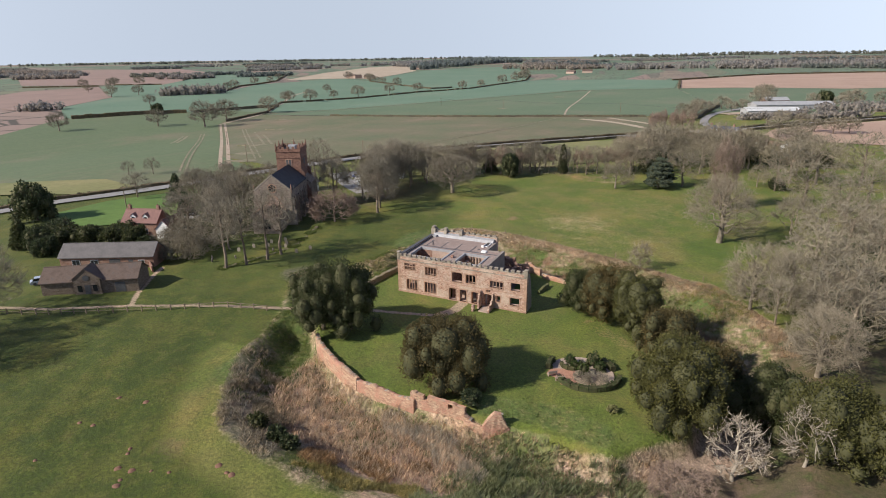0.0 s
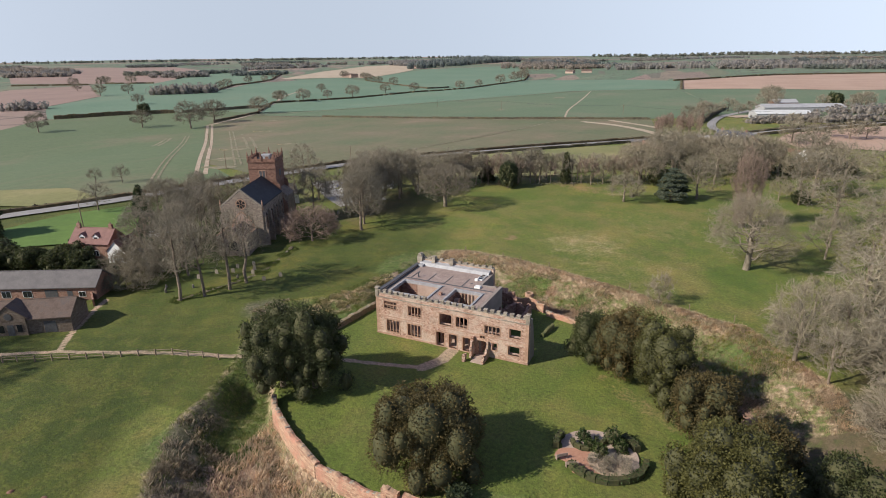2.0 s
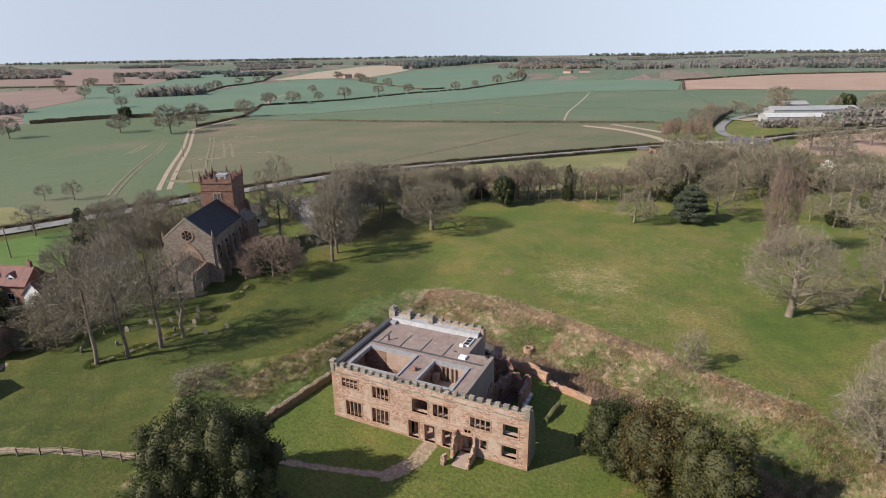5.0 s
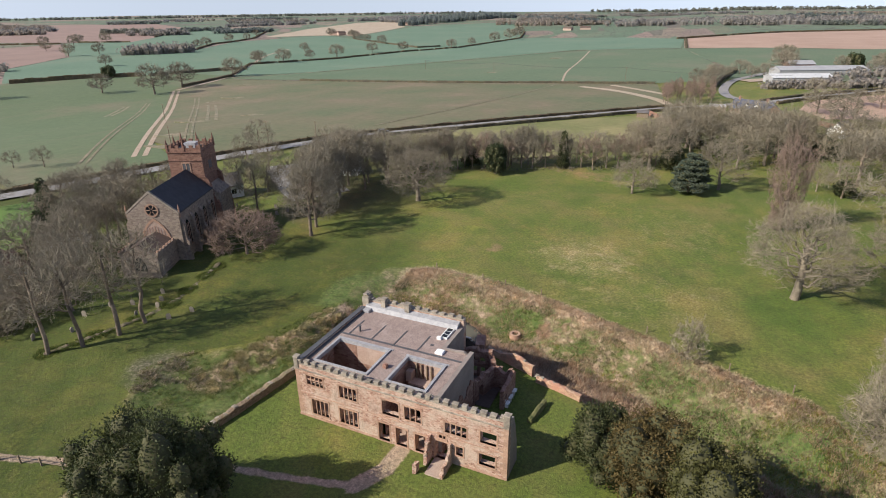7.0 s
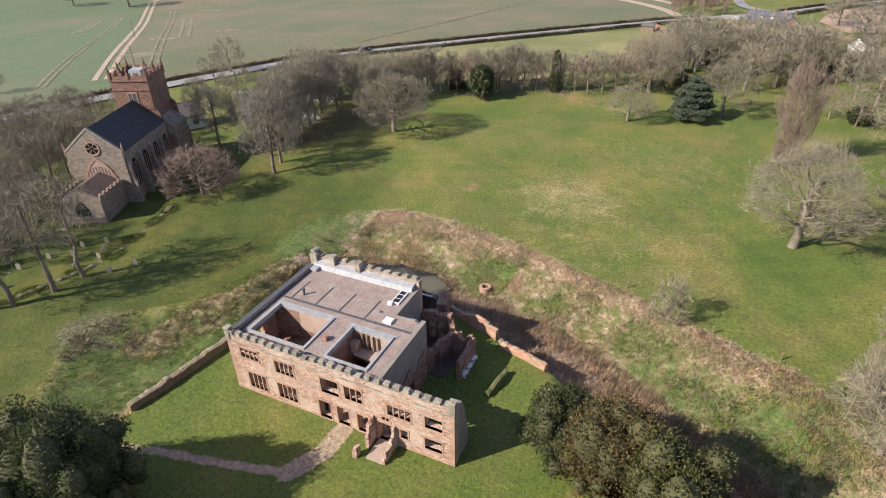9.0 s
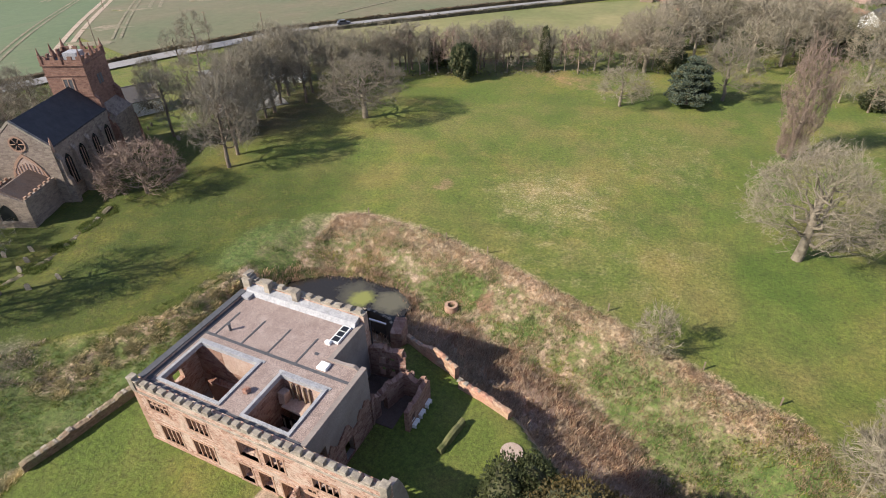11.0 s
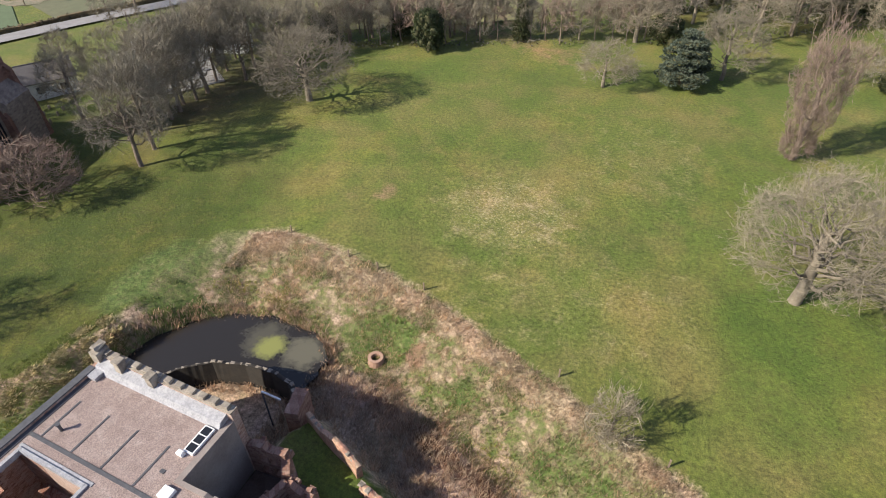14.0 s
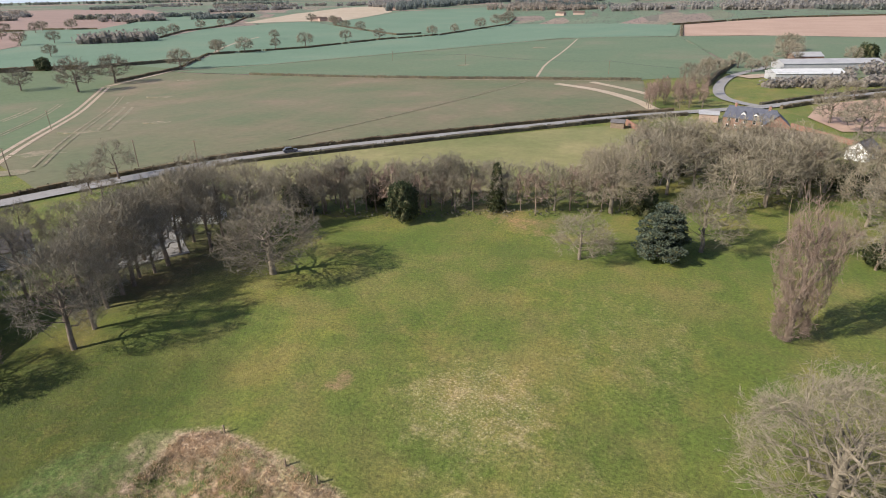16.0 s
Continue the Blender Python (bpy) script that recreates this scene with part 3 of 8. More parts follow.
def grid_mesh(name, xs, ys, zf, mat):
    X, Y = np.meshgrid(xs, ys)
    Z = zf(X, Y)
    me = bpy.data.meshes.new(name)
    n, k = len(xs), len(ys)
    me.vertices.add(n * k)
    me.vertices.foreach_set("co", np.stack([X, Y, Z], -1).astype(np.float32).ravel())
    i = (np.arange(k - 1)[:, None] * n + np.arange(n - 1)[None, :]).ravel()
    quads = np.stack([i, i + 1, i + n + 1, i + n], -1).astype(np.int32)
    me.loops.add(quads.size)
    me.loops.foreach_set("vertex_index", quads.ravel())
    me.polygons.add(len(quads))
    me.polygons.foreach_set("loop_start", np.arange(0, quads.size, 4, dtype=np.int32))
    me.update(calc_edges=True)
    me.materials.append(mat)
    me.shade_smooth()
    return me, X, Y


def zone_values(X, Y):
    f, s = moat(X, Y)
    between = (s >= 0) & (s <= 1)
    dout, din = seg_dist(X, Y, OUTER, True), seg_dist(X, Y, INNER, True)
    bank = np.where(between, np.minimum(1.0, 0.35 + dout * 0.5), 0.45 * smooth(1.5, 0.0, dout))
    bank = np.where(between & (din < 0.8), 0.6, bank)
    reed = np.where(between, smooth(0.45, 0.9, f), 0) * np.where((X > -45) | (Y < 62), 0.95, 0.25)
    reed = reed * np.where(Y > 60, 0.75, 1.0)
    path = np.zeros(X.shape)
    for line in PATHS:
        path = np.maximum(path, smooth(0.85, 0.1, seg_dist(X, Y, line)))
    path = np.maximum(path, smooth(1.5, 0.5, seg_dist(X, Y, PATHS[0][-3:])))
    lush = np.maximum(inside(X, Y, INNER) * 0.42, 0.75 * smooth(12, 6, np.hypot(X - 3, Y - 143)))
    lush = np.maximum(lush, 0.58 * smooth(8, 2, np.abs(Y - 197 - 0.25 * (X + 40))) * (X > -80) * (X < 20))
    lush = np.maximum(lush, 0.52 * smooth(9, 3, seg_dist(X, Y, [(2, 132), (-2, 150), (-4, 170), (0, 190)])))
    tired = 0.56 * smooth(12, 4, np.hypot((X + 33) * 0.8, (Y - 151) * 0.9)) + 0.24 * smooth(16, 6, np.hypot(X + 18, (Y - 172) * 0.8))
    tired = np.maximum(tired, 0.26 * smooth(16, 6, np.hypot((X + 22) * 0.7, Y - 138)))
    tired = np.maximum(tired, 0.34 * smooth(30, 8, np.hypot(X + 85, Y - 40)))
    tussock = 0.62 * smooth(3.2, 1.6, seg_dist(X, Y, [(-71.0, 92), (-69.0, 98), (-67.0, 104), (-64.6, 114)]))
    tired = np.maximum(tired, 0.55 * smooth(5, 2, np.hypot(X + 35, (Y - 205) * 2)))
    west = smooth(-62, -66, X) * smooth(76, 84, Y) * smooth(112, 104, Y)
    bank = np.maximum(bank * (1 - 0.5 * west), tussock)
    bank = np.maximum(bank, 0.6 * smooth(3.0, 1.0, np.hypot(X + 65, (Y - 64.5) * 1.3)))
    wall_foot = smooth(2.0, 1.0, din) * between * (X < -57) * smooth(74, 78, Y) * (Y < 112)
    bank = np.maximum(bank, 0.8 * wall_foot)
    reed = reed * (1 - west)
    soil = 0.5 * smooth(3.4, 0.5, np.hypot(X + 51, (Y - 148) * 0.7)) + 0.46 * smooth(2.2, 0.4, np.hypot(X + 55, Y - 145)) + 0.6 * smooth(7, 1, np.hypot(X + 57, (Y - 36) * 1.4))
    soil = np.maximum(soil, 0.55 * smooth(1.8, 0.5, seg_dist(X, Y, [(-90, 109), (-96, 119)])))
    soil = np.maximum(soil, 0.36 * smooth(3.0, 0.8, seg_dist(X, Y, [(-17, 91), (-11, 86), (-7, 84)])))
    soil = np.maximum(soil, 0.5 * smooth(4, 1, seg_dist(X, Y, [(-104, 150), (-93, 143), (-90, 139)])))
    # under the woods the turf gives way to leaf litter
    litter = 0.6 * smooth(0, 8, X - 8 - 0.25 * (Y - 100)) * smooth(90, 100, Y) * smooth(200, 180, Y) * smooth(130, 80, X) + 0.7 * smooth(0, 6, X - 4 * np.sin(Y * 0.2)) * smooth(104, 92, Y) * smooth(34, 54, Y - 3 * np.sin(X * 0.15)) * smooth(110, 70, X)
    litter = np.maximum(litter, 0.6 * smooth(14, 5, np.hypot((X + 100) * 0.8, (Y - 165) * 0.45)))
    litter = np.maximum(litter, 0.5 * smooth(22, 8, np.hypot(X + 122, (Y - 110) * 0.6)))
    outside = ~inside(X, Y, OUTER)
    rank = 0.82 * smooth(2, 8, dout) * outside * smooth(86, 76, Y - 0.45 * (X + 80)) * smooth(0, -34, X)
    rank = np.maximum(rank, 0.74 * outside * smooth(-62, -67, X) * smooth(142, 126, Y + 0.3 * (X + 70)) * smooth(84, 96, Y))
    rank = np.maximum(rank, 0.68 * outside * smooth(-62, -67, X) * (Y > 60) * (Y < 100))
    rank = np.maximum(rank, 0.72 * outside * smooth(-52, -74, X) * smooth(168, 134, Y) * smooth(84, 100, Y))
    slope = np.where(between & (X > -70) & (Y > 92), smooth(0.36, 0.48, s) * smooth(0.95, 0.8, s) * 0.66, 0)
    slope = np.maximum(slope, np.where(between & (Y < 66) & (X < -20), smooth(0.02, 0.06, s) * smooth(0.42, 0.25, s) * 0.56, 0))
    # weeds: the west bank, pockets on the others
    weeds = np.where(between & (Y < 122) & (Y > 56) & (X < -54), 0.66 * smooth(0.05, 0.2, s) * smooth(1.0, 0.9, s), 0)
    weeds = np.maximum(weeds, np.where(between, 0.68 * smooth(7, 3, np.hypot((X - 2) * 0.8, (Y - 109.5) * 0.8)), 0))
    weeds = np.maximum(weeds, np.where(between, 0.6 * smooth(5, 2, seg_dist(X, Y, [(-16, 118), (-9, 113), (-3, 109)])), 0))
    weeds = np.maximum(weeds, 0.62 * smooth(3.5, 1.5, seg_dist(X, Y, [(-23, 60), (-16, 57), (-20, 49)])) * between)
    weeds = np.maximum(weeds, 0.85 * smooth(4.6, 2.4, np.hypot((X + 38.5) * 0.8, (Y - 125.3) * 1.1)))
    weeds = np.maximum(weeds, 0.7 * smooth(3.2, 1.2, np.hypot(X + 27.5, (Y - 122) * 1.2)))
    weeds = np.maximum(weeds, 0.62 * smooth(7, 3, np.hypot((X + 67) * 1.0, (Y - 121) * 0.6)))
    weeds = np.maximum(weeds, 0.66 * smooth(4.5, 2, np.hypot(X + 62.5, (Y - 55) * 0.7)) * (Y < 66))
    weeds = np.maximum(weeds, 0.62 * smooth(4, 1.5, seg_dist(X, Y, [(-24, 61), (-17, 62.5), (-10, 61)])))
    grey = np.where((dout < 5) & (Y < 64) & (X < -44), 0.62 * smooth(4.0, 1.5, np.abs(dout - 1.6)) * inside(X, Y, OUTER), 0)
    grey = np.maximum(grey, 0.56 * smooth(4.5, 1.5, np.hypot((X + 79) * 0.7, (Y - 90) * 0.6)))
    rust = np.where(between & (Y > 94) & (X > -36), 0.62 * smooth(0.28, 0.36, s) * smooth(0.5, 0.42, s), 0)
    weeds = weeds * (1 - tussock) * (1 - wall_foot)
    rust = np.maximum(rust, 0.6 * smooth(2.4, 1, np.hypot((X + 34) * 1.2, Y - 124.5)))
    reed = reed * (1 - 0.6 * (weeds > 0.5))
    soil = np.maximum(soil, 0.5 * smooth(9, 3, np.abs(Y - 213 + 0.35 * (X + 53))) * (X > -110) * smooth(-20, -45, X) * 0.8)
    one = np.ones(X.shape)
    return np.stack([bank, reed, path, one], -1), np.stack([lush, tired, soil, one], -1), np.stack([rank, litter, slope, one], -1), np.stack([weeds, grey, rust, one], -1)


def build_ground():
    xs = steps(-112, 20, 0.7, -4600, 4600)
    ys = steps(36, 150, 0.7, -600, 4700)
    me, X, Y = grid_mesh("ground", xs, ys, ground_z, GROUND)
    me.materials.append(FARLAND)
    a, b, c, d = zone_values(X, Y)
    for name, v in (("zone", a), ("zone_b", b), ("zone_c", c), ("zone_d", d)):
        at = me.attributes.new(name, "FLOAT_COLOR", "POINT")
        at.data.foreach_set("color", v.astype(np.float32).ravel())
    # farmland past the park
    cx = (X[:-1, :-1] + X[1:, 1:]) / 2
    cy = (Y[:-1, :-1] + Y[1:, 1:]) / 2
    far = (np.hypot(cx + 60, cy - 150) > 380).ravel().astype(np.int32)
    me.polygons.foreach_set("material_index", far)
    return tagged(new("ground", me), "rough green parkland with a dry moat, running out to farmland", "ground", kind="structure")


build_ground()


def strip(line, width, zoff, step=3.0):
    """A flat band along a polyline, laid on the ground."""
    sh = Shape()
    pts = []
    for _ in range(2 if len(line) > 2 else 0):
        line = [line[0]] + [q for (ax, ay), (bx, by) in zip(line, line[1:]) for q in ((ax * 0.75 + bx * 0.25, ay * 0.75 + by * 0.25), (ax * 0.25 + bx * 0.75, ay * 0.25 + by * 0.75))] + [line[-1]]
    for (ax, ay), (bx, by) in zip(line, line[1:]):
        n = max(1, int(math.hypot(bx - ax, by - ay) / step))
        pts += [(ax + (bx - ax) * i / n, ay + (by - ay) * i / n) for i in range(n)]
    pts.append(line[-1])
    row = []
    for i, (x, y) in enumerate(pts):
        a, b = pts[max(0, i - 1)], pts[min(len(pts) - 1, i + 1)]
        d = Vector((b[0] - a[0], b[1] - a[1])).normalized()
        w = width / 2
        row.append(((x - d.y * w, y + d.x * w), (x + d.y * w, y - d.x * w)))
    vs, fs = [], []
    for l, r in row:
        vs += [(*l, gz(*l) + zoff), (*r, gz(*r) + zoff)]
    for i in range(len(row) - 1):
        fs.append((2 * i, 2 * i + 1, 2 * i + 3, 2 * i + 2))
    sh.add(vs, fs)
    return sh


FIELD_COUNT = []


def field(name, poly, mat, label):
    """A field as one sheet, cut into rows so that it lies on the ground."""
    FIELD_COUNT.append(name)
    zoff = 0.2 + 0.012 * len(FIELD_COUNT)
    bm = bmesh.new()
    bm.faces.new([bm.verts.new((x, y, 0)) for x, y in poly])
    xs, ys = [p[0] for p in poly], [p[1] for p in poly]
    for axis, lo, hi in ((0, min(xs), max(xs)), (1, min(ys), max(ys))):
        n = int((hi - lo) / (25 if hi - lo < 420 else 40))
        for i in range(1, n + 1):
            co = [0, 0, 0]
            co[axis] = lo + (hi - lo) * i / (n + 1)
            no = [0, 0, 0]
            no[axis] = 1
            bmesh.ops.bisect_plane(bm, geom=bm.verts[:] + bm.edges[:] + bm.faces[:], plane_co=co, plane_no=no)
    for v in bm.verts:
        v.co.z = gz(v.co.x, v.co.y) + zoff
    bmesh.ops.recalc_face_normals(bm, faces=bm.faces[:])
    if sum(f.normal.z for f in bm.faces) < 0:
        bmesh.ops.reverse_faces(bm, faces=bm.faces[:])
    me = bpy.data.meshes.new(name)
    bm.to_mesh(me)
    bm.free()
    me.materials.append(mat)
    return tagged(new(name, me), label, "field", kind="structure")


ROAD = [(-215, 62), (-196, 93), (-193, 107), (-184, 122), (-177, 137), (-170, 155), (-164, 171), (-156, 190), (-142, 219), (-129, 236), (-95, 275), (-63, 310), (-44, 330), (-25, 346), (-10, 357), (8, 370), (21, 386), (55, 421), (140, 505), (260, 600)]
MID_HEDGE = [(-316, 427), (-236, 426), (-166, 429), (-110, 435), (-52, 439)]
CROP_LINE = [(-395, 428), (-342, 494), (-254, 618), (-175, 738), (-112, 755), (-60, 757)]
TREE_HEDGE = [(-386, 374), (-402, 442), (-462, 532), (-412, 617), (-388, 733), (-345, 818), (-332, 1037), (-396, 1269)]
tagged(part("road", strip(ROAD, 6.0, 0.42), TARMAC), "pale grey country road between low hedges", "road", kind="structure")
tagged(part("road", strip([(4, 368), (-4, 376), (-11, 388), (-13, 415), (-11, 441), (-7, 464), (8, 495), (14, 511)], 5.0, 0.46), TARMAC), "narrow lane curving off to the farm", "road", kind="structure")
tagged(part("yard", strip([(-2, 458), (14, 470), (44, 484)], 12, 0.44), TRACK), "pale earth yard beside farm sheds", "yard", kind="structure")

field("field_wheat", [(-164, 182), (-142, 226), (-97, 279), (-66, 313), (-47, 333), (-36, 345), (-50, 437), (-110, 433), (-166, 427), (-236, 424), (-316, 425), (-395, 426), (-390, 376), (-372, 350), (-213, 198)], WHEAT_BROWN, "thin young wheat with brown soil showing through")
field("field_wheat", [(-168, 174), (-182, 140), (-188, 130), (-300, 110), (-440, 190), (-545, 330), (-511, 391), (-463, 447), (-404, 442), (-390, 376), (-372, 350), (-213, 200)], WHEAT, "young green wheat field crossed by wheel tracks")
field("field_wheat", [(-395, 428), (-316, 429), (-236, 428), (-166, 431), (-110, 437), (-52, 441), (-15, 462), (-10, 520), (-56, 752), (-112, 752), (-175, 735), (-254, 615), (-342, 492)], WHEAT_DULL, "dull green wheat field on gently falling land")
field("field_green", [(-404, 446), (-342, 495), (-254, 620), (-175, 741), (-112, 758), (-60, 760), (-69, 950), (-150, 1010), (-332, 1037), (-345, 818), (-388, 733), (-412, 617), (-462, 532)], WHEAT_HAZED, "young crop, its green tinted for haze, in a broad field")
field("field_green", [(-464, 532), (-414, 617), (-390, 733), (-347, 818), (-383, 834), (-405, 803), (-486, 864), (-618, 970), (-740, 1060), (-781, 847), (-683, 663), (-665, 645), (-703, 584), (-754, 533), (-669, 410), (-545, 335), (-511, 393), (-465, 449), (-446, 481)], WHEAT_HAZED, "young crop tinted for haze beyond a hedge with trees")
field("field_green", [(-334, 1040), (-347, 820), (-383, 836), (-405, 805), (-486, 866), (-618, 972), (-677, 1062), (-725, 1400), (-560, 1650), (-400, 1270)], WHEAT_HAZED, "haze-tinted green field running up to a wood")
field("field_green", [(-754, 535), (-703, 586), (-683, 665), (-768, 786), (-781, 847), (-827, 950), (-1014, 1204), (-1434, 1360), (-1066, 928), (-967, 790), (-1052, 755), (-1036, 715)], WHEAT_HAZED, "haze-tinted green field beside a copse")
field("field_soil", [(-830, 970), (-974, 1309), (-1026, 1606), (-916, 1712), (-748, 1400), (-680, 1075), (-745, 1062), (-776, 1046)], STUBBLE, "pale tan stubble field below a wood")
field("field_soil", [(-1037, 584), (-1036, 712), (-756, 532), (-704, 459), (-671, 408), (-690, 370), (-900, 420)], SOIL_DULL, "pinkish ploughed field")
field("field_soil", [(-1243, 697), (-1052, 757), (-967, 792), (-1066, 930), (-1434, 1362), (-2029, 1757), (-2737, 1518)], SOIL_DULL, "pinkish ploughed land far off")
field("field_soil", [(-56, 760), (-69, 950), (66, 1110), (193, 1197), (420, 1300), (330, 900), (114, 760)], SOIL, "bare pale pink soil field")
field("field_soil", [(19, 350), (24, 372), (30, 384), (60, 414), (144, 498), (170, 430), (90, 330), (40, 333), (27, 328)], SOIL, "bare pink soil field beside the road")
field("field_green", [(-10, 470), (-8, 520), (-54, 752), (114, 757), (330, 890), (260, 640), (140, 545), (52, 470)], WHEAT_DULL, "green field behind the farm sheds")
field("field_meadow", [(-147, 212), (-126, 230), (-93, 267), (-61, 299), (-43, 313), (-36, 312), (-25, 292), (-33, 257), (-60, 225), (-100, 200)], MEADOW, "yellow-green rough meadow inside the park wall")
field("field_pasture", [(-178, 98), (-158, 92), (-140, 106), (-150, 128), (-168, 131), (-177, 116)], LUSH, "bright green paddock")
field("field_meadow", [(-196, 118), (-186, 134), (-212, 140), (-268, 118), (-250, 100)], MEADOW, "pale rough pasture beyond the road")
WORN = surface("thin_worn_wheat", [(0.115, 0.135, 0.07), (0.19, 0.165, 0.10), (0.31, 0.24, 0.17)], 0.35, 6)
# wheel tracks: two worn lines each, the middle pair broad and bare
for a, b, gap, wide, mat in (((-186, 175), (-371, 355), 1.7, 1.7, TRACK), ((-195, 161), (-336, 301), 1.1, 0.9, WORN), ((-188, 197), (-323, 328), 1.2, 0.9, WORN), ((-312, 256), (-338, 288), 1.5, 1.6, WORN), ((-224, 244), (-298, 316), 2.0, 1.5, WORN)):
    d = Vector((b[0] - a[0], b[1] - a[1])).normalized()
    for o in (-gap, gap):
        bend = [(a[0] + (b[0] - a[0]) * u - d.y * (o + 0.3 * math.sin(5 * u + a[0])), a[1] + (b[1] - a[1]) * u + d.x * (o + 0.3 * math.sin(5 * u + a[0]))) for u in (0, 0.2, 0.4, 0.6, 0.8, 1)]
        tagged(part("track", strip(bend, wide, 0.29, 8), mat), "pale wheel track worn across the wheat", "track", kind="structure")
for i, (x, y, w, l) in enumerate(((-290, 334, 2.0, 11), (-217, 264, 2.5, 5), (-342, 394, 3, 5), (-162, 634, 5, 9), (-180, 498, 3, 5), (-228, 240, 2.5, 9), (-205, 208, 4, 8), (-190, 190, 3, 7))):
    ringp = [(x + l * math.cos(a_) * (1 + 0.3 * math.sin(3 * a_ + x)), y + w * math.sin(a_) * (1 + 0.3 * math.sin(4 * a_ + y)) + l * 0.4 * math.cos(a_)) for a_ in [2 * math.pi * j / 18 for j in range(18)]]
    tagged(part("bare_patch", Shape().prism(ringp, gz(x, y) - 0.6, gz(x, y) + 0.3), WORN), "thin patch of brown soil in the wheat", "soil", kind="structure")
for line, wide, mat, lab in (([(-141, 251), (-128, 309), (-111, 430)], 0.9, WORN, "faint footpath across thin wheat"),
                             ([(-110, 437), (-116, 467), (-124, 507), (-135, 608), (-152, 729)], 1.5, TRACK, "pale footpath worn across a field"),
                             ([(-374, 358), (-398, 438), (-428, 480), (-459, 533), (-524, 624), (-568, 727)], 3.2, TRACK, "pale farm track running on along a hedge"),
                             (CROP_LINE, 2.4, WORN, "pale line between two crops"),
                             ([(-93, 418), (-67, 400), (-44, 370), (-35, 350)], 5.0, STUBBLE, "bare headland of pale soil at a field corner"),
                             ([(-76, 428), (-55, 406), (-40, 388)], 4.0, STUBBLE, "bare patch of pale soil at a field edge"),
                             ([(-250, 422), (-166, 425), (-110, 431), (-54, 434)], 2.6, WORN, "pale uncropped strip along a hedge")):
    tagged(part("track", strip(line, wide, 0.33 if line is not CROP_LINE else 0.4, 10), mat), lab, "track", kind="structure")

pond = Shape()
ring = []
for (ax, ay), (bx, by) in zip(POND, POND[1:] + POND[:1]):
    for k in range(5):
        u = k / 5
        wob = 0.22 * math.sin(9.1 * (ax + (bx - ax) * u)) + 0.16 * math.sin(13.7 * (ay + (by - ay) * u))
        L = math.hypot(bx - ax, by - ay)
        ring.append((ax + (bx - ax) * u - (by - ay) / L * (wob + 0.3), ay + (by - ay) * u + (bx - ax) / L * (wob + 0.3)))
ring.reverse()
pond.prism(ring, -3.6, -3.12)
tagged(part("water", pond, WATER), "dark still moat water with yellow-green scum", "water", kind="structure")

# ---- the castle ----
X0, X1, YF, YB, ROOF = -54.6, -28.4, 90.3, 106.5, 7.15
XE, XN, YS = -36.2, -39.8, 100.4
rng = random.Random(5)
castle = thing("ruined_manor", "battlemented pink sandstone manor, partly ruined, standing on a mown lawn", "building", at=pose(0, 0, 0))


def holed_wall(a, b, z0, z1, thick, holes, top=None):
    """An upright wall from a to b; thickness goes to the left of the way. holes: (s0, s1, z0, z1) along it. top(s) gives a ragged crest."""
    a, b = Vector((*a, 0)), Vector((*b, 0))
    L = (b - a).length
    d = (b - a) / L
    n = Vector((-d.y, d.x, 0)) * thick
    ss = sorted({0.0, L, *[min(max(h[i], 0), L) for h in holes for i in (0, 1)]})
    if top:
        ss = sorted(set(ss) | {i * 0.45 for i in range(1, int(L / 0.45))})
    zs = sorted({z0, z1, *[h[i] for h in holes for i in (2, 3)]})
    sh = Shape()

    def solid(i, j):
        if not (0 <= i < len(ss) - 1 and 0 <= j < len(zs) - 1):
            return False
        s, z = (ss[i] + ss[i + 1]) / 2, (zs[j] + zs[j + 1]) / 2
        if top and zs[j] >= min(top(ss[i]), top(ss[i + 1])) - 0.02:
            return False
        return not any(h[0] < s < h[1] and h[2] < z < h[3] for h in holes)

    def zc(i, j):
        z = zs[j]
        return min(z, top(ss[i])) if top else z

    for i in range(len(ss) - 1):
        for j in range(len(zs) - 1):
            if not solid(i, j):
                continue
            hi = (lambda k: min(zs[j + 1], top(ss[k])) if top else zs[j + 1])
            last = top and not solid(i, j + 1)
            p = [a + d * ss[i] + Vector((0, 0, zs[j])), a + d * ss[i + 1] + Vector((0, 0, zs[j])),
                 a + d * ss[i + 1] + Vector((0, 0, hi(i + 1))), a + d * ss[i] + Vector((0, 0, hi(i)))]
            q = [v + n for v in p]
            fs = [(0, 1, 2, 3), (7, 6, 5, 4)]
            if not solid(i, j + 1):
                fs.append((3, 2, 6, 7))
            if not solid(i, j - 1):
                fs.append((0, 4, 5, 1))
            if not solid(i - 1, j):
                fs.append((0, 3, 7, 4))
            if not solid(i + 1, j):
                fs.append((1, 5, 6, 2))
            sh.add(p + q, fs)
    return sh.weld()


def ragged(base, amp, seed, slope=0.0, bite=0.0):
    def f(s):
        v = noise.noise(Vector((s * 0.9, seed * 7.1, 0))) + 0.6 * noise.noise(Vector((s * 2.7, seed * 3.3, 4)))
        return max(0.15, base + slope * s + amp * v)
    return f


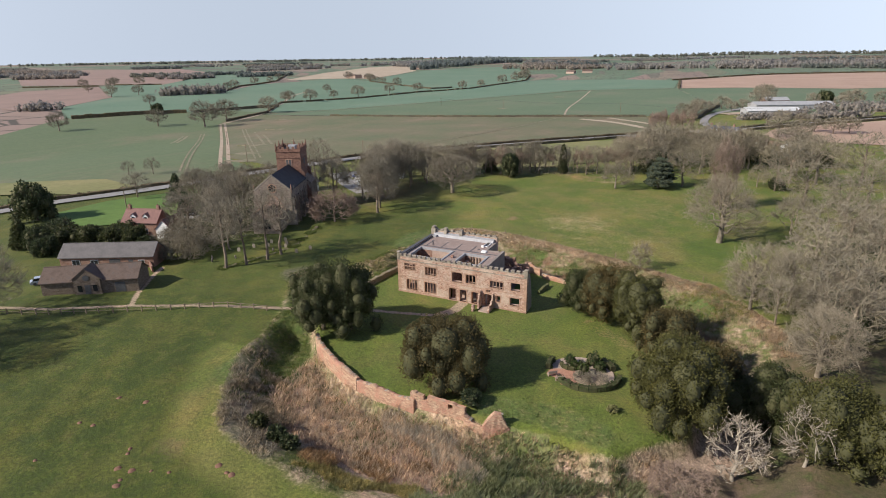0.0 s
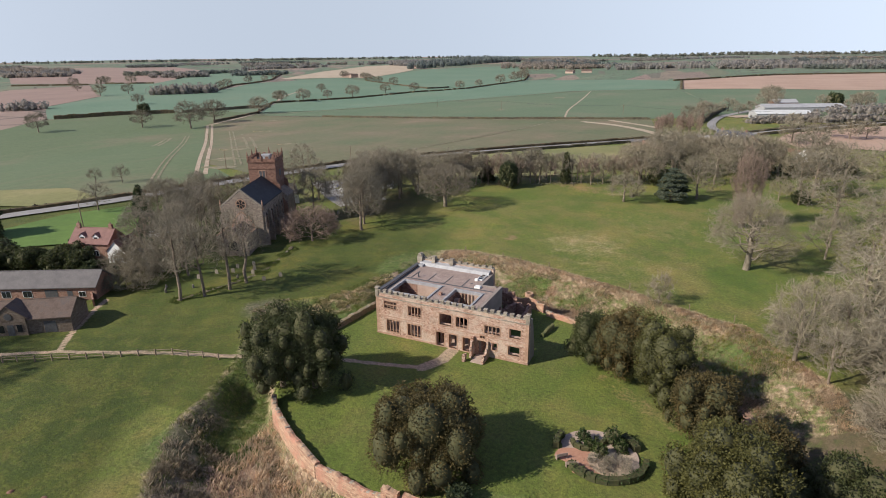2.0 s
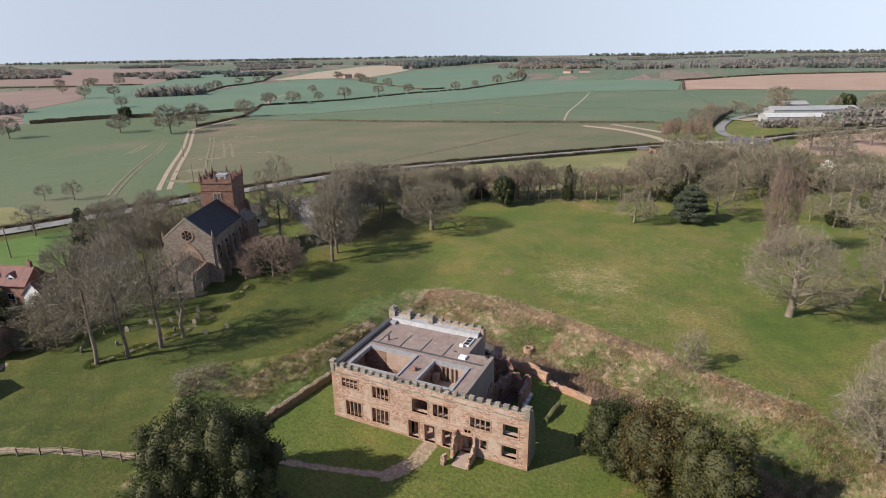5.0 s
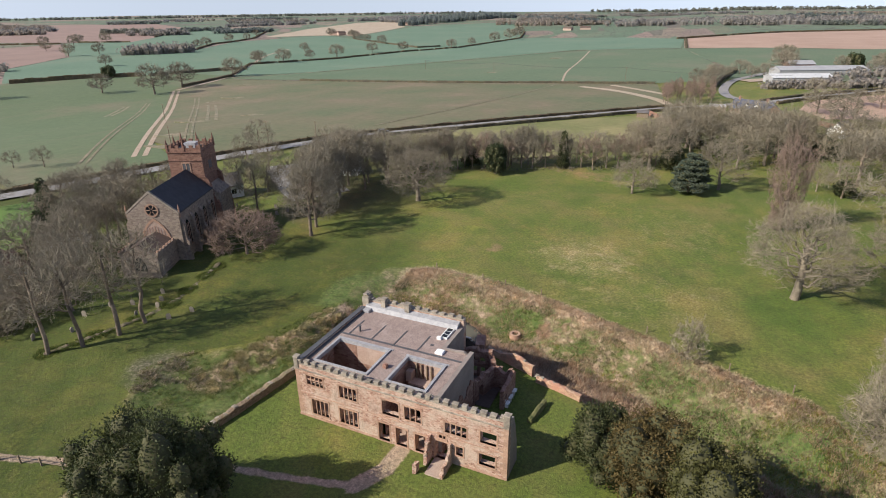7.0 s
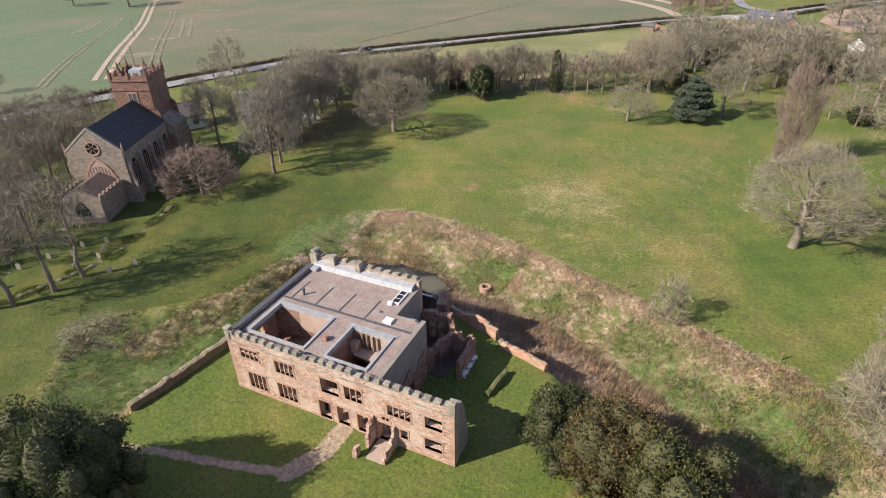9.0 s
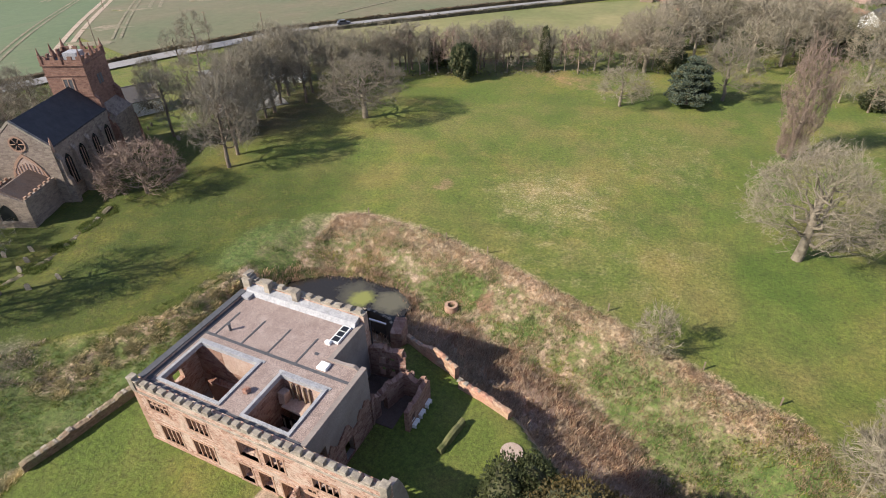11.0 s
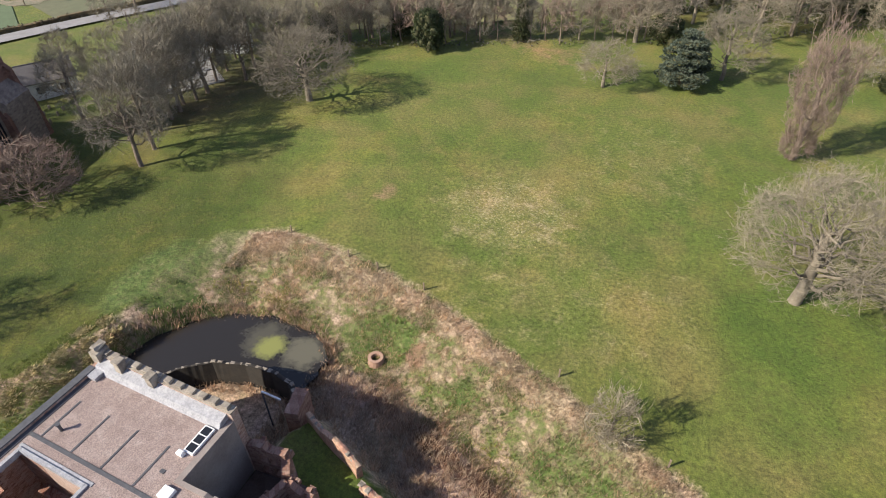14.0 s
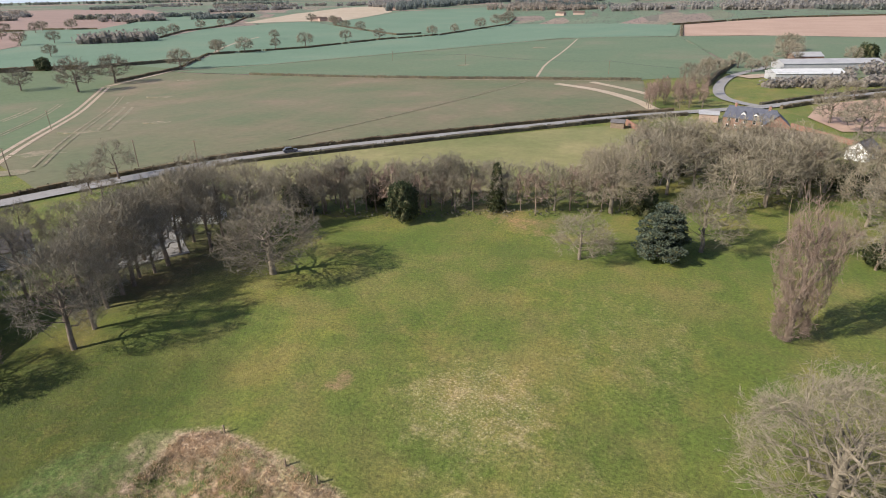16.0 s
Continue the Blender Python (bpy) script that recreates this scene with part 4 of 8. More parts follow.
# openings of the entrance front: x0, x1, z0, z1, lights, how it is headed
FRONT = [(-53.1, -50.8, 4.85, 6.1, 4, "square"), (-48.6, -46.3, 4.35, 5.95, 4, "square"), (-43.0, -40.9, 3.85, 5.8, 0, "arch"), (-40.2, -38.2, 4.05, 5.75, 3, "arch"),
         (-35.4, -32.9, 3.95, 5.25, 4, "square"), (-31.4, -29.6, 4.0, 5.5, 0, "square"),
         (-52.7, -50.4, 0.75, 2.85, 4, "square"), (-48.8, -46.4, 0.75, 2.8, 4, "square"), (-43.6, -42.2, 0.12, 2.5, 0, "square"), (-41.4, -40.0, 0.12, 2.5, 0, "square"),
         (-39.0, -37.7, 0.12, 2.45, 0, "arch"), (-36.6, -35.0, 0.12, 2.5, 0, "arch"), (-34.1, -33.3, 1.35, 2.5, 1, "square"), (-31.5, -29.7, 1.1, 2.6, 0, "square"), (-36.1, -35.3, 2.95, 3.45, 2, "square")]
part("front_wall", holed_wall((X0, YF), (X1, YF), -0.4, 7.35, 0.85, [(x0 - X0, x1 - X0, z0, z1) for x0, x1, z0, z1, *_ in FRONT]), SANDSTONE, castle)
for z, h, out in ((6.62, 0.16, 0.10), (3.35, 0.10, 0.045), (0.0, 0.28, 0.06)):
    sh = Shape()
    x = X0 - 0.05
    while x < X1:
        w = min(rng.uniform(0.7, 1.3), X1 + 0.05 - x)
        if not (z < 0.5 and any(o[2] < 0.2 and o[0] - 0.15 < x + w and o[1] + 0.15 > x for o in FRONT)) and w > 0.15:
            sh.worn_box(x, YF - out, z, x + w - 0.012, YF + 0.05, z + h, rng, 0.012)
        x += w
    for i in range(0, len(sh.v), 12):
        piece = Shape()
        piece.v, piece.f = sh.v[i:i + 12], [tuple(k - i for k in f) for f in sh.f if i <= min(f) and max(f) < i + 12]
        part("string_stone" if z else "plinth_stone", piece, COPING if z > 6 else DRESSED, castle)

for x0, x1, z0, z1, lights, head in FRONT:
    win = part("window_surround" if z0 > 0.5 else "door_surround", Shape()
               .box(x0 - 0.16, YF - 0.03, z0, x0 + 0.015, YF + 0.3, z1).box(x1 - 0.015, YF - 0.03, z0, x1 + 0.16, YF + 0.3, z1)
               .box(x0 - 0.2, YF - 0.06, z1 - 0.02, x1 + 0.2, YF + 0.3, z1 + 0.18)
               .box(x0 - 0.2, YF - 0.08, z0 - 0.16, x1 + 0.2, YF + 0.3, z0), DRESSED, castle, "dressed sandstone surround")
    if lights > 1:
        for i in range(1, lights):
            x = x0 + (x1 - x0) * i / lights
            part("mullion", Shape().box(x - 0.055, YF + 0.02, z0, x + 0.055, YF + 0.24, z1 - 0.05), DRESSED, win)
        if z1 - z0 < 1.4 and lights == 4 and x0 < -50:
            part("transom", Shape().box(x0, YF + 0.04, (z0 + z1) / 2 - 0.06, x1, YF + 0.2, (z0 + z1) / 2 + 0.06), DRESSED, win)
    if head == "arch" and z0 > 0.5 or head == "arch" and x0 > -38:
        # spandrels that round the head
        sh = Shape()
        w = (x1 - x0) / 2
        for sx, c in ((1, x0), (-1, x1)):
            poly = [(c, YF + 0.1, z1)] + [(c + sx * w * (1 - math.cos(a)), YF + 0.1, z1 - 0.55 + 0.55 * math.sin(a)) for a in [math.pi / 2 * k / 5 for k in range(5, -1, -1)]]
            sh.slab(poly if sx < 0 else poly[::-1], (0, 0.25, 0))
        part("arch_head", sh, DRESSED, win)
    if lights > 1 and z1 - z0 > 1.4:
        # cusped heads of the lights
        sh = Shape()
        for i in range(lights):
            a, b = x0 + (x1 - x0) * i / lights + 0.07, x0 + (x1 - x0) * (i + 1) / lights - 0.07
            w = (b - a) / 2
            for sx, c in ((1, a), (-1, b)):
                poly = [(c, YF + 0.06, z1)] + [(c + sx * w * (1 - math.cos(t)), YF + 0.06, z1 - 0.3 + 0.28 * math.sin(t)) for t in [math.pi / 2 * k / 4 for k in range(4, -1, -1)]]
                sh.slab(poly if sx < 0 else poly[::-1], (0, 0.14, 0))
        part("tracery", sh, DRESSED, win)

# battlements of the front: each merlon its own block with a coping
n_mer = 25
for i in range(n_mer):
    x = X0 + 0.1 + (X1 - X0 - 0.2) * (i + 0.5) / n_mer
    w, h = rng.uniform(0.25, 0.31), rng.uniform(0.40, 0.55)
    if i in (9, 15):
        h *= 0.5
    mer = part("merlon", Shape().worn_box(x - w, YF - 0.02, 7.33, x + w, YF + 0.42, 7.35 + h, rng, 0.025), COPING, castle)
    part("merlon_coping", Shape().worn_box(x - w - 0.05, YF - 0.08, 7.34 + h, x + w + 0.05, YF + 0.48, 7.44 + h, rng, 0.02), COPING, mer)
x = X0
while x < X1:
    w = min(rng.uniform(0.5, 0.9), X1 - x)
    part("coping_stone", Shape().worn_box(x, YF - 0.04, 7.34, x + w - 0.01, YF + 0.5, 7.42 + rng.uniform(0, 0.04), rng, 0.015), COPING, castle)
    x += w
for x in (X0 - 0.05, X1 - 0.5):
    t = part("corner_turret", Shape().worn_box(x, YF - 0.1, 6.8, x + 0.6, YF + 0.5, 8.15, rng, 0.02), COPING, castle)
    part("turret_cap", Shape().worn_box(x - 0.06, YF - 0.16, 8.14, x + 0.66, YF + 0.56, 8.28, rng, 0.02), COPING, t)
# quoins
for x, s in ((X0, -1), (X1, 1)):
    z, k = 0.5, 0
    while z < 6.5:
        h = rng.uniform(0.3, 0.4)
        w = 0.75 if k % 2 else 0.45
        part("quoin", Shape().box(min(x - 0.02 * s * -1, x - s * w), YF - 0.025, z, max(x + 0.02 * s, x - s * w), YF + (0.45 if k % 2 else 0.8), z + h - 0.015), DRESSED, castle)
        z += h
        k += 1

# other outer walls of the block
COURT_LIGHTS = ((93.8, 94.95, 3.95, 5.25), (93.95, 95.2, 0.06, 2.0))  # a window and a doorway that light the first court from the west
part("west_wall", holed_wall((X0, YB), (X0, YF + 0.85), -0.4, 7.45, 0.6, [(YB - y1, YB - y0, z0, z1) for y0, y1, z0, z1 in COURT_LIGHTS]), SANDSTONE, castle)
part("north_wall", holed_wall((XN, YB), (X0 + 0.6, YB), -3.6, 8.1, 0.7, [(3, 4.2, 3.5, 5.2), (9, 10.2, 3.5, 5.2)]), SANDSTONE, castle)
part("east_wall", holed_wall((XE, YF + 0.85), (XE, YS), -0.4, 7.55, 0.5, [(4.4, 5.8, 0.1, 2.3), (1.0, 2.2, 3.0, 5.0)], None), RENDER_GREY, castle, "grey rendered wall over ruined stonework")
part("east_wall", holed_wall((XN, YS), (XN, YB - 0.7), -0.4, 7.25, 0.5, []), RENDER_GREY, castle)
part("stepped_wall", Shape().slab([(XE - 0.5, YS, -0.4), (XE - 0.5, YS, 7.0), (XE - 1.2, YS, 7.45), (XE - 2.2, YS, 7.3), (XN - 0.5, YS, 7.25), (XN - 0.5, YS, -0.4)][::-1], (0, -0.35, 0)), RENDER_GREY, castle)
part("ruined_facing", holed_wall((XE + 0.14, YF + 0.9), (XE + 0.14, YS - 0.4), -0.4, 6.0, 0.135, [(4.35, 5.75, 0.1, 2.3), (0.95, 2.15, 3.0, 5.0)], ragged(3.7, 1.3, 31)), RUIN_STONE, castle, "exposed rubble core of a lost wing")
part("ruined_facing", holed_wall((XE + 0.32, YF + 1.6), (XE + 0.32, YF + 4.6), -0.4, 4.0, 0.175, [], ragged(2.2, 0.8, 33)), RUIN_STONE, castle)
part("return_facing", holed_wall((X1 - 0.56, YF + 0.9), (X1 - 0.56, YF + 2.4), -0.4, 5.0, 0.15, [], ragged(3.4, 0.9, 35)), RUIN_STONE, castle)

# roof with its two open courts
HOLES = [(-52.8, -45.95, 92.0, 97.0), (-43.05, -38.45, 91.85, 96.75)]


def roof_cells():
    xs = sorted({X0 + 0.6, XE - 0.5, XN - 0.5, *[h[i] for h in HOLES for i in (0, 1)]})
    ys = sorted({YF + 0.85, YB - 0.7, YS - 0.35, *[h[i] for h in HOLES for i in (2, 3)]})
    sh = Shape()
    for xa, xb in zip(xs, xs[1:]):
        for ya, yb in zip(ys, ys[1:]):
            cx, cy = (xa + xb) / 2, (ya + yb) / 2
            if any(h[0] < cx < h[1] and h[2] < cy < h[3] for h in HOLES) or (cx > XN - 0.5 and cy > YS - 0.35):
                continue
            sh.box(xa, ya, ROOF - 0.3, xb, yb, ROOF)
    return sh.weld()


part("roof", roof_cells(), GRAVEL, castle, "flat roof covered in pinkish gravel")
for hx0, hx1, hy0, hy1 in HOLES:
    # the dark ruin stone puts the courts' shade into the wall colour
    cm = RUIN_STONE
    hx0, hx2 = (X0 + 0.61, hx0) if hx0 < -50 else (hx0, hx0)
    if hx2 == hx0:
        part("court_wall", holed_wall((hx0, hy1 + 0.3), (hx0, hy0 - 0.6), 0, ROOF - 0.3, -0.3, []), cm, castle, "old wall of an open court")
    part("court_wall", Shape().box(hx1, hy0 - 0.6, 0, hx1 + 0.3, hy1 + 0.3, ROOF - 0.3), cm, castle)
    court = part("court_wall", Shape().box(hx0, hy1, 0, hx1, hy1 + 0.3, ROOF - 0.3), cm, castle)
    part("court_floor", Shape().box(hx0, hy0 - 0.6, -0.1, hx1, hy1, 0.06), PAVING, castle)
    # paler panel painted where sunlight reaches the upper right of the back wall
    part("sunlit_plaster", Shape().box(hx0 + (hx1 - hx0) * 0.45, hy1 - 0.03, 4.4, hx1 - 0.004, hy1 - 0.004, ROOF - 0.3), PLASTER, court)
    hx0 = hx2
    k = 0.28
    kerb = Shape()
    e = 0.012  # stands proud of the slab it covers
    for a, b, c, d in ((hx0 - k, hy0 - k, hx1 + k, hy0 + e), (hx0 - k, hy1 - e, hx1 + k, hy1 + k), (hx0 - k, hy0 + e, hx0 + e, hy1 - e), (hx1 - e, hy0 + e, hx1 + k, hy1 - e)):
        kerb.box(a, b, ROOF - 0.34, c, d, ROOF + 0.16)
    kb = part("roof_kerb", kerb, LEAD, castle, "raised lead-covered kerb round an opening")
    part("kerb_flange", Shape().box(hx0 - 0.5, hy1 + k, ROOF, hx1 + 0.5, hy1 + k + 0.3, ROOF + 0.06), LEAD, kb)
    for i in range(8):
        xa = hx0 + (hx1 - hx0) * i / 7
        part("lead_roll", Shape().box(xa - 0.02, hy1 - 0.02, ROOF - 0.2, xa + 0.02, hy1 + k + 0.01, ROOF + 0.18), LEAD, kb)
# things in the courts
sh = Shape().worn_box(-42.4, 95.3, 4.6, -39.6, 96.7, 4.8, rng, 0.08)
part("gallery_floor", sh, PLASTER, castle, "broken whitish plaster gallery floor")
part("plaster_slab", Shape().worn_box(-42.9, 95.7, 4.75, -42.2, 96.6, 6.0, rng, 0.15), PLASTER, castle)
for x in (-41.9, -41.3, -40.6, -40.0):
    part("timber_stud", Shape().box(x - 0.07, 96.5, 4.78, x + 0.07, 96.66, 6.8), WOOD, castle)
for x in (-42.4, -41.6, -40.8, -40.0, -39.2):
    part("gallery_post", Shape().box(x - 0.06, 95.2, 0.06, x + 0.06, 95.32, 3.3), WOOD, castle)
part("glass_screen", Shape().box(-42.9, 95.5, 0.06, -38.6, 95.53, 3.3), GLASS, castle)
part("court_stair", Shape().box(-42.6, 92.2, 0.06, -41.2, 95.0, 1.2).box(-42.6, 93.2, 1.2, -41.2, 95.0, 2.4), PLASTER, castle)
part("inner_pier", Shape().worn_box(-47.2, 92.4, 0, -46.3, 93.6, 5.2, rng, 0.08), BRICK, castle)
part("inner_ledge", Shape().worn_box(-52.7, 96.2, 0, -48.5, 96.95, 2.8, rng, 0.08), BRICK, castle)

part("valley_gutter", Shape().box(-53.9, 98.25, ROOF, -36.8, 98.55, ROOF + 0.05), LEAD_DARK, castle, "dark lead valley gutter")
for x in (-52.5, -49.2, -46.05, -42.8):
    part("roof_seam", Shape().box(x - 0.09, 98.6, ROOF, x + 0.09, 102.1, ROOF + 0.04), LEAD_DARK, castle)
part("west_gutter", Shape().box(X0 + 0.6, YF + 1.2, ROOF, X0 + 1.05, YB - 2.2, ROOF + 0.06), LEAD_DARK, castle)
part("west_coping", Shape().box(X0 - 0.06, YF + 0.9, 7.44, X0 + 0.62, YB - 1.6, 7.56), LEAD_DARK, castle)
part("front_gutter", Shape().box(X0 + 1.0, YF + 0.86, ROOF, XE - 0.5, YF + 1.2, ROOF + 0.04), LEAD_DARK, castle)
# lead-clad slope behind the back parapet
slope = Shape().slab([(X0 + 0.6, 104.7, ROOF + 0.01), (X0 + 0.6, 105.0, ROOF + 0.55), (X0 + 0.6, 105.8, ROOF + 0.75), (X0 + 0.6, 105.8, ROOF + 0.01)], (XN - 0.5 - X0 - 0.6, 0, 0))
lead = part("lead_slope", slope, LEAD, castle, "pale grey lead flashing behind the parapet")
for i in range(13):
    x = X0 + 1.1 + i * 1.05
    part("lead_roll", Shape().slab([(x, 104.69, ROOF + 0.02), (x, 104.99, ROOF + 0.556), (x, 105.8, ROOF + 0.756), (x, 105.8, ROOF + 0.7), (x, 105.0, ROOF + 0.5)], (0.04, 0, 0)), LEAD, lead)
for i in range(12):
    x = X0 + 0.9 + i * 1.2
    h = rng.uniform(0.3, 0.45)
    part("merlon", Shape().worn_box(x - 0.33, YB - 0.62, 8.08, x + 0.33, YB - 0.05, 8.1 + h, rng, 0.03), COPING, castle)
part("back_coping", Shape().box(X0, YB - 0.74, 8.1, XN, YB + 0.04, 8.2), COPING, castle)
tw = part("corner_turret", Shape().worn_box(X0 - 0.12, YB - 1.2, 5.0, X0 + 0.85, YB + 0.1, 8.7, rng, 0.06), COPING, castle)
part("turret_cap", Shape().worn_box(X0 - 0.15, YB - 0.9, 8.68, X0 + 0.5, YB + 0.1, 9.05, rng, 0.1), COPING, tw)
part("lead_apron", Shape().box(X0 + 0.62, 104.0, ROOF, X0 + 1.6, 104.9, ROOF + 0.35), LEAD, castle)
for x in (-51.4, -47.8):
    c = part("chimney_stub", Shape().worn_box(x - 0.32, 105.25, ROOF + 0.5, x + 0.32, 105.95, ROOF + 1.75, rng, 0.03), COPING, castle)
    part("chimney_cap", Shape().worn_box(x - 0.4, 105.17, ROOF + 1.74, x + 0.4, 106.03, ROOF + 1.88, rng, 0.02), COPING, c)
sk = part("rooflight", Shape().box(-41.5, 102.2, ROOF, -40.55, 104.6, ROOF + 0.22), WHITE, castle, "white-framed rooflight")
for k in range(3):
    part("pane", Shape().box(-41.38, 102.32 + k * 0.76, ROOF + 0.2, -40.67, 102.98 + k * 0.76, ROOF + 0.235), GLASS, sk)
part("vent_hood", Shape().worn_box(-41.75, 101.75, ROOF, -41.2, 102.15, ROOF + 0.4, rng, 0.02), WHITE, castle)
part("roof_hatch", Shape().worn_box(-40.6, 98.75, ROOF, -39.6, 99.65, ROOF + 0.28, rng, 0.01), WHITE, castle, "white access hatch")
part("flue", Shape().tube((-51.5, 99.6, ROOF), (-51.5, 99.6, ROOF + 0.75), 0.13, 0.13, 10).tube((-51.5, 99.6, ROOF + 0.75), (-51.5, 99.6, ROOF + 0.82), 0.2, 0.2, 10), LEAD_DARK, castle)
part("vent_box", Shape().worn_box(-44.8, 93.7, ROOF, -44.3, 94.2, ROOF + 0.5, rng, 0.02), BRICK, castle)
part("vent_plate", Shape().box(-41.9, 100.2, ROOF, -41.5, 100.5, ROOF + 0.05), LEAD_DARK, castle)

# the broken porch on the front
for x, runs in ((-37.1, ((0.6, 3.0), (0.5, 2.5), (0.35, 1.7))), (-34.75, ((0.5, 2.7), (0.55, 1.8), (0.6, 1.2), (0.5, 0.9), (0.4, 0.6)))):
    y = YF
    wall = None
    for ln, h in runs:
        piece = part("porch_wall", Shape().worn_box(x - 0.21, y - ln + 0.005, -0.3, x + 0.21, y, h * 0.62, rng, 0.03), SANDSTONE, castle, "broken porch wall")
        part("broken_top", Shape().worn_box(x - 0.17 + rng.uniform(-0.05, 0.05), y - ln * 0.95, h * 0.62 - 0.02, x + 0.17, y - 0.06, h + rng.uniform(-0.2, 0.2), rng, 0.09), SANDSTONE, piece)
        y -= ln
part("porch_floor", Shape().box(-36.6, YF - 2.6, -0.1, -34.75, YF, 0.10), PAVING, castle)
part("porch_stump", Shape().worn_box(-37.75, YF - 3.0, -0.3, -37.35, YF - 2.3, 1.1, rng, 0.1), SANDSTONE, castle)
# buttressing return at the free end of the front
part("return_wall", Shape().slab([(X1 - 0.55, YF + 0.85, -0.4), (X1 - 0.55, YF + 3.4, -0.4), (X1 - 0.55, YF + 3.0, 3.0), (X1 - 0.55, YF + 2.3, 5.6), (X1 - 0.55, YF + 1.7, 7.0), (X1 - 0.55, YF + 0.85, 7.2)], (0.53, 0, 0)), RENDER_GREY, castle, "sloping grey return wall")

# ruined rooms behind the block
for name, a, b, h, th, seed, holes in (
        ("ruined_wall", (-36.1, 107.0), (XN, 106.6), 3.9, 0.7, 1, [(0.9, 1.7, 2.0, 3.0), (1.9, 2.7, 2.0, 3.0), (0.9, 1.6, 0.4, 1.5), (2.0, 2.7, 0.4, 1.5)]),
        ("ruined_wall", (-35.2, 105.6), (-36.1, 107.0), 3.3, 0.7, 2, []),
        ("ruined_wall", (-32.9, 105.5), (-35.9, 105.3), 2.9, 0.6, 3, []),
        ("ruined_wall", (-33.0, 105.5), (-33.0, 100.9), 2.6, 0.5, 4, [(3.4, 4.0, 0.7, 1.6)]),
        ("ruined_wall", (-35.6, 105.2), (-36.7, 101.0), 3.0, 0.6, 6, [(2.7, 3.6, -0.3, 1.9)]),
        ("ruined_wall", (-36.7, 101.0), (XE - 0.3, YS - 0.3), 3.2, 0.5, 7, [])):
    part(name, holed_wall(a, b, -0.4, 6.0, th, holes, ragged(h, 1.0, seed)), RUIN_STONE, castle, "ragged ruined wall open to the sky")
for k in range(20):
    wl = ((-36.0, 107.3, -39.6, 107.0, 3.7), (-33.0, 105.7, -35.8, 105.6, 2.8), (-32.8, 105.3, -32.8, 101.0, 2.5), (-35.9, 105.0, -36.6, 101.4, 2.9))[k % 4]
    u = rng.random()
    x, y = wl[0] + (wl[2] - wl[0]) * u, wl[1] + (wl[3] - wl[1]) * u
    z = wl[4] + rng.uniform(-0.9, 0.0)
    part("loose_stone", Shape().worn_box(x - rng.uniform(0.12, 0.3), y - rng.uniform(0.12, 0.25), z - 0.6, x + rng.uniform(0.12, 0.3), y + rng.uniform(0.12, 0.25), z, rng, 0.07), RUIN_STONE, castle)
part("stub_tower", holed_wall((-41.0, 113.7), (-40.2, 110.9), -3.6, 6.0, 1.3, [], ragged(1.5, 0.6, 9)), RUIN_STONE, castle)
part("steel_beam", Shape().box(-43.4, 111.7, 1.7, -41.2, 111.86, 1.86), WHITE, castle)
part("steel_post", Shape().box(-43.4, 111.7, -3.6, -43.28, 111.82, 1.7), LEAD_DARK, castle)
# dark tile colour here stands in for the shade filling the ruined rooms
part("ruin_floor", Shape().box(-39.7, YS + 0.1, -0.2, -34.2, YB, 0.03), TILE_BROWN, castle)

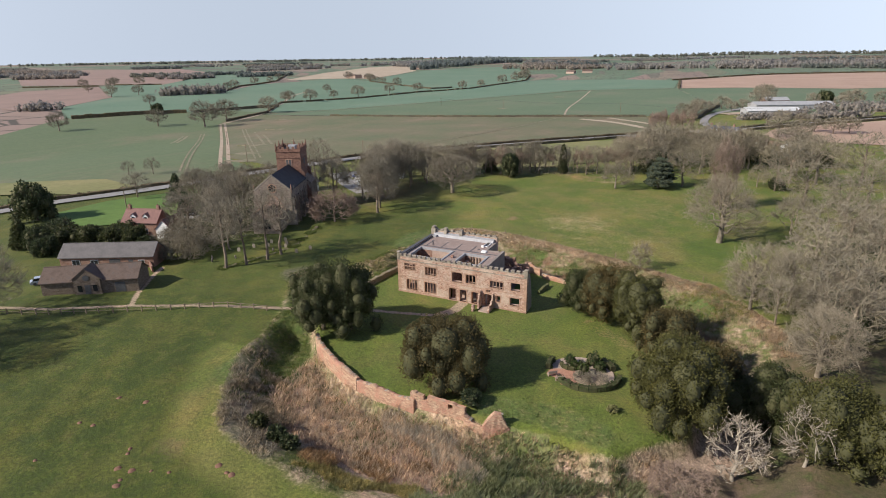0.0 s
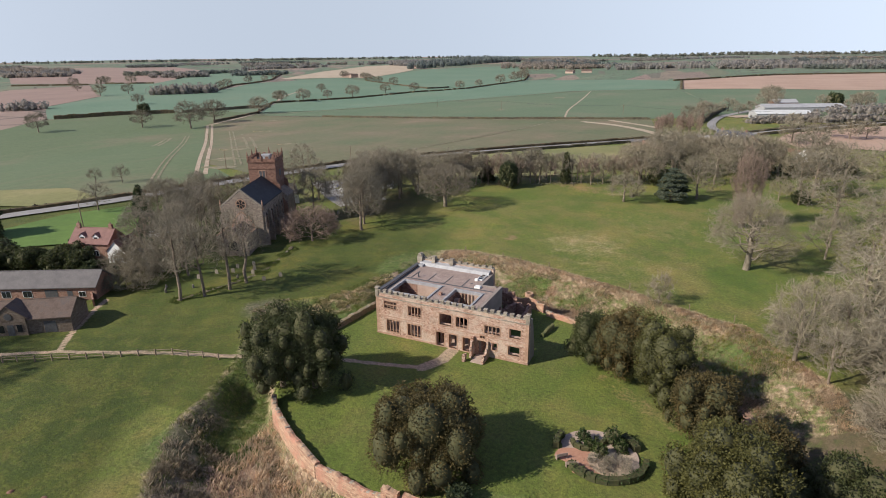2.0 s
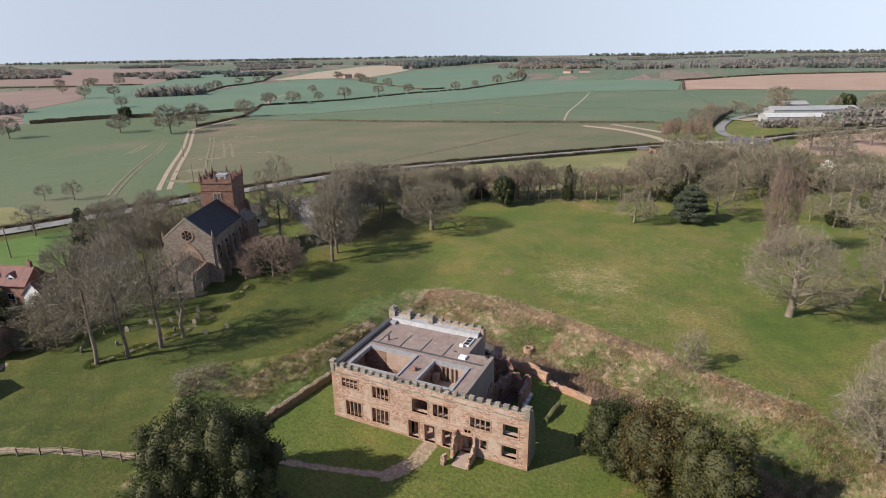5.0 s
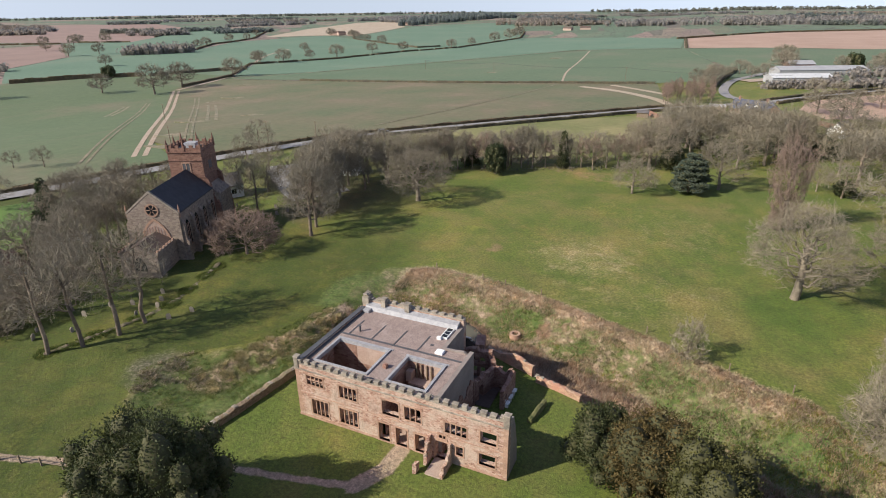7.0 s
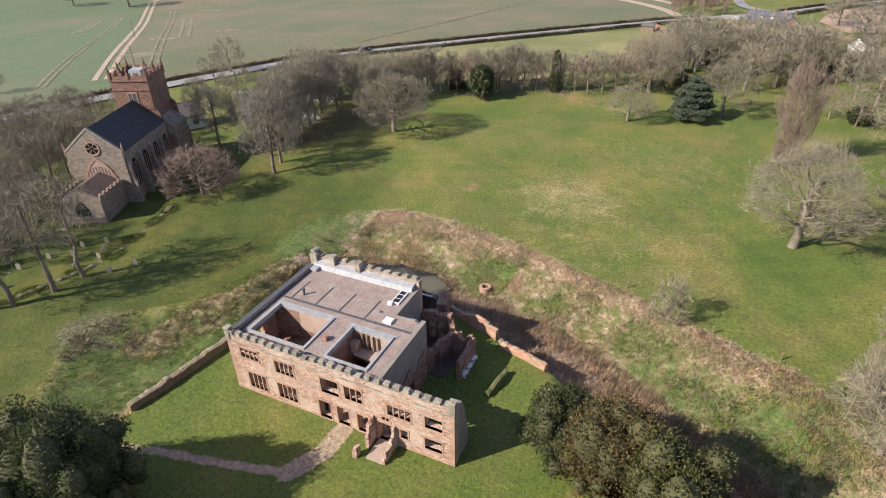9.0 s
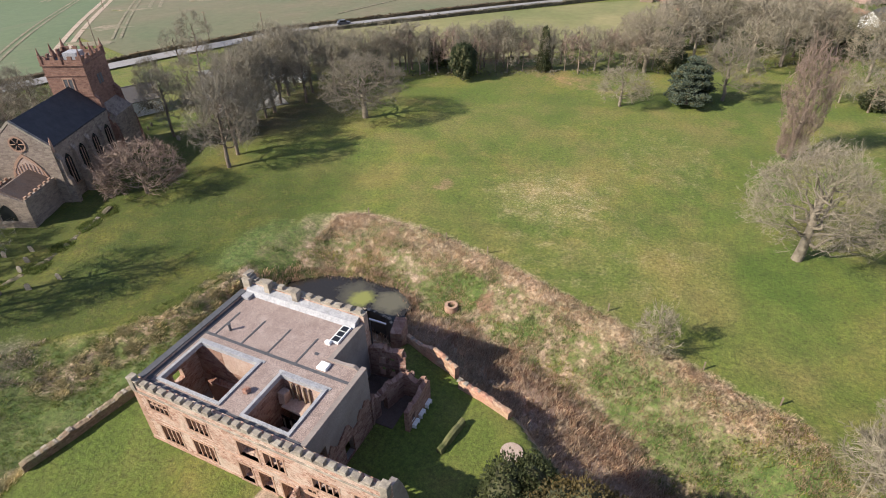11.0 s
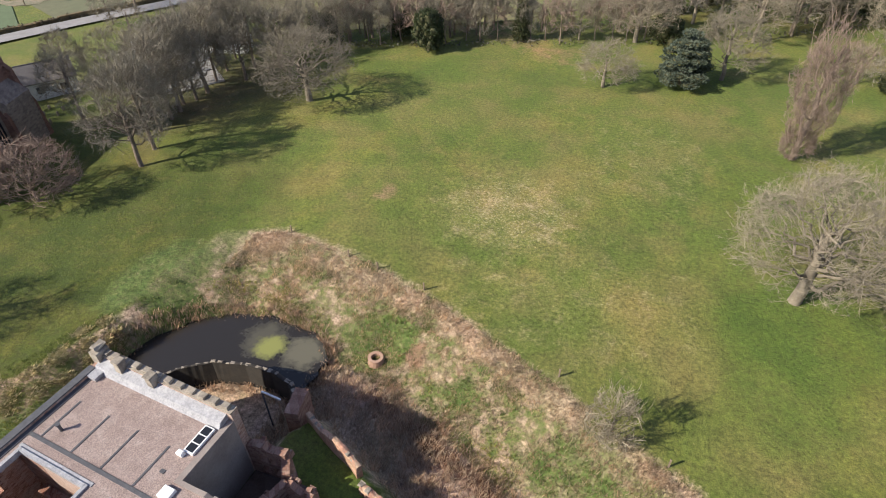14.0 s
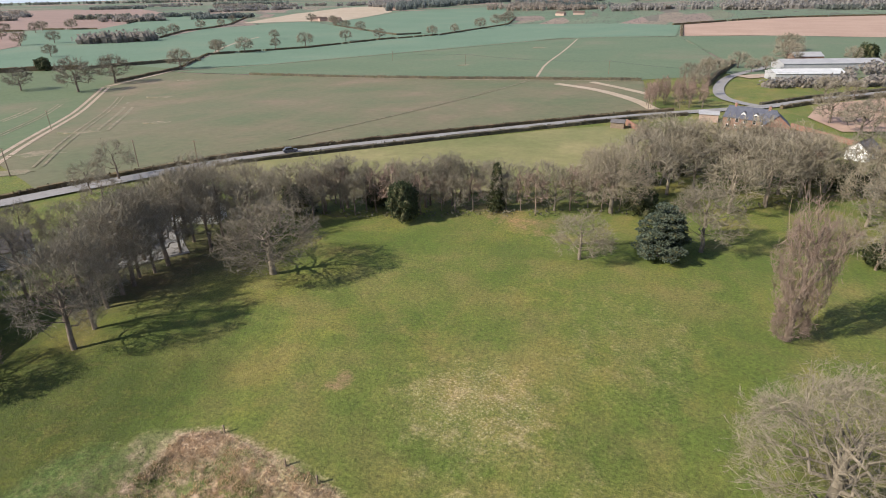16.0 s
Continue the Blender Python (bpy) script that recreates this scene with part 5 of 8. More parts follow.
# ---- moat walls, garden, fence ----
def moat_wall(name, line, heights, base, thick, label, mat=RUBBLE, holes=None, seed=0, loose=0.5):
    """A ragged wall along a polyline; heights at its corners."""
    top = Shape()
    pts = []
    for (a, b), (h0, h1) in zip(zip(line, line[1:]), zip(heights, heights[1:])):
        n = max(1, int(math.dist(a, b) / 0.35))
        pts += [(a[0] + (b[0] - a[0]) * i / n, a[1] + (b[1] - a[1]) * i / n, h0 + (h1 - h0) * i / n) for i in range(n)]
    pts.append((*line[-1], heights[-1]))
    rows = []
    for i, (x, y, h) in enumerate(pts):
        a, b = pts[max(0, i - 1)], pts[min(len(pts) - 1, i + 1)]
        d = Vector((b[0] - a[0], b[1] - a[1])).normalized()
        hh = h + 0.22 * noise.noise(Vector((x * 1.1, y * 1.1, seed))) + 0.12 * noise.noise(Vector((x * 3.1, y * 3.1, seed)))
        w = thick / 2
        e = 0.05 * noise.noise(Vector((x * 2, y * 2, seed + 5)))
        rows.append([(x + d.y * (w + 0.12), y - d.x * (w + 0.12), base), (x + d.y * (w + e), y - d.x * (w + e), hh * 0.6), (x + d.y * (w - 0.06), y - d.x * (w - 0.06), hh), (x, y, hh + 0.06),
                     (x - d.y * (w - 0.06), y + d.x * (w - 0.06), hh - 0.04), (x - d.y * w, y + d.x * w, base)])
    vs = [p for r in rows for p in r]
    k = 6
    fs = [(i * k + j, (i + 1) * k + j, (i + 1) * k + j + 1, i * k + j + 1) for i in range(len(rows) - 1) for j in range(k - 1)]
    fs += [tuple(range(k)), tuple(range((len(rows) - 1) * k + k - 1, (len(rows) - 1) * k - 1, -1))]
    top.add(vs, fs)
    w = part(name, top, mat)
    bm = bmesh.new()
    bm.from_mesh(w.data)
    bmesh.ops.recalc_face_normals(bm, faces=bm.faces[:])
    bm.to_mesh(w.data)
    bm.free()
    tagged(w, label, "wall")
    # loose coping stones along the crest
    for i in range(0, len(rows) - 2, 2):
        x, y, z = rows[i][3]
        if rng.random() < loose:
            ang = math.atan2(rows[i + 1][3][1] - y, rows[i + 1][3][0] - x)
            s = Shape().worn_box(-rng.uniform(0.15, 0.34), -thick * rng.uniform(0.2, 0.46), -0.18, rng.uniform(0.15, 0.34), thick * rng.uniform(0.2, 0.46), rng.uniform(-0.06, 0.04), rng, 0.06)
            st = part("coping_stone", s, COPING, w)
            st.matrix_basis = Matrix.Translation((x, y, z)) @ Matrix.Rotation(ang, 4, "Z")
    return w


moat_wall("moat_wall", [(-57.0, 67.4), (-55.2, 65.4), (-51.8, 63.2), (-49.3, 61.6), (-46.5, 60.2), (-43.4, 58.9)], [0.8, 0.9, 0.7, 0.8, 0.9, 0.5], -3.2, 0.8, "long curving pink sandstone rubble wall along the moat", seed=1)
moat_wall("moat_wall", [(-43.4, 58.9), (-40, 58.3), (-36.2, 57.7), (-33.5, 57.6)], [0.2, 0.5, 0.3, 0.6], -3.2, 0.8, "broken sandstone rubble wall above the moat", seed=2)
w = part("moat_wall", holed_wall((-34.2, 57.6), (-26.2, 57.6), -3.2, 3.0, 0.6, [(2.0, 2.6, 0.75, 1.45), (5.6, 6.3, 0.35, 1.1)], ragged(1.5, 0.3, 21, -0.04)), RUBBLE)
tagged(w, "upstanding sandstone wall pierced by two small openings", "wall")
moat_wall("moat_wall", [(-26.2, 57.8), (-24.6, 57.6), (-23.2, 57.6)], [0.2, -0.6, -0.9], -3.2, 0.8, "collapsed end of a sandstone wall", seed=4)
moat_wall("wall_stub", [(-23.6, 57.3), (-22.9, 57.6), (-22.2, 57.9), (-21.4, 58.2), (-20.4, 58.6)], [-0.6, 0.7, 1.7, 1.2, -0.9], -2.4, 0.8, "ragged triangular stub of red sandstone wall", seed=5)
moat_wall("moat_wall", [(-58.3, 106.0), (-60.3, 99.0), (-61.9, 87.0), (-62.7, 82.6)], [0.9, 0.95, 0.9, 0.8], -3.4, 0.8, "low straight brown stone wall with a mossy dark coping beside the lawn", seed=6, mat=MOSSY_RUBBLE)
# dark wall; the house's shadow on it is put into the blackened stone
moat_wall("moat_wall", [(-56.4, 109.0), (-54.8, 111.6), (-52.0, 113.9), (-48.6, 115.1), (-45.4, 115.4), (-43.0, 115.0), (-41.0, 113.6)], [-0.7, -0.6, -0.6, -0.6, -0.5, -0.4, 0.0], -3.7, 0.6, "curved retaining wall above dark moat water", seed=7, loose=0.8, mat=surface("shadowed_dark_stone", [(0.022, 0.02, 0.016), (0.045, 0.036, 0.028)], 1.2, 6))
moat_wall("moat_wall", [(-38.6, 112.2), (-36.4, 111.2), (-34.4, 110.4), (-32.4, 109.8), (-31.2, 109.2)], [0.7, 0.9, 1.9, 1.6, 1.5], -3.2, 0.6, "ragged red sandstone wall standing over the moat", seed=8)
moat_wall("moat_wall", [(-30.4, 108.2), (-27.4, 107.5), (-24.3, 106.5)], [0.8, 0.8, 0.7], -3.0, 0.75, "low broad wall with a grassed top", seed=9)
moat_wall("low_wall", [(-28.2, 103.9), (-28.5, 102), (-28.9, 99.9)], [0.8, 0.85, 0.5], -0.4, 0.6, "short mossy garden wall on the lawn", seed=10, mat=surface("mossy_wall", [(0.07, 0.085, 0.02), (0.15, 0.14, 0.06)], 1.5, 5))
tagged(part("round_slab", Shape().tube((-22.8, 102.7, -0.2), (-22.8, 102.7, 0.14), 1.1, 1.05, 20), PAVING), "round stone slab lying in the grass", "slab")
tagged(part("well_ring", Shape().add([(-38.2 + r * math.cos(a), 123.1 + r * math.sin(a), z) for r, z in ((0.95, -3.9), (0.85, -2.95), (0.5, -2.95), (0.5, -3.9)) for a in [2 * math.pi * i / 18 for i in range(18)]],
                                     [(k * 18 + i, k * 18 + (i + 1) % 18, (k + 1) * 18 + (i + 1) % 18, (k + 1) * 18 + i) for k in range(3) for i in range(18)]), DRESSED), "round stone well head on the moat bank", "well")


def bench(at):
    b = thing("bench", "white painted garden bench against a ruined wall", "bench", "benches by the ruin", at=at)
    part("seat", Shape().box(-0.45, -0.22, 0.4, 0.45, 0.22, 0.46), WHITE, b)
    part("backrest", Shape().box(-0.45, -0.26, 0.5, 0.45, -0.22, 0.8), WHITE, b)
    for x in (-0.42, 0.34):
        part("leg", Shape().box(x, -0.24, -0.05, x + 0.08, 0.2, 0.4), WHITE, b)
    return b


b0 = bench(pose(-32.3, 101.9, 0, 0, 0, -90))
for y in (103.2, 104.6):
    copy_thing(b0, pose(-32.3, y, 0, 0, 0, -90))

# round hedged garden
GX, GY = -14.9, 74.4
garden = thing("garden_floor", "round brick and gravel garden floor cut into the lawn", "garden", kind="structure")
part("brick_paving", Shape().prism([(GX - 1.6 + 3.2 * math.cos(a), GY - 2.2 + 2.2 * math.sin(a)) for a in [2 * math.pi * i / 24 for i in range(24)]], -0.1, 0.05), BRICK_PAVE, garden)
part("gravel_bed", Shape().prism([(GX + 4.7 * math.cos(a), GY + 4.4 * math.sin(a)) for a in [2 * math.pi * i / 32 for i in range(32)]], -0.1, 0.03), PAVING, garden)
part("soil_bed", Shape().prism([(GX + 2.0 + 2.9 * math.cos(a), GY - 0.9 + 2.6 * math.sin(a)) for a in [2 * math.pi * i / 24 for i in range(24)]], -0.1, 0.07), TRACK, garden)
for x, y, r in ((GX - 3.6, GY - 2.6, 40), (GX - 2.2, GY - 3.5, 25)):
    bb = thing("garden_bench", "pale wooden bench in the round garden", "bench", "benches in the garden", at=pose(x, y, 0.05, 0, 0, r))
    part("seat", Shape().box(-0.7, -0.2, 0.4, 0.7, 0.2, 0.46), PAVING, bb)
    part("backrest", Shape().box(-0.7, -0.24, 0.5, 0.7, -0.2, 0.85), PAVING, bb)
    for lx in (-0.66, 0.58):
        part("leg", Shape().box(lx, -0.2, -0.05, lx + 0.08, 0.18, 0.4), PAVING, bb)


def tuft(sh, p, r, n, r2, up=0.3, length=None):
    """A few small leaf blades round a point."""
    for _ in range(n):
        d = Vector((r2.gauss(0, 1), r2.gauss(0, 1), r2.gauss(up, 1))).normalized()
        s = d.orthogonal().normalized()
        s = (Matrix.Rotation(r2.uniform(0, 6.28), 3, d) @ s) * r * r2.uniform(0.35, 0.6)
        q = Vector(p) + d * r * r2.uniform(0.7, 1.2)
        sh.add([Vector(p) - s, q - s * 0.4 + Vector((0, 0, -0.15 * r)), q + s * 0.4, Vector(p) + s], [(0, 1, 2, 3)])


def hedge_run(name, line, w, h, mat, label, seed, dens=14, leaf=0.16, category="hedge", kind="", ragged_top=0.12):
    """A hedge: a core coloured dark for inner shade, wrapped in small leaves."""
    r2 = random.Random(seed)
    sh, core = Shape(), Shape()
    for a, b in zip(line, line[1:]):
        L = math.dist(a, b)
        dx, dy = (b[0] - a[0]) / L, (b[1] - a[1]) / L
        ang = math.atan2(dy, dx)
        z = gz((a[0] + b[0]) / 2, (a[1] + b[1]) / 2)
        core.worn_box(0, -w * 0.42, -0.3, L, w * 0.42, h * 0.88, r2, 0.08, Matrix.Translation((a[0], a[1], z)) @ Matrix.Rotation(ang, 4, "Z"))
        for _ in range(int(L * (w + 2 * h) * dens)):
            s, u = r2.uniform(0, L), r2.uniform(0, w + 2 * h)
            if u < h:
                o, zz = -w / 2, u
            elif u < h + w:
                o, zz = u - h - w / 2, h + r2.uniform(-0.02, ragged_top)
            else:
                o, zz = w / 2, u - h - w
            tuft(sh, (a[0] + dx * s - dy * o, a[1] + dy * s + dx * o, z + zz), leaf, 1, r2)
    ob = thing(name, label, category, kind=kind)
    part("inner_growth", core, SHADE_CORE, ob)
    part("leaves", sh, mat, ob)
    return ob


def arc(cx, cy, rx, ry, a0, a1, n=10):
    return [(cx + rx * math.cos(radians(a0 + (a1 - a0) * i / n)), cy + ry * math.sin(radians(a0 + (a1 - a0) * i / n))) for i in range(n + 1)]


hedge_run("box_hedge", arc(GX + 0.6, GY, 4.8, 4.5, -130, 10), 0.8, 0.9, BOX_HEDGE, "clipped curved evergreen hedge round a garden", 11)
hedge_run("box_hedge", arc(GX, GY, 4.8, 4.5, 160, 195, 4), 0.8, 1.0, BOX_HEDGE, "short clipped evergreen hedge", 12)
hedge_run("box_hedge", arc(GX, GY, 4.8, 4.5, 30, 62, 4), 1.0, 1.0, BOX_HEDGE, "short clipped evergreen hedge", 13)
hedge_run("box_hedge", arc(GX - 1.8, GY + 1.4, 1.5, 1.5, -160, 40, 6), 0.5, 0.8, BOX_HEDGE, "small clipped hedge round a bed", 14)
hedge_run("box_hedge", arc(GX + 1.6, GY + 1.6, 1.4, 1.2, -30, 180, 6), 0.5, 0.8, BOX_HEDGE, "small clipped hedge round a bed", 15)

# fence along the path
FENCE = [(-118, 50.5), (-110.2, 53.6), (-100.3, 58.9), (-89.0, 65.2), (-79.8, 70.3), (-70.0, 73.2)]
fence = thing("post_and_rail_fence", "weathered timber post and rail fence beside an earth path", "fence")
for a, b in zip(FENCE, FENCE[1:]):
    n = int(math.dist(a, b) / 2.2)
    pts = [(a[0] + (b[0] - a[0]) * i / n, a[1] + (b[1] - a[1]) * i / n) for i in range(n + 1)]
    for p, q in zip(pts, pts[1:]):
        z0, z1 = gz(*p), gz(*q)
        part("post", Shape().worn_box(p[0] - 0.08, p[1] - 0.08, z0 - 0.3, p[0] + 0.08, p[1] + 0.08, z0 + 1.15, rng, 0.02), WOOD, fence)
        for h in (0.5, 0.95):
            part("rail", Shape().tube((*p, z0 + h), (*q, z1 + h), 0.055, 0.05, 5), WOOD, fence)

for x, y in ((-57.6, 134.9), (-36.7, 132.1), (-47.8, 133.5), (-43.4, 133.0), (-7.7, 121.0), (-18.9, 126.3), (-0.4, 118.8)):
    mp = thing("marker_post", "short weathered wooden post at the edge of the moat bank", "post", "marker posts on the bank", at=pose(x, y, gz(x, y)))
    part("stake", Shape().worn_box(-0.07, -0.07, -0.3, 0.07, 0.07, 1.05, rng, 0.01), WOOD, mp)
    part("post_cap", Shape().worn_box(-0.09, -0.09, 1.05, 0.09, 0.09, 1.10, rng, 0.01), WOOD, mp)

# ---- the church ----
CH = Matrix(((0.917, -0.40, 0, -108.5), (0.40, 0.917, 0, 116.7), (0, 0, 1, -0.1), (0, 0, 0, 1)))  # x across, y along the nave towards the tower
church = thing("church", "grey-buff stone church with a pinnacled dark red tower", "church", at=CH)
NW, NL, EV, RD = 5.0, 16.8, 9.5, 13.5


def gable_roof(sh, x0, x1, y0, y1, eave, ridge, thick=0.25, over=0.2):
    """Two roof slopes; the ridge runs along y."""
    c = (x0 + x1) / 2
    for s, x in ((-1, x0 - over), (1, x1 + over)):
        e = eave - over * (ridge - eave) / ((x1 - x0) / 2)
        poly = [(c, y0, ridge), (x, y0, e), (x, y0, e + thick), (c, y0, ridge + thick)]
        sh.slab(poly if s < 0 else poly[::-1], (0, y1 - y0, 0))
    return sh


part("nave_wall", Shape().slab([(-NW, 0, -1.0), (NW, 0, -1.0), (NW, 0, EV), (0, 0, RD), (-NW, 0, EV)], (0, NL, 0)), CHURCH_STONE, church, "grey-buff stone nave with a rose window in the gable")
part("nave_roof", gable_roof(Shape(), -NW + 0.2, NW - 0.2, 0.5, NL, EV + 0.1, RD + 0.1), SLATE, church, "steep dark slate roof")
cop = Shape()
for s in (-1, 1):
    poly = [(0, -0.05, RD + 0.15), (s * (NW + 0.1), -0.05, EV + 0.0), (s * (NW + 0.1), -0.05, EV + 0.4), (0, -0.05, RD + 0.6)]
    cop.slab(poly if s < 0 else poly[::-1], (0, 0.5, 0))
part("gable_coping", cop, COPING, church)
rose = part("rose_window", Shape().add([(1.25 * math.cos(a) * k, y, 10.3 + 1.25 * math.sin(a) * k) for k, y in ((1.05, -0.002), (1.05, -0.12), (0.86, -0.12), (0.82, 0.0)) for a in [2 * math.pi * i / 24 for i in range(24)]],
                                       [(k * 24 + i, k * 24 + (i + 1) % 24, (k + 1) * 24 + (i + 1) % 24, (k + 1) * 24 + i) for k in range(3) for i in range(24)]), DRESSED, church)
part("rose_glass", Shape().add([(0, -0.012, 10.3)] + [(1.03 * math.cos(-2 * math.pi * i / 24), -0.012, 10.3 + 1.03 * math.sin(-2 * math.pi * i / 24)) for i in range(24)], [(0, 1 + i, 1 + (i + 1) % 24) for i in range(24)]), GLASS, rose)
for i in range(6):
    a = math.pi * 2 * i / 6
    part("foil", Shape().tube((0.25 * math.cos(a), -0.06, 10.3 + 0.25 * math.sin(a)), (1.03 * math.cos(a), -0.06, 10.3 + 1.03 * math.sin(a)), 0.06, 0.09, 6), DRESSED, rose)


def pointed(x0, x1, z0, z1, y, n=6):
    """Outline of a pointed arch in the plane y."""
    w, h = (x1 - x0), (x1 - x0) * 0.9
    pts = [(x0, y, z0), (x1, y, z0)]
    pts += [(x1 - w * (1 - math.cos(a)), y, z1 - h + h * math.sin(a) / math.sin(math.pi / 3)) for a in [math.pi / 3 * k / n for k in range(n + 1)]]
    pts += [(x0 + w * (1 - math.cos(a)), y, z1 - h + h * math.sin(a) / math.sin(math.pi / 3)) for a in [math.pi / 3 * k / n for k in range(n - 1, -1, -1)]]
    return pts


arch = part("blocked_arch", Shape().slab(pointed(-2.7, 2.7, 4.4, 8.3, -0.02)[::-1], (0, -0.06, 0)), PLASTER, church, "pale infill of a tall blocked arch")
o, inn = pointed(-2.95, 2.95, 4.4, 8.75, -0.14), pointed(-2.6, 2.6, 4.4, 8.2, -0.14)
k = len(o)
part("arch_moulding", Shape().add(o + inn + [(x, 0.0, z) for x, y, z in o], [(i, i + 1, k + i + 1, k + i) for i in range(1, k - 1)] + [(i, 2 * k + i, 2 * k + i + 1, i + 1) for i in range(1, k - 1)]), DRESSED, church)
for i in range(9):
    x = -2.2 + i * 0.55
    part("arch_rib", Shape().box(x - 0.05, -0.16, 4.5, x + 0.05, -0.075, 6.4 + 0.8 * (1 - abs(x) / 2.4)), DRESSED, arch)
# side walls: buttresses and tall pointed windows
for side in (-1, 1):
    for i in range(5):
        y = 0.2 + i * 4.1
        b = Shape()
        prof = [(side * NW, y, -1.0), (side * (NW + 1.0), y, -1.0), (side * (NW + 1.0), y, 4.0), (side * (NW + 0.6), y, 4.6), (side * (NW + 0.6), y, 7.4), (side * NW, y, 8.4)]
        b.slab(prof if side < 0 else prof[::-1], (0, 0.8, 0))
        part("buttress", b, CHURCH_STONE, church)
        if i < 4:
            g = pointed(y + 1.6, y + 3.4, 2.4, 7.6, 0)
            ring_ = [(side * (NW + 0.01), a, z) for a, _, z in g]
            gl = part("window", Shape().slab(ring_ if side > 0 else ring_[::-1], (side * 0.02, 0, 0)), GLASS, church)
            for m_ in (y + 2.2, y + 2.8):
                part("mullion", Shape().box(min(side * NW, side * (NW + 0.12)), m_ - 0.06, 2.4, max(side * NW, side * (NW + 0.12)), m_ + 0.06, 6.9), DRESSED, gl)
            part("window_sill", Shape().box(min(side * NW, side * (NW + 0.2)), y + 1.5, 2.2, max(side * NW, side * (NW + 0.2)), y + 3.5, 2.4), DRESSED, gl)
    part("pinnacle", Shape().tube((side * (NW + 0.1), 0.25, EV - 0.6), (side * (NW + 0.1), 0.25, EV + 1.0), 0.2, 0.16, 8).tube((side * (NW + 0.1), 0.25, EV + 1.0), (side * (NW + 0.1), 0.25, EV + 1.9), 0.2, 0.02, 8), DRESSED, church)
# low chancel in front of the gable
part("chancel_wall", Shape().slab([(-3.5, -7.6, -1.0), (3.5, -7.6, -1.0), (3.5, -7.6, 4.2), (0, -7.6, 5.9), (-3.5, -7.6, 4.2)], (0, 7.6, 0)), CHURCH_STONE, church)
part("chancel_roof", gable_roof(Shape(), -3.2, 3.2, -7.2, -0.05, 4.3, 5.95, 0.18), TILE_BROWN, church, "low brown roof")
for side in (-1, 1):
    p = part("chancel_parapet", Shape().box(side * 3.5 - 0.18, -7.6, 4.1, side * 3.5 + 0.18, -0.15, 4.75), CHURCH_STONE, church)
    for i in range(6):
        part("merlon", Shape().box(side * 3.5 - 0.16, -7.4 + i * 1.2, 4.75, side * 3.5 + 0.16, -6.9 + i * 1.2, 5.1), DRESSED, p)
part("chancel_window", Shape().slab(pointed(-1.2, 1.2, 1.2, 4.0, -7.61)[::-1], (0, -0.02, 0)), GLASS, church)
# tower
TW = 3.6
TY = NL - 0.2
part("tower_wall", Shape().box(-TW + 0.2, TY, -1.0, TW + 0.2, TY + 7.2, 17.4), TOWER_STONE, church, "dark red sandstone tower")
for z, o_ in ((12.0, 0.12), (15.6, 0.12), (17.35, 0.18)):
    part("string_course", Shape().box(-TW + 0.2 - o_, TY - o_, z, TW + 0.2 + o_, TY + 7.2 + o_, z + 0.2), TOWER_STONE, church)
par = part("parapet", Shape().box(-TW + 0.2, TY, 17.55, TW + 0.2, TY + 0.3, 18.3).box(-TW + 0.2, TY + 6.9, 17.55, TW + 0.2, TY + 7.2, 18.3)
           .box(-TW + 0.2, TY + 0.3, 17.55, -TW + 0.5, TY + 6.9, 18.3).box(TW - 0.1, TY + 0.3, 17.55, TW + 0.2, TY + 6.9, 18.3), TOWER_STONE, church)
for i in range(5):
    u = -TW + 0.55 + i * 1.5
    for x, y, w_, d_ in ((u, TY, 0.75, 0.3), (u, TY + 6.9, 0.75, 0.3)):
        part("merlon", Shape().box(x, y, 18.3, x + w_, y + d_, 18.85), TOWER_STONE, par)
    for x in (-TW + 0.2, TW - 0.1):
        part("merlon", Shape().box(x, TY + 0.35 + i * 1.5, 18.3, x + 0.3, TY + 1.1 + i * 1.5, 18.85), TOWER_STONE, par)
for x, y in ((-TW + 0.3, TY + 0.1), (TW + 0.1, TY + 0.1), (-TW + 0.3, TY + 7.1), (TW + 0.1, TY + 7.1), (0.2, TY + 0.1), (0.2, TY + 7.1), (-TW + 0.3, TY + 3.6), (TW + 0.1, TY + 3.6)):
    part("pinnacle", Shape().box(x - 0.22, y - 0.22, 17.5, x + 0.22, y + 0.22, 19.0).tube((x, y, 19.0), (x, y, 20.3), 0.26, 0.03, 8), TOWER_STONE, church)
part("tower_roof", Shape().box(-TW + 0.5, TY + 0.3, 17.5, TW - 0.1, TY + 6.9, 17.7), LEAD_DARK, church)
part("roof_hatch", Shape().box(-0.6, TY + 2.2, 17.7, 1.8, TY + 4.6, 18.9), LEAD, church, "pale lead-clad cap on the tower roof")
for x, y, sx in ((0.2, TY - 0.02, 0), (TW + 0.22, TY + 3.6, 1)):
    for d in (-0.42, 0.42):
        if sx:
            part("belfry_light", Shape().box(x - 0.02, y + d - 0.32, 13.3, x + 0.02, y + d + 0.32, 15.0), LEAD_DARK, church)
        else:
            part("belfry_light", Shape().box(x + d - 0.32, y - 0.02, 13.3, x + d + 0.32, y + 0.02, 15.0), LEAD_DARK, church)
    if not sx:
        part("belfry_surround", Shape().box(x - 0.95, y - 0.08, 13.1, x - 0.76, y, 15.25).box(x + 0.76, y - 0.08, 13.1, x + 0.95, y, 15.25).box(x - 0.08, y - 0.08, 13.1, x + 0.08, y, 15.25).box(x - 0.95, y - 0.1, 15.05, x + 0.95, y, 15.3), DRESSED, church)
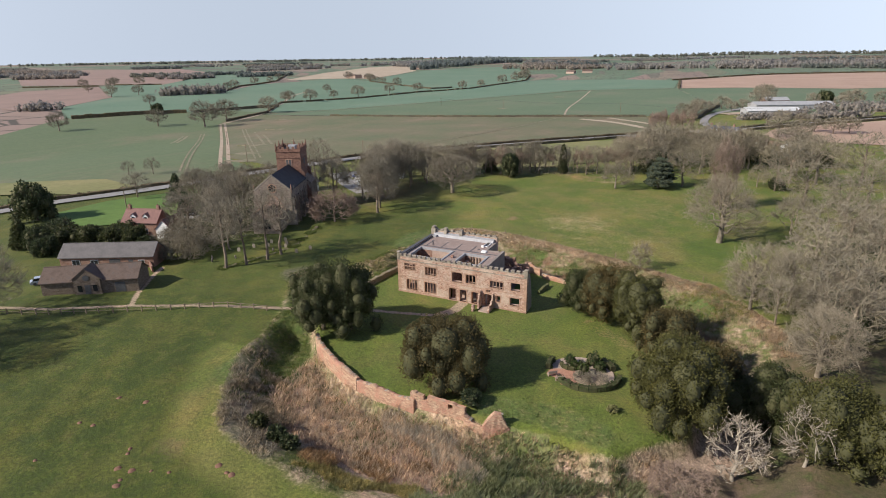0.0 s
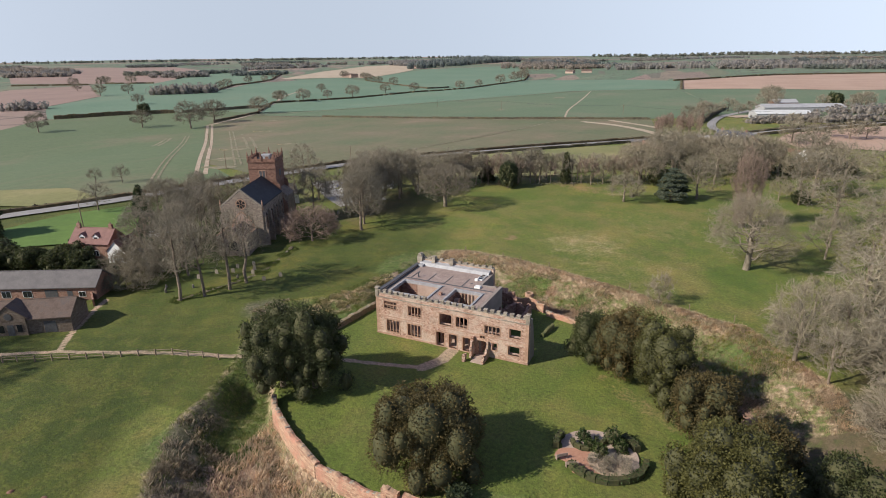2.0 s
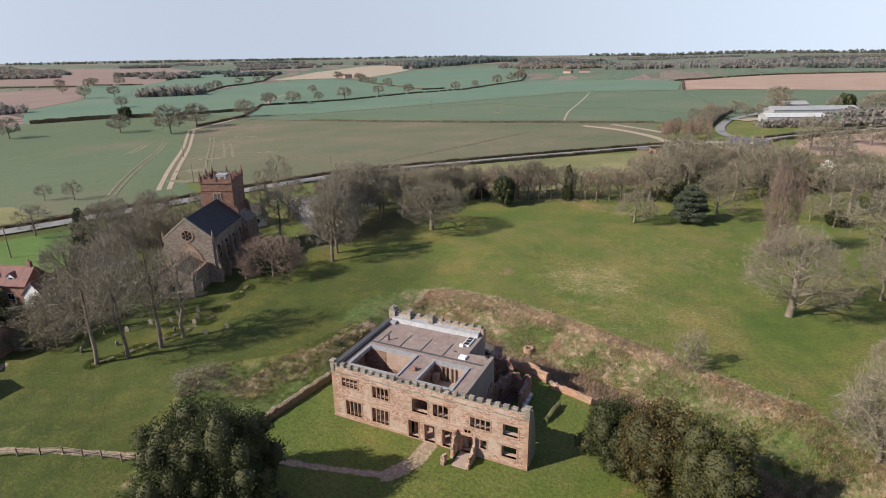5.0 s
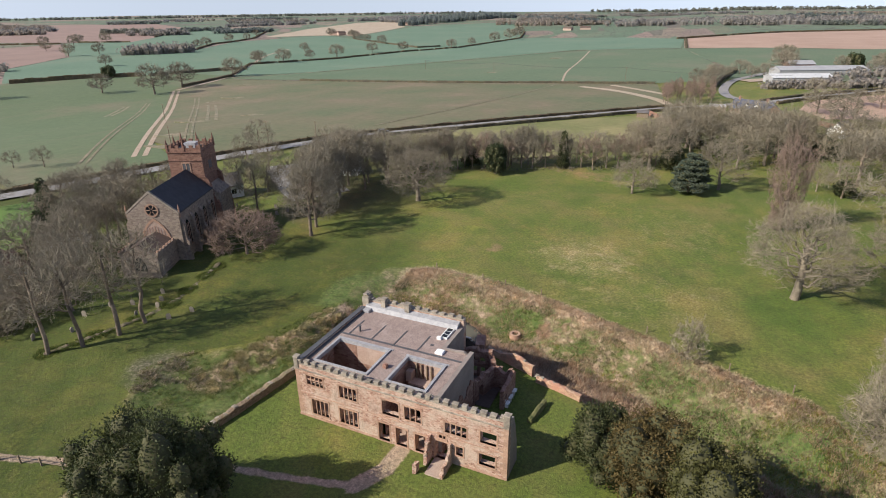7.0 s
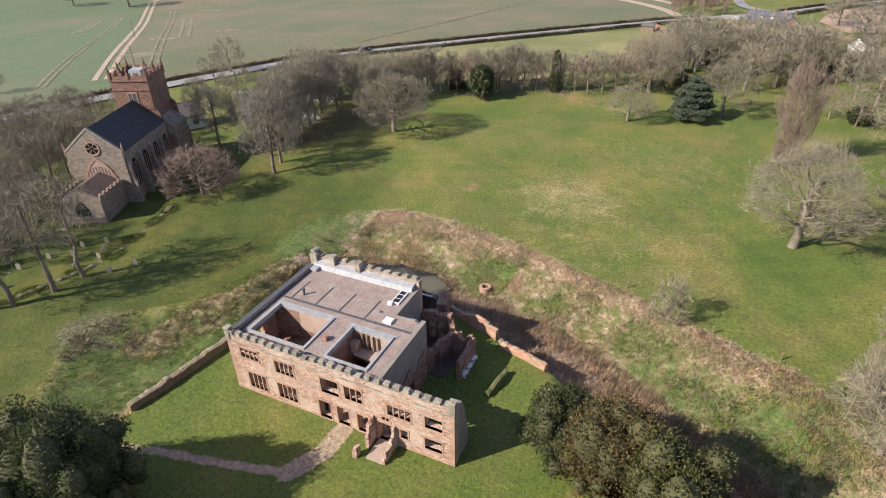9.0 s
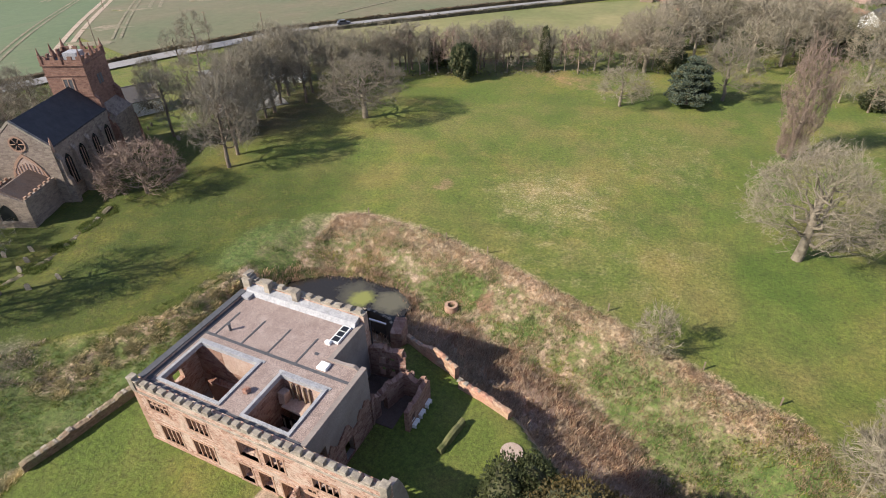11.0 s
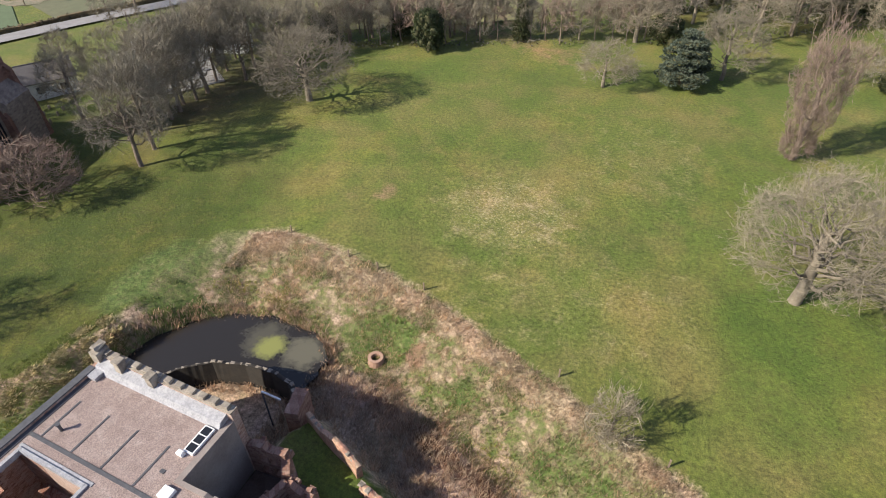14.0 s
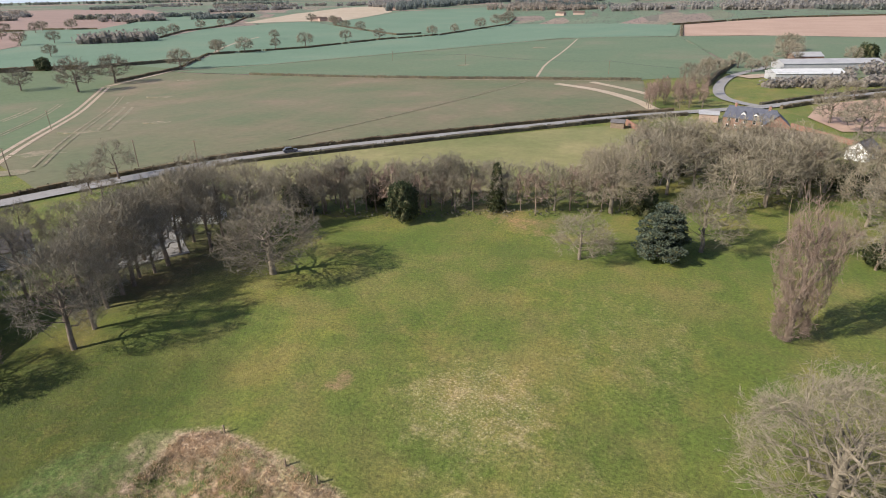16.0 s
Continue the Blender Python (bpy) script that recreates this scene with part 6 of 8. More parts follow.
# stair block and buttresses beside the tower
part("aisle_block", Shape().slab([(TW - 0.2, TY + 0.6, -1.0), (TW + 2.6, TY + 0.6, -1.0), (TW + 2.6, TY + 0.6, 8.2), (TW - 0.2, TY + 0.6, 10.4)][::-1], (0, 6.0, 0)), CHURCH_STONE, church)
for y in (TY - 0.1, TY + 6.5):
    prof = [(TW + 0.2, y, -1.0), (TW + 2.9, y, -1.0), (TW + 2.4, y, 6.0), (TW + 1.2, y, 9.0), (TW + 1.0, y, 11.4), (TW + 0.2, y, 12.2)]
    part("tower_buttress", Shape().slab(prof[::-1], (0, 0.8, 0)), TOWER_STONE, church)

# headstones
r3 = random.Random(8)
for i, (x, y) in enumerate([(-99, 104), (-96.5, 106.5), (-94.5, 104.5), (-97.8, 101.5), (-93.2, 102.5), (-100.5, 99.5), (-101.5, 95.5), (-88.2, 100.4), (-107.4, 144.5), (-105.2, 146.8), (-104.2, 149.5), (-108.6, 150.5), (-86.6, 103.6)]):
    s = Shape().slab([(-0.35, -0.06, -0.3), (0.35, -0.06, -0.3), (0.35, -0.06, 0.75), (0.2, -0.06, 0.98), (-0.2, -0.06, 0.98), (-0.35, -0.06, 0.75)], (0, 0.12, 0))
    g = part("headstone", s, COPING)
    g.matrix_world = pose(x, y, gz(x, y), r3.uniform(-6, 6), r3.uniform(-6, 6), 25 + r3.uniform(-12, 12))
    tagged(g, "small leaning grey headstone in churchyard grass", "headstone", "headstones")
kerb = moat_wall("churchyard_kerb", [(-97.0, 120.0), (-94.4, 113.2), (-92.4, 106.0), (-92.4, 100.0), (-93.6, 95.0), (-95.2, 90.0), (-96.6, 85.8)], [0.0, 0.06, 0.02, -0.04, 0.04, -0.04, -0.02], -0.5, 0.9, "low crumbling stone and earth edging round the churchyard", seed=14, loose=0.12, mat=surface("mossy_earth_bank", [(0.06, 0.065, 0.03), (0.12, 0.10, 0.06), (0.2, 0.165, 0.115)], 1.1, 5))


# ---- barns, cottage, houses ----
def house(name, at, L, W, eave, ridge, wall, roof, label, category="house", chimneys=(), windows=(), doors=(), dormers=(), hip=False):
    """A pitched building; its ridge runs along local x, its front looks to -y."""
    h = thing(name, label, category, at=at)
    w = W / 2
    part("wall", Shape().slab([(0, -w, -0.6), (0, w, -0.6), (0, w, eave), (0, 0, ridge), (0, -w, eave)][::-1], (L, 0, 0)), wall, h)
    sh = Shape()
    for s in (-1, 1):
        o_ = 0.35
        e = eave - o_ * (ridge - eave) / w
        poly = [(-0.25, 0, ridge + 0.05), (-0.25, s * (w + o_), e + 0.05), (-0.25, s * (w + o_), e + 0.2), (-0.25, 0, ridge + 0.22)]
        sh.slab(poly if s > 0 else poly[::-1], (L + 0.5, 0, 0))
    rf = part("roof", sh, roof, h)
    part("ridge_tiles", Shape().tube((-0.25, 0, ridge + 0.2), (L + 0.25, 0, ridge + 0.2), 0.12, 0.12, 6), roof, rf)
    for x in chimneys:
        c = part("chimney", Shape().box(x - 0.4, -0.3, ridge - 0.6, x + 0.4, 0.3, ridge + 1.2), BRICK, rf)
        part("chimney_pot", Shape().tube((x, 0, ridge + 1.2), (x, 0, ridge + 1.6), 0.14, 0.12, 8), TILE_RED, h)
    for x, z, ww, hh in windows:
        f = part("window", Shape().box(x - ww / 2 - 0.08, -w - 0.05, z - 0.08, x + ww / 2 + 0.08, -w + 0.05, z + hh + 0.08), WHITE, h)
        part("pane", Shape().box(x - ww / 2, -w - 0.07, z, x - 0.03, -w - 0.045, z + hh).box(x + 0.03, -w - 0.07, z, x + ww / 2, -w - 0.045, z + hh), GLASS, f)
    for x, ww, hh in doors:
        part("door", Shape().box(x - ww / 2, -w - 0.04, -0.1, x + ww / 2, -w + 0.05, hh), LEAD_DARK, h)
    for x in dormers:
        d = part("dormer", Shape().slab([(x - 0.7, -w * 0.75, eave + 0.2), (x + 0.7, -w * 0.75, eave + 0.2), (x + 0.7, -w * 0.75, eave + 1.3), (x, -w * 0.75, eave + 1.9), (x - 0.7, -w * 0.75, eave + 1.3)], (0, w * 0.6, 0)), WHITE, h)
        part("dormer_pane", Shape().box(x - 0.45, -w * 0.75 - 0.03, eave + 0.45, x + 0.45, -w * 0.75 - 0.01, eave + 1.2), GLASS, d)
        sh = Shape()
        for s in (-1, 1):
            poly = [(x, -w * 0.8, eave + 2.05), (x + s * 0.9, -w * 0.8, eave + 1.25), (x + s * 0.9, -w * 0.8, eave + 1.35), (x, -w * 0.8, eave + 2.15)]
            sh.slab(poly if s < 0 else poly[::-1], (0, w * 0.7, 0))
        part("dormer_roof", sh, roof, d)
    return h


barn = house("stone_barn", pose(-119.5, 62.0, 0, 0, 0, 34), 18.0, 6.4, 2.7, 4.7, BARN_STONE, TILE_BROWN, "long low stone outbuilding with brown tiled roof", "barn", windows=((6.6, 0.5, 0.9, 1.3), (10.6, 0.5, 0.9, 1.3)), doors=((14.6, 1.9, 2.0),))
part("gable_bay", Shape().slab([(6.2, -3.7, -0.5), (11.2, -3.7, -0.5), (11.2, -3.7, 3.2), (8.7, -3.7, 5.2), (6.2, -3.7, 3.2)], (0, 2.4, 0)), BARN_STONE, barn)
part("bay_roof", gable_roof(Shape(), 6.0, 11.4, -3.8, 0.0, 3.1, 5.25, 0.16), TILE_BROWN, barn)
part("round_window", Shape().tube((8.7, -3.72, 3.4), (8.7, -3.76, 3.4), 0.6, 0.6, 18), LEAD_DARK, barn)
for x in (7.3, 10.1):
    part("bay_window", Shape().box(x - 0.4, -3.76, 0.6, x + 0.4, -3.72, 1.9), GLASS, barn)
part("bay_door", Shape().box(8.2, -3.76, -0.1, 9.2, -3.72, 1.9), LEAD_DARK, barn)
house("brick_barn", pose(-130.5, 73.0, 0, 0, 0, 27), 20.5, 6.0, 2.8, 4.9, BRICK, TILE_GREY, "long red brick barn under a grey tiled roof", "barn", windows=((17.8, 0.8, 1.2, 1.0), (3.5, 0.8, 1.6, 1.2), (7.5, 0.8, 1.6, 1.2)), doors=((12, 2.4, 2.2), (15.5, 1.0, 2.0)))
tagged(part("garden_wall", holed_wall((-112.4, 79.4), (-108.4, 77.0), -0.4, 1.6, 0.3, []), BRICK), "short red brick garden wall", "wall")
house("cottage", pose(-139.3, 95.7, 0, 0, 0, 18), 9.6, 6.0, 3.9, 6.5, BRICK, TILE_RED, "red brick cottage with a plum tiled roof and small dormers", "house", chimneys=(0.8, 8.8), windows=((2.8, 0.9, 1.3, 1.2), (6.2, 0.9, 1.3, 1.2)), dormers=(2.8, 6.2))
part_gable = house("cottage_wing", pose(-126.4, 95.4, 0, 0, 0, 105), 6.0, 4.6, 2.6, 4.9, WHITE, TILE_RED, "white gabled cottage wing", "house")
r4 = random.Random(2)
BLUE_SLATE = surface("blue_slate", [(0.06, 0.065, 0.09), (0.10, 0.105, 0.13)], 0.8, 8)
house("brick_house", pose(-8, 325, -0.3, 0, 0, -22), 15, 8.0, 4.4, 7.4, BRICK, BLUE_SLATE, "red brick house with a blue slate roof", "house", windows=tuple((1.8 + i * 2.8, z, 1.0, 1.1) for i in range(5) for z in (0.9, 3.0)), chimneys=(2, 13), dormers=(6, 10))
house("brick_house", pose(6, 319, -0.3, 0, 0, -88), 8, 7, 4.4, 7.4, BRICK, BLUE_SLATE, "red brick house wing with a slate roof", "house", windows=tuple((2 + i * 3.4, z, 1.2, 1.2) for i in range(2) for z in (0.9, 3.0)))
house("long_house", pose(0, 297, -0.2, 0, 0, -18), 19, 8, 3.0, 6.4, BRICK, TILE_BROWN, "low house with a brown roof and white dormers", "house", dormers=(4, 10, 15), windows=tuple((2 + i * 3.6, 0.9, 1.3, 1.2) for i in range(5)))
house("white_house", pose(25, 290, 0, 0, 0, 60), 8, 5.5, 3.0, 5.2, WHITE, TILE_GREY, "white rendered house with a grey roof", "house", windows=((2.5, 1, 1.3, 1.2), (6.5, 1, 1.3, 1.2)))
house("garden_shed", pose(-45, 309, 0, 0, 0, 0), 4.5, 3.5, 2.0, 2.6, WOOD, TILE_GREY, "small dark timber shed at the roadside", "shed")
house("garage", pose(-17.5, 334, 0, 0, 0, 0), 6.5, 6.0, 2.4, 3.0, PLASTER, SHEET_GREY, "flat-roofed pale garage beside brick houses", "garage")
tagged(part("garden_wall", holed_wall((-41, 315), (-28, 292), -0.3, 1.9, 0.35, []), BRICK), "red brick wall between house garden and meadow", "wall")
tagged(part("garden_wall", holed_wall((12, 330), (34, 300), -0.3, 1.6, 0.35, []), BRICK), "red brick wall beside a pale drive", "wall")
house("farm_shed", pose(10.8, 453.6, -0.2, 0, 0, 22), 35, 12, 3.4, 5.0, SHEET_GREY, SHEET, "long farm shed with a pale sheet roof", "shed")
house("farm_shed", pose(16.5, 498.7, -0.2, 0, 0, 24), 57, 14, 3.6, 5.4, SHEET_GREY, SHEET_GREY, "long farm shed with a grey sheet roof", "shed")
house("farm_shed", pose(25, 532, -0.2, 0, 0, 24), 18, 10, 4.4, 6.4, BRICK, SHEET_GREY, "farm shed with a grey roof", "shed")
for x, y, l, w_, a in ((-748, 1080, 22, 9, 20), (-722, 1072, 16, 8, 60), (-694, 1068, 22, 9, 10), (-800, 1470, 36, 10, 15), (-330, 1330, 20, 9, -20), (-300, 1345, 22, 9, 10)):
    house("farmhouse", pose(x, y, gz(x, y), 0, 0, a), l, w_, 4.5, 7.5, PLASTER, TILE_BROWN, "distant farmhouse with a brown roof", "house")
house("white_house", pose(-130, 149, 0, 0, 0, 60), 9, 6, 3.2, 5.6, WHITE, TILE_GREY, "white house behind the churchyard trees", "house", windows=((2.5, 1, 1.2, 1.2), (6.5, 1, 1.2, 1.2)))
house("white_house", pose(-116, 182, 0, 0, 0, 20), 10, 5, 2.4, 4.2, WHITE, TILE_BROWN, "white building by the road behind the trees", "house")
yard = tagged(part("yard", strip([(-132, 186), (-112, 168), (-104, 163)], 16, 0.12), TARMAC), "pale tarmac yard between trees", "yard", kind="structure")


def car(at, colour, label):
    c = thing("car", label, "car", "parked cars", at=at)
    mat = surface("car_paint", [colour, tuple(min(1, k * 1.1) for k in colour)], 1, 3, rough=0.3, relief=0)
    prof = [(-2.1, -0.85, 0.25), (2.1, -0.85, 0.25), (2.15, -0.85, 0.7), (1.2, -0.85, 0.9), (-1.9, -0.85, 0.95), (-2.15, -0.85, 0.75)]
    part("body", Shape().slab(prof, (0, 1.7, 0)), mat, c)
    part("cabin", Shape().slab([(-1.7, -0.75, 0.9), (1.1, -0.75, 0.88), (0.5, -0.7, 1.42), (-1.3, -0.7, 1.45)], (0, 1.5, 0)), GLASS, c)
    part("car_roof", Shape().box(-1.28, -0.72, 1.43, 0.5, 0.72, 1.48), mat, c)
    for x in (-1.35, 1.3):
        for y in (-0.86, 0.66):
            part("wheel", Shape().tube((x, y, 0.32), (x, y + 0.2, 0.32), 0.32, 0.32, 12), LEAD_DARK, c)
    return c


for i, (x, y, a, col) in enumerate(((-128.6, 236.6, 49, (0.08, 0.08, 0.085)), (-116, 172, 20, (0.6, 0.62, 0.65)), (-119, 175, 25, (0.75, 0.75, 0.75)), (-122, 178, 20, (0.1, 0.13, 0.3)),
                                    (-113, 168, 60, (0.65, 0.65, 0.63)), (-135, 112, 10, (0.5, 0.5, 0.52)), (-133, 117, 40, (0.7, 0.7, 0.7)), (-124.5, 63.5, 60, (0.35, 0.4, 0.5)))):
    car(pose(x, y, 0.42 if y > 200 else 0.12, 0, 0, a), col, ("white" if min(col) > 0.6 else "dark" if max(col) < 0.2 else "grey") + " car parked on pale tarmac")
# more headstones in two loose rows
r9 = random.Random(23)
for x, y in ((-101.9, 87.7), (-98.6, 91.6), (-103.6, 89.4), (-94.4, 99.4),
             (-115.4, 143.1), (-117.2, 145.9), (-119.6, 144.9), (-118.4, 147.9), (-113.6, 141.0), (-116.6, 140.4), (-121.4, 147.2), (-114.8, 137.6), (-118.0, 138.8)):
    h, w_ = r9.uniform(0.6, 1.1), r9.uniform(0.26, 0.36)
    arch_top = [(-w_, 0, -0.3), (w_, 0, -0.3), (w_, 0, h * 0.75), (w_ * 0.6, 0, h * 0.94), (0, 0, h), (-w_ * 0.6, 0, h * 0.94), (-w_, 0, h * 0.75)]
    g = part("headstone", Shape().slab(arch_top, (0, 0.13, 0)), COPING)
    g.matrix_world = pose(x, y, gz(x, y), r9.uniform(-8, 8), r9.uniform(-5, 5), 115 + r9.uniform(-12, 12))
    tagged(g, "small leaning grey headstone in churchyard grass", "headstone", "headstones")

# ---- trees ----
def bare_tree(seed, height, radius, trunk_r, low=0.15, fork=0.2, limbs=10, kids=(7, 7, 6), twig=(0.04, 0.8), top=0.55, rise=0.25, droop=0.0, wild=0.12, vase=0.0):
    """Meshes of a leafless tree rooted at the origin: limbs that bend out towards a domed, uneven crown of fine twigs."""
    r = random.Random(seed)
    wood, fine = Shape(), Shape()
    mid_z = height * (low + (1 - low) * 0.42)

    def crown_point(d, k):
        k *= 1 + wild * (noise.noise(d * 2.3 + Vector((seed, 0, 0))) + 0.6 * noise.noise(d * 5.1 + Vector((0, seed, 0))))
        z = mid_z + d.z * k * ((height - mid_z) if d.z > 0 else (mid_z - height * low))
        k *= 1 - vase * (1 - min(1.0, z / (0.7 * height)))
        return Vector((d.x * radius * k, d.y * radius * k, z))

    def near(d, spread):
        return (d + Vector((r.gauss(0, spread), r.gauss(0, spread), r.gauss(0, spread)))).normalized()

    def bough(shape, p, tangent, q, r0, r1, n, sides, shake, taper=1.0):
        """A bent limb from p, leaving along tangent, to q; returns its points."""
        L = (q - p).length
        m = p + tangent * L * 0.55
        pts = [p]
        for i in range(1, n + 1):
            u = i / n
            w = p.lerp(m, u).lerp(m.lerp(q, u), u)
            w.z -= droop * L * u * u
            if i < n:
                w += Vector((r.gauss(0, 1), r.gauss(0, 1), r.gauss(0, 1))) * shake * 0.7 * L
            pts.append(w)
        for i in range(n):
            a, b = (r1 + (r0 - r1) * (1 - j / n) ** taper for j in (i, i + 1))
            shape.tube(pts[i], pts[i + 1], a, b, sides, False)
        return pts

    def along(pts, u):
        f = min(u, 0.999) * (len(pts) - 1)
        i = int(f)
        return pts[i].lerp(pts[i + 1], f - i), (pts[i + 1] - pts[i]).normalized()

    bole = bough(wood, Vector((0, 0, -0.3)), Vector((0, 0, 1)), Vector((r.gauss(0, 0.02) * height, r.gauss(0, 0.02) * height, height * top)), trunk_r, trunk_r * 0.4, 5, 8, 0.015)
    for j in range(limbs):
        u = (j + 0.5) / limbs
        el, az = -0.42 + 1.38 * u, 2.4 * j + r.uniform(-0.4, 0.4)
        el = min(el, 0.97)
        d = Vector((math.cos(az) * math.sqrt(1 - el * el), math.sin(az) * math.sqrt(1 - el * el), el))
        p, t0 = along(bole, min(1.0, (fork + (top - fork) * u * r.uniform(0.75, 1.2)) / top))
        out = (d + Vector((0, 0, rise)) + t0 * 0.4).normalized()
        limb = bough(wood, p, out, crown_point(d, r.uniform(0.7, 0.85)), trunk_r * r.uniform(0.24, 0.38), trunk_r * 0.045, 7, 5, 0.075, 1.8)
        for a in range(kids[0]):
            p, t1 = along(limb, 0.22 + 0.78 * (a + r.random()) / kids[0])
            d2 = near(d, 0.38)
            q = crown_point(d2, r.uniform(0.72, 0.97))
            spray = bough(wood, p, (t1 * 0.8 + (q - p).normalized()).normalized(), q, min(0.028, trunk_r * 0.1), min(0.012, trunk_r * 0.045), 4, 3, 0.055)
            for b in range(kids[1]):
                p, t2 = along(spray, 0.25 + 0.75 * (b + r.random()) / kids[1])
                q = p + (crown_point(near(d2, 0.3), 1.03) - p) * r.uniform(0.3, 0.8) + Vector((r.gauss(0, 0.22), r.gauss(0, 0.22), r.gauss(0.12, 0.22)))
                shoot = [p, p.lerp(q, 0.5) + (t2 * 0.12 + Vector((r.gauss(0, 0.05), r.gauss(0, 0.05), r.gauss(0, 0.05)))) * (q - p).length, q]
                w = (Matrix.Rotation(r.uniform(0, 6.28), 3, t2) @ t2.orthogonal().normalized()) * twig[0]
                fine.add([p - w, p + w, shoot[1] + w * 0.7, q + w * 0.4, q - w * 0.4, shoot[1] - w * 0.7], [(0, 1, 2, 5), (5, 2, 3, 4)])
                for c in range(kids[2]):
                    p, t3 = along(shoot, r.random())
                    v = (t3 + Vector((r.gauss(0, 0.36), r.gauss(0, 0.36), r.gauss(0.1 + rise * 0.4 - droop, 0.3)))).normalized()
                    L = twig[1] * r.uniform(0.6, 1.4)
                    w = (Matrix.Rotation(r.uniform(0, 6.28), 3, v) @ v.orthogonal().normalized()) * twig[0] * 0.5
                    k = p + v * L * 0.55
                    e = p + v * L + Vector((r.gauss(0, 0.18), r.gauss(0, 0.18), 0.12)) * L
                    fine.add([p - w, p + w, k + w * 0.8, e, k - w * 0.8], [(0, 1, 2, 4), (4, 2, 3)])
    return wood, fine


TREE_KINDS = {}


def tree_kind(key, bark, twig_mat, label, **kw):
    wood, fine = bare_tree(**kw)
    TREE_KINDS.setdefault(key, []).append((wood.mesh("trunk", bark, True), fine.mesh("crown", twig_mat), label, kw["height"], kw["radius"]))


for sd in (1, 31):
    tree_kind("oak", BARK_OAK, TWIG_OAK, "broad leafless oak with spreading limbs and fine twigs", seed=sd, height=14, radius=9, trunk_r=0.62, low=0.1, fork=0.2, limbs=16, kids=(10, 9, 10), twig=(0.024, 0.8), top=0.5, rise=0.15, wild=0.16)
tree_kind("veteran", BARK_OAK, TWIG_OAK, "broad old leafless tree with a thick pale trunk", seed=51, height=16, radius=9.5, trunk_r=0.8, low=0.1, fork=0.17, limbs=19, kids=(10, 9, 10), twig=(0.021, 0.8), top=0.55, rise=0.3, wild=0.34)
for sd in (2, 32):
    tree_kind("ash", BARK, TWIG, "tall leafless tree with grey-brown twigs", seed=sd, height=14, radius=5.0, trunk_r=0.3, low=0.12, fork=0.2, limbs=13, kids=(8, 7, 8), twig=(0.027, 0.85), top=0.75, rise=0.6, wild=0.2)
for sd in (3, 33):
    tree_kind("round", BARK, TWIG, "leafless tree with a rounded brown crown", seed=sd, height=13, radius=5.6, trunk_r=0.36, low=0.12, fork=0.2, limbs=13, kids=(7, 7, 8), twig=(0.027, 0.85), top=0.6, rise=0.35, wild=0.18)
for sd in (4, 34):
    tree_kind("pale", BARK_OAK, TWIG_PALE, "leafless tree with pale bark and straw-coloured twigs", seed=sd, height=12, radius=5.2, trunk_r=0.32, low=0.08, fork=0.18, limbs=13, kids=(7, 7, 8), twig=(0.027, 0.8), top=0.6, rise=0.4, wild=0.2)
for sd in (36, 37):
    tree_kind("yard", BARK, TWIG, "leafless churchyard tree with ascending limbs", seed=sd, height=14, radius=4.8, trunk_r=0.3, low=0.25, fork=0.3, limbs=10, kids=(7, 5, 5), twig=(0.03, 0.75), top=0.75, rise=0.6, wild=0.25)
tree_kind("dead", BARK_PALE, BARK_PALE, "dead tree with bleached whitish branches", seed=5, height=8, radius=3.6, trunk_r=0.24, low=0.05, fork=0.1, limbs=10, kids=(6, 5, 3), twig=(0.05, 0.6), top=0.7, rise=0.5, wild=0.35)
tree_kind("red", BARK, TWIG_RED, "slim leafless tree with reddish-brown twigs", seed=6, height=14, radius=3.8, trunk_r=0.42, low=0.0, fork=0.05, limbs=24, kids=(7, 7, 8), twig=(0.024, 0.7), top=0.85, rise=0.45, wild=0.5, vase=0.6)
tree_kind("weeping", BARK, TWIG_RED, "low leafless bush with drooping pinkish twigs", seed=7, height=7, radius=7, trunk_r=0.3, low=0.0, fork=0.1, limbs=14, kids=(8, 8, 7), twig=(0.034, 0.8), top=0.5, rise=0.3, droop=0.12, wild=0.2)
tree_kind("slim", BARK, TWIG_RED, "slender leafless young tree with upright twigs", seed=8, height=10, radius=2.0, trunk_r=0.13, low=0.15, fork=0.2, limbs=9, kids=(4, 4, 4), twig=(0.06, 0.8), top=0.85, rise=0.9, wild=0.25)
tree_kind("shrub", BARK, TWIG_PALE, "leafless greyish shrub with dense twigs", seed=9, height=4.2, radius=2.8, trunk_r=0.1, low=0.0, fork=0.03, limbs=12, kids=(6, 5, 5), twig=(0.034, 0.5), top=0.5, rise=0.5, wild=0.25)
tree_kind("far", BARK, TWIG, "leafless hedgerow tree standing in farmland", seed=10, height=12, radius=6, trunk_r=0.4, low=0.15, fork=0.22, limbs=12, kids=(6, 5, 5), twig=(0.085, 1.2), top=0.55, rise=0.3, wild=0.2)
for sd, tm in ((12, "thick"), (13, "thickpale"), (14, "thick"), (15, "thickpale")):
    tree_kind(tm, BARK if tm == "thick" else BARK_OAK, TWIG if tm == "thick" else TWIG_PALE, "leafless woodland tree with fine brown twigs", seed=sd, height=13, radius=5.8, trunk_r=0.32, low=0.15, fork=0.22, limbs=10, kids=(6, 6, 6), twig=(0.045, 0.95), top=0.65, rise=0.45, wild=0.25)
r5 = random.Random(11)
RADII = {"oak": 7.2, "veteran": 9.5, "ash": 4.4, "yard": 4.6, "round": 5.4, "pale": 5.0, "dead": 3.2, "red": 4.5, "weeping": 7.5, "slim": 2.4, "shrub": 3.0, "far": 6.5, "thick": 6.5, "thickpale": 6.5}


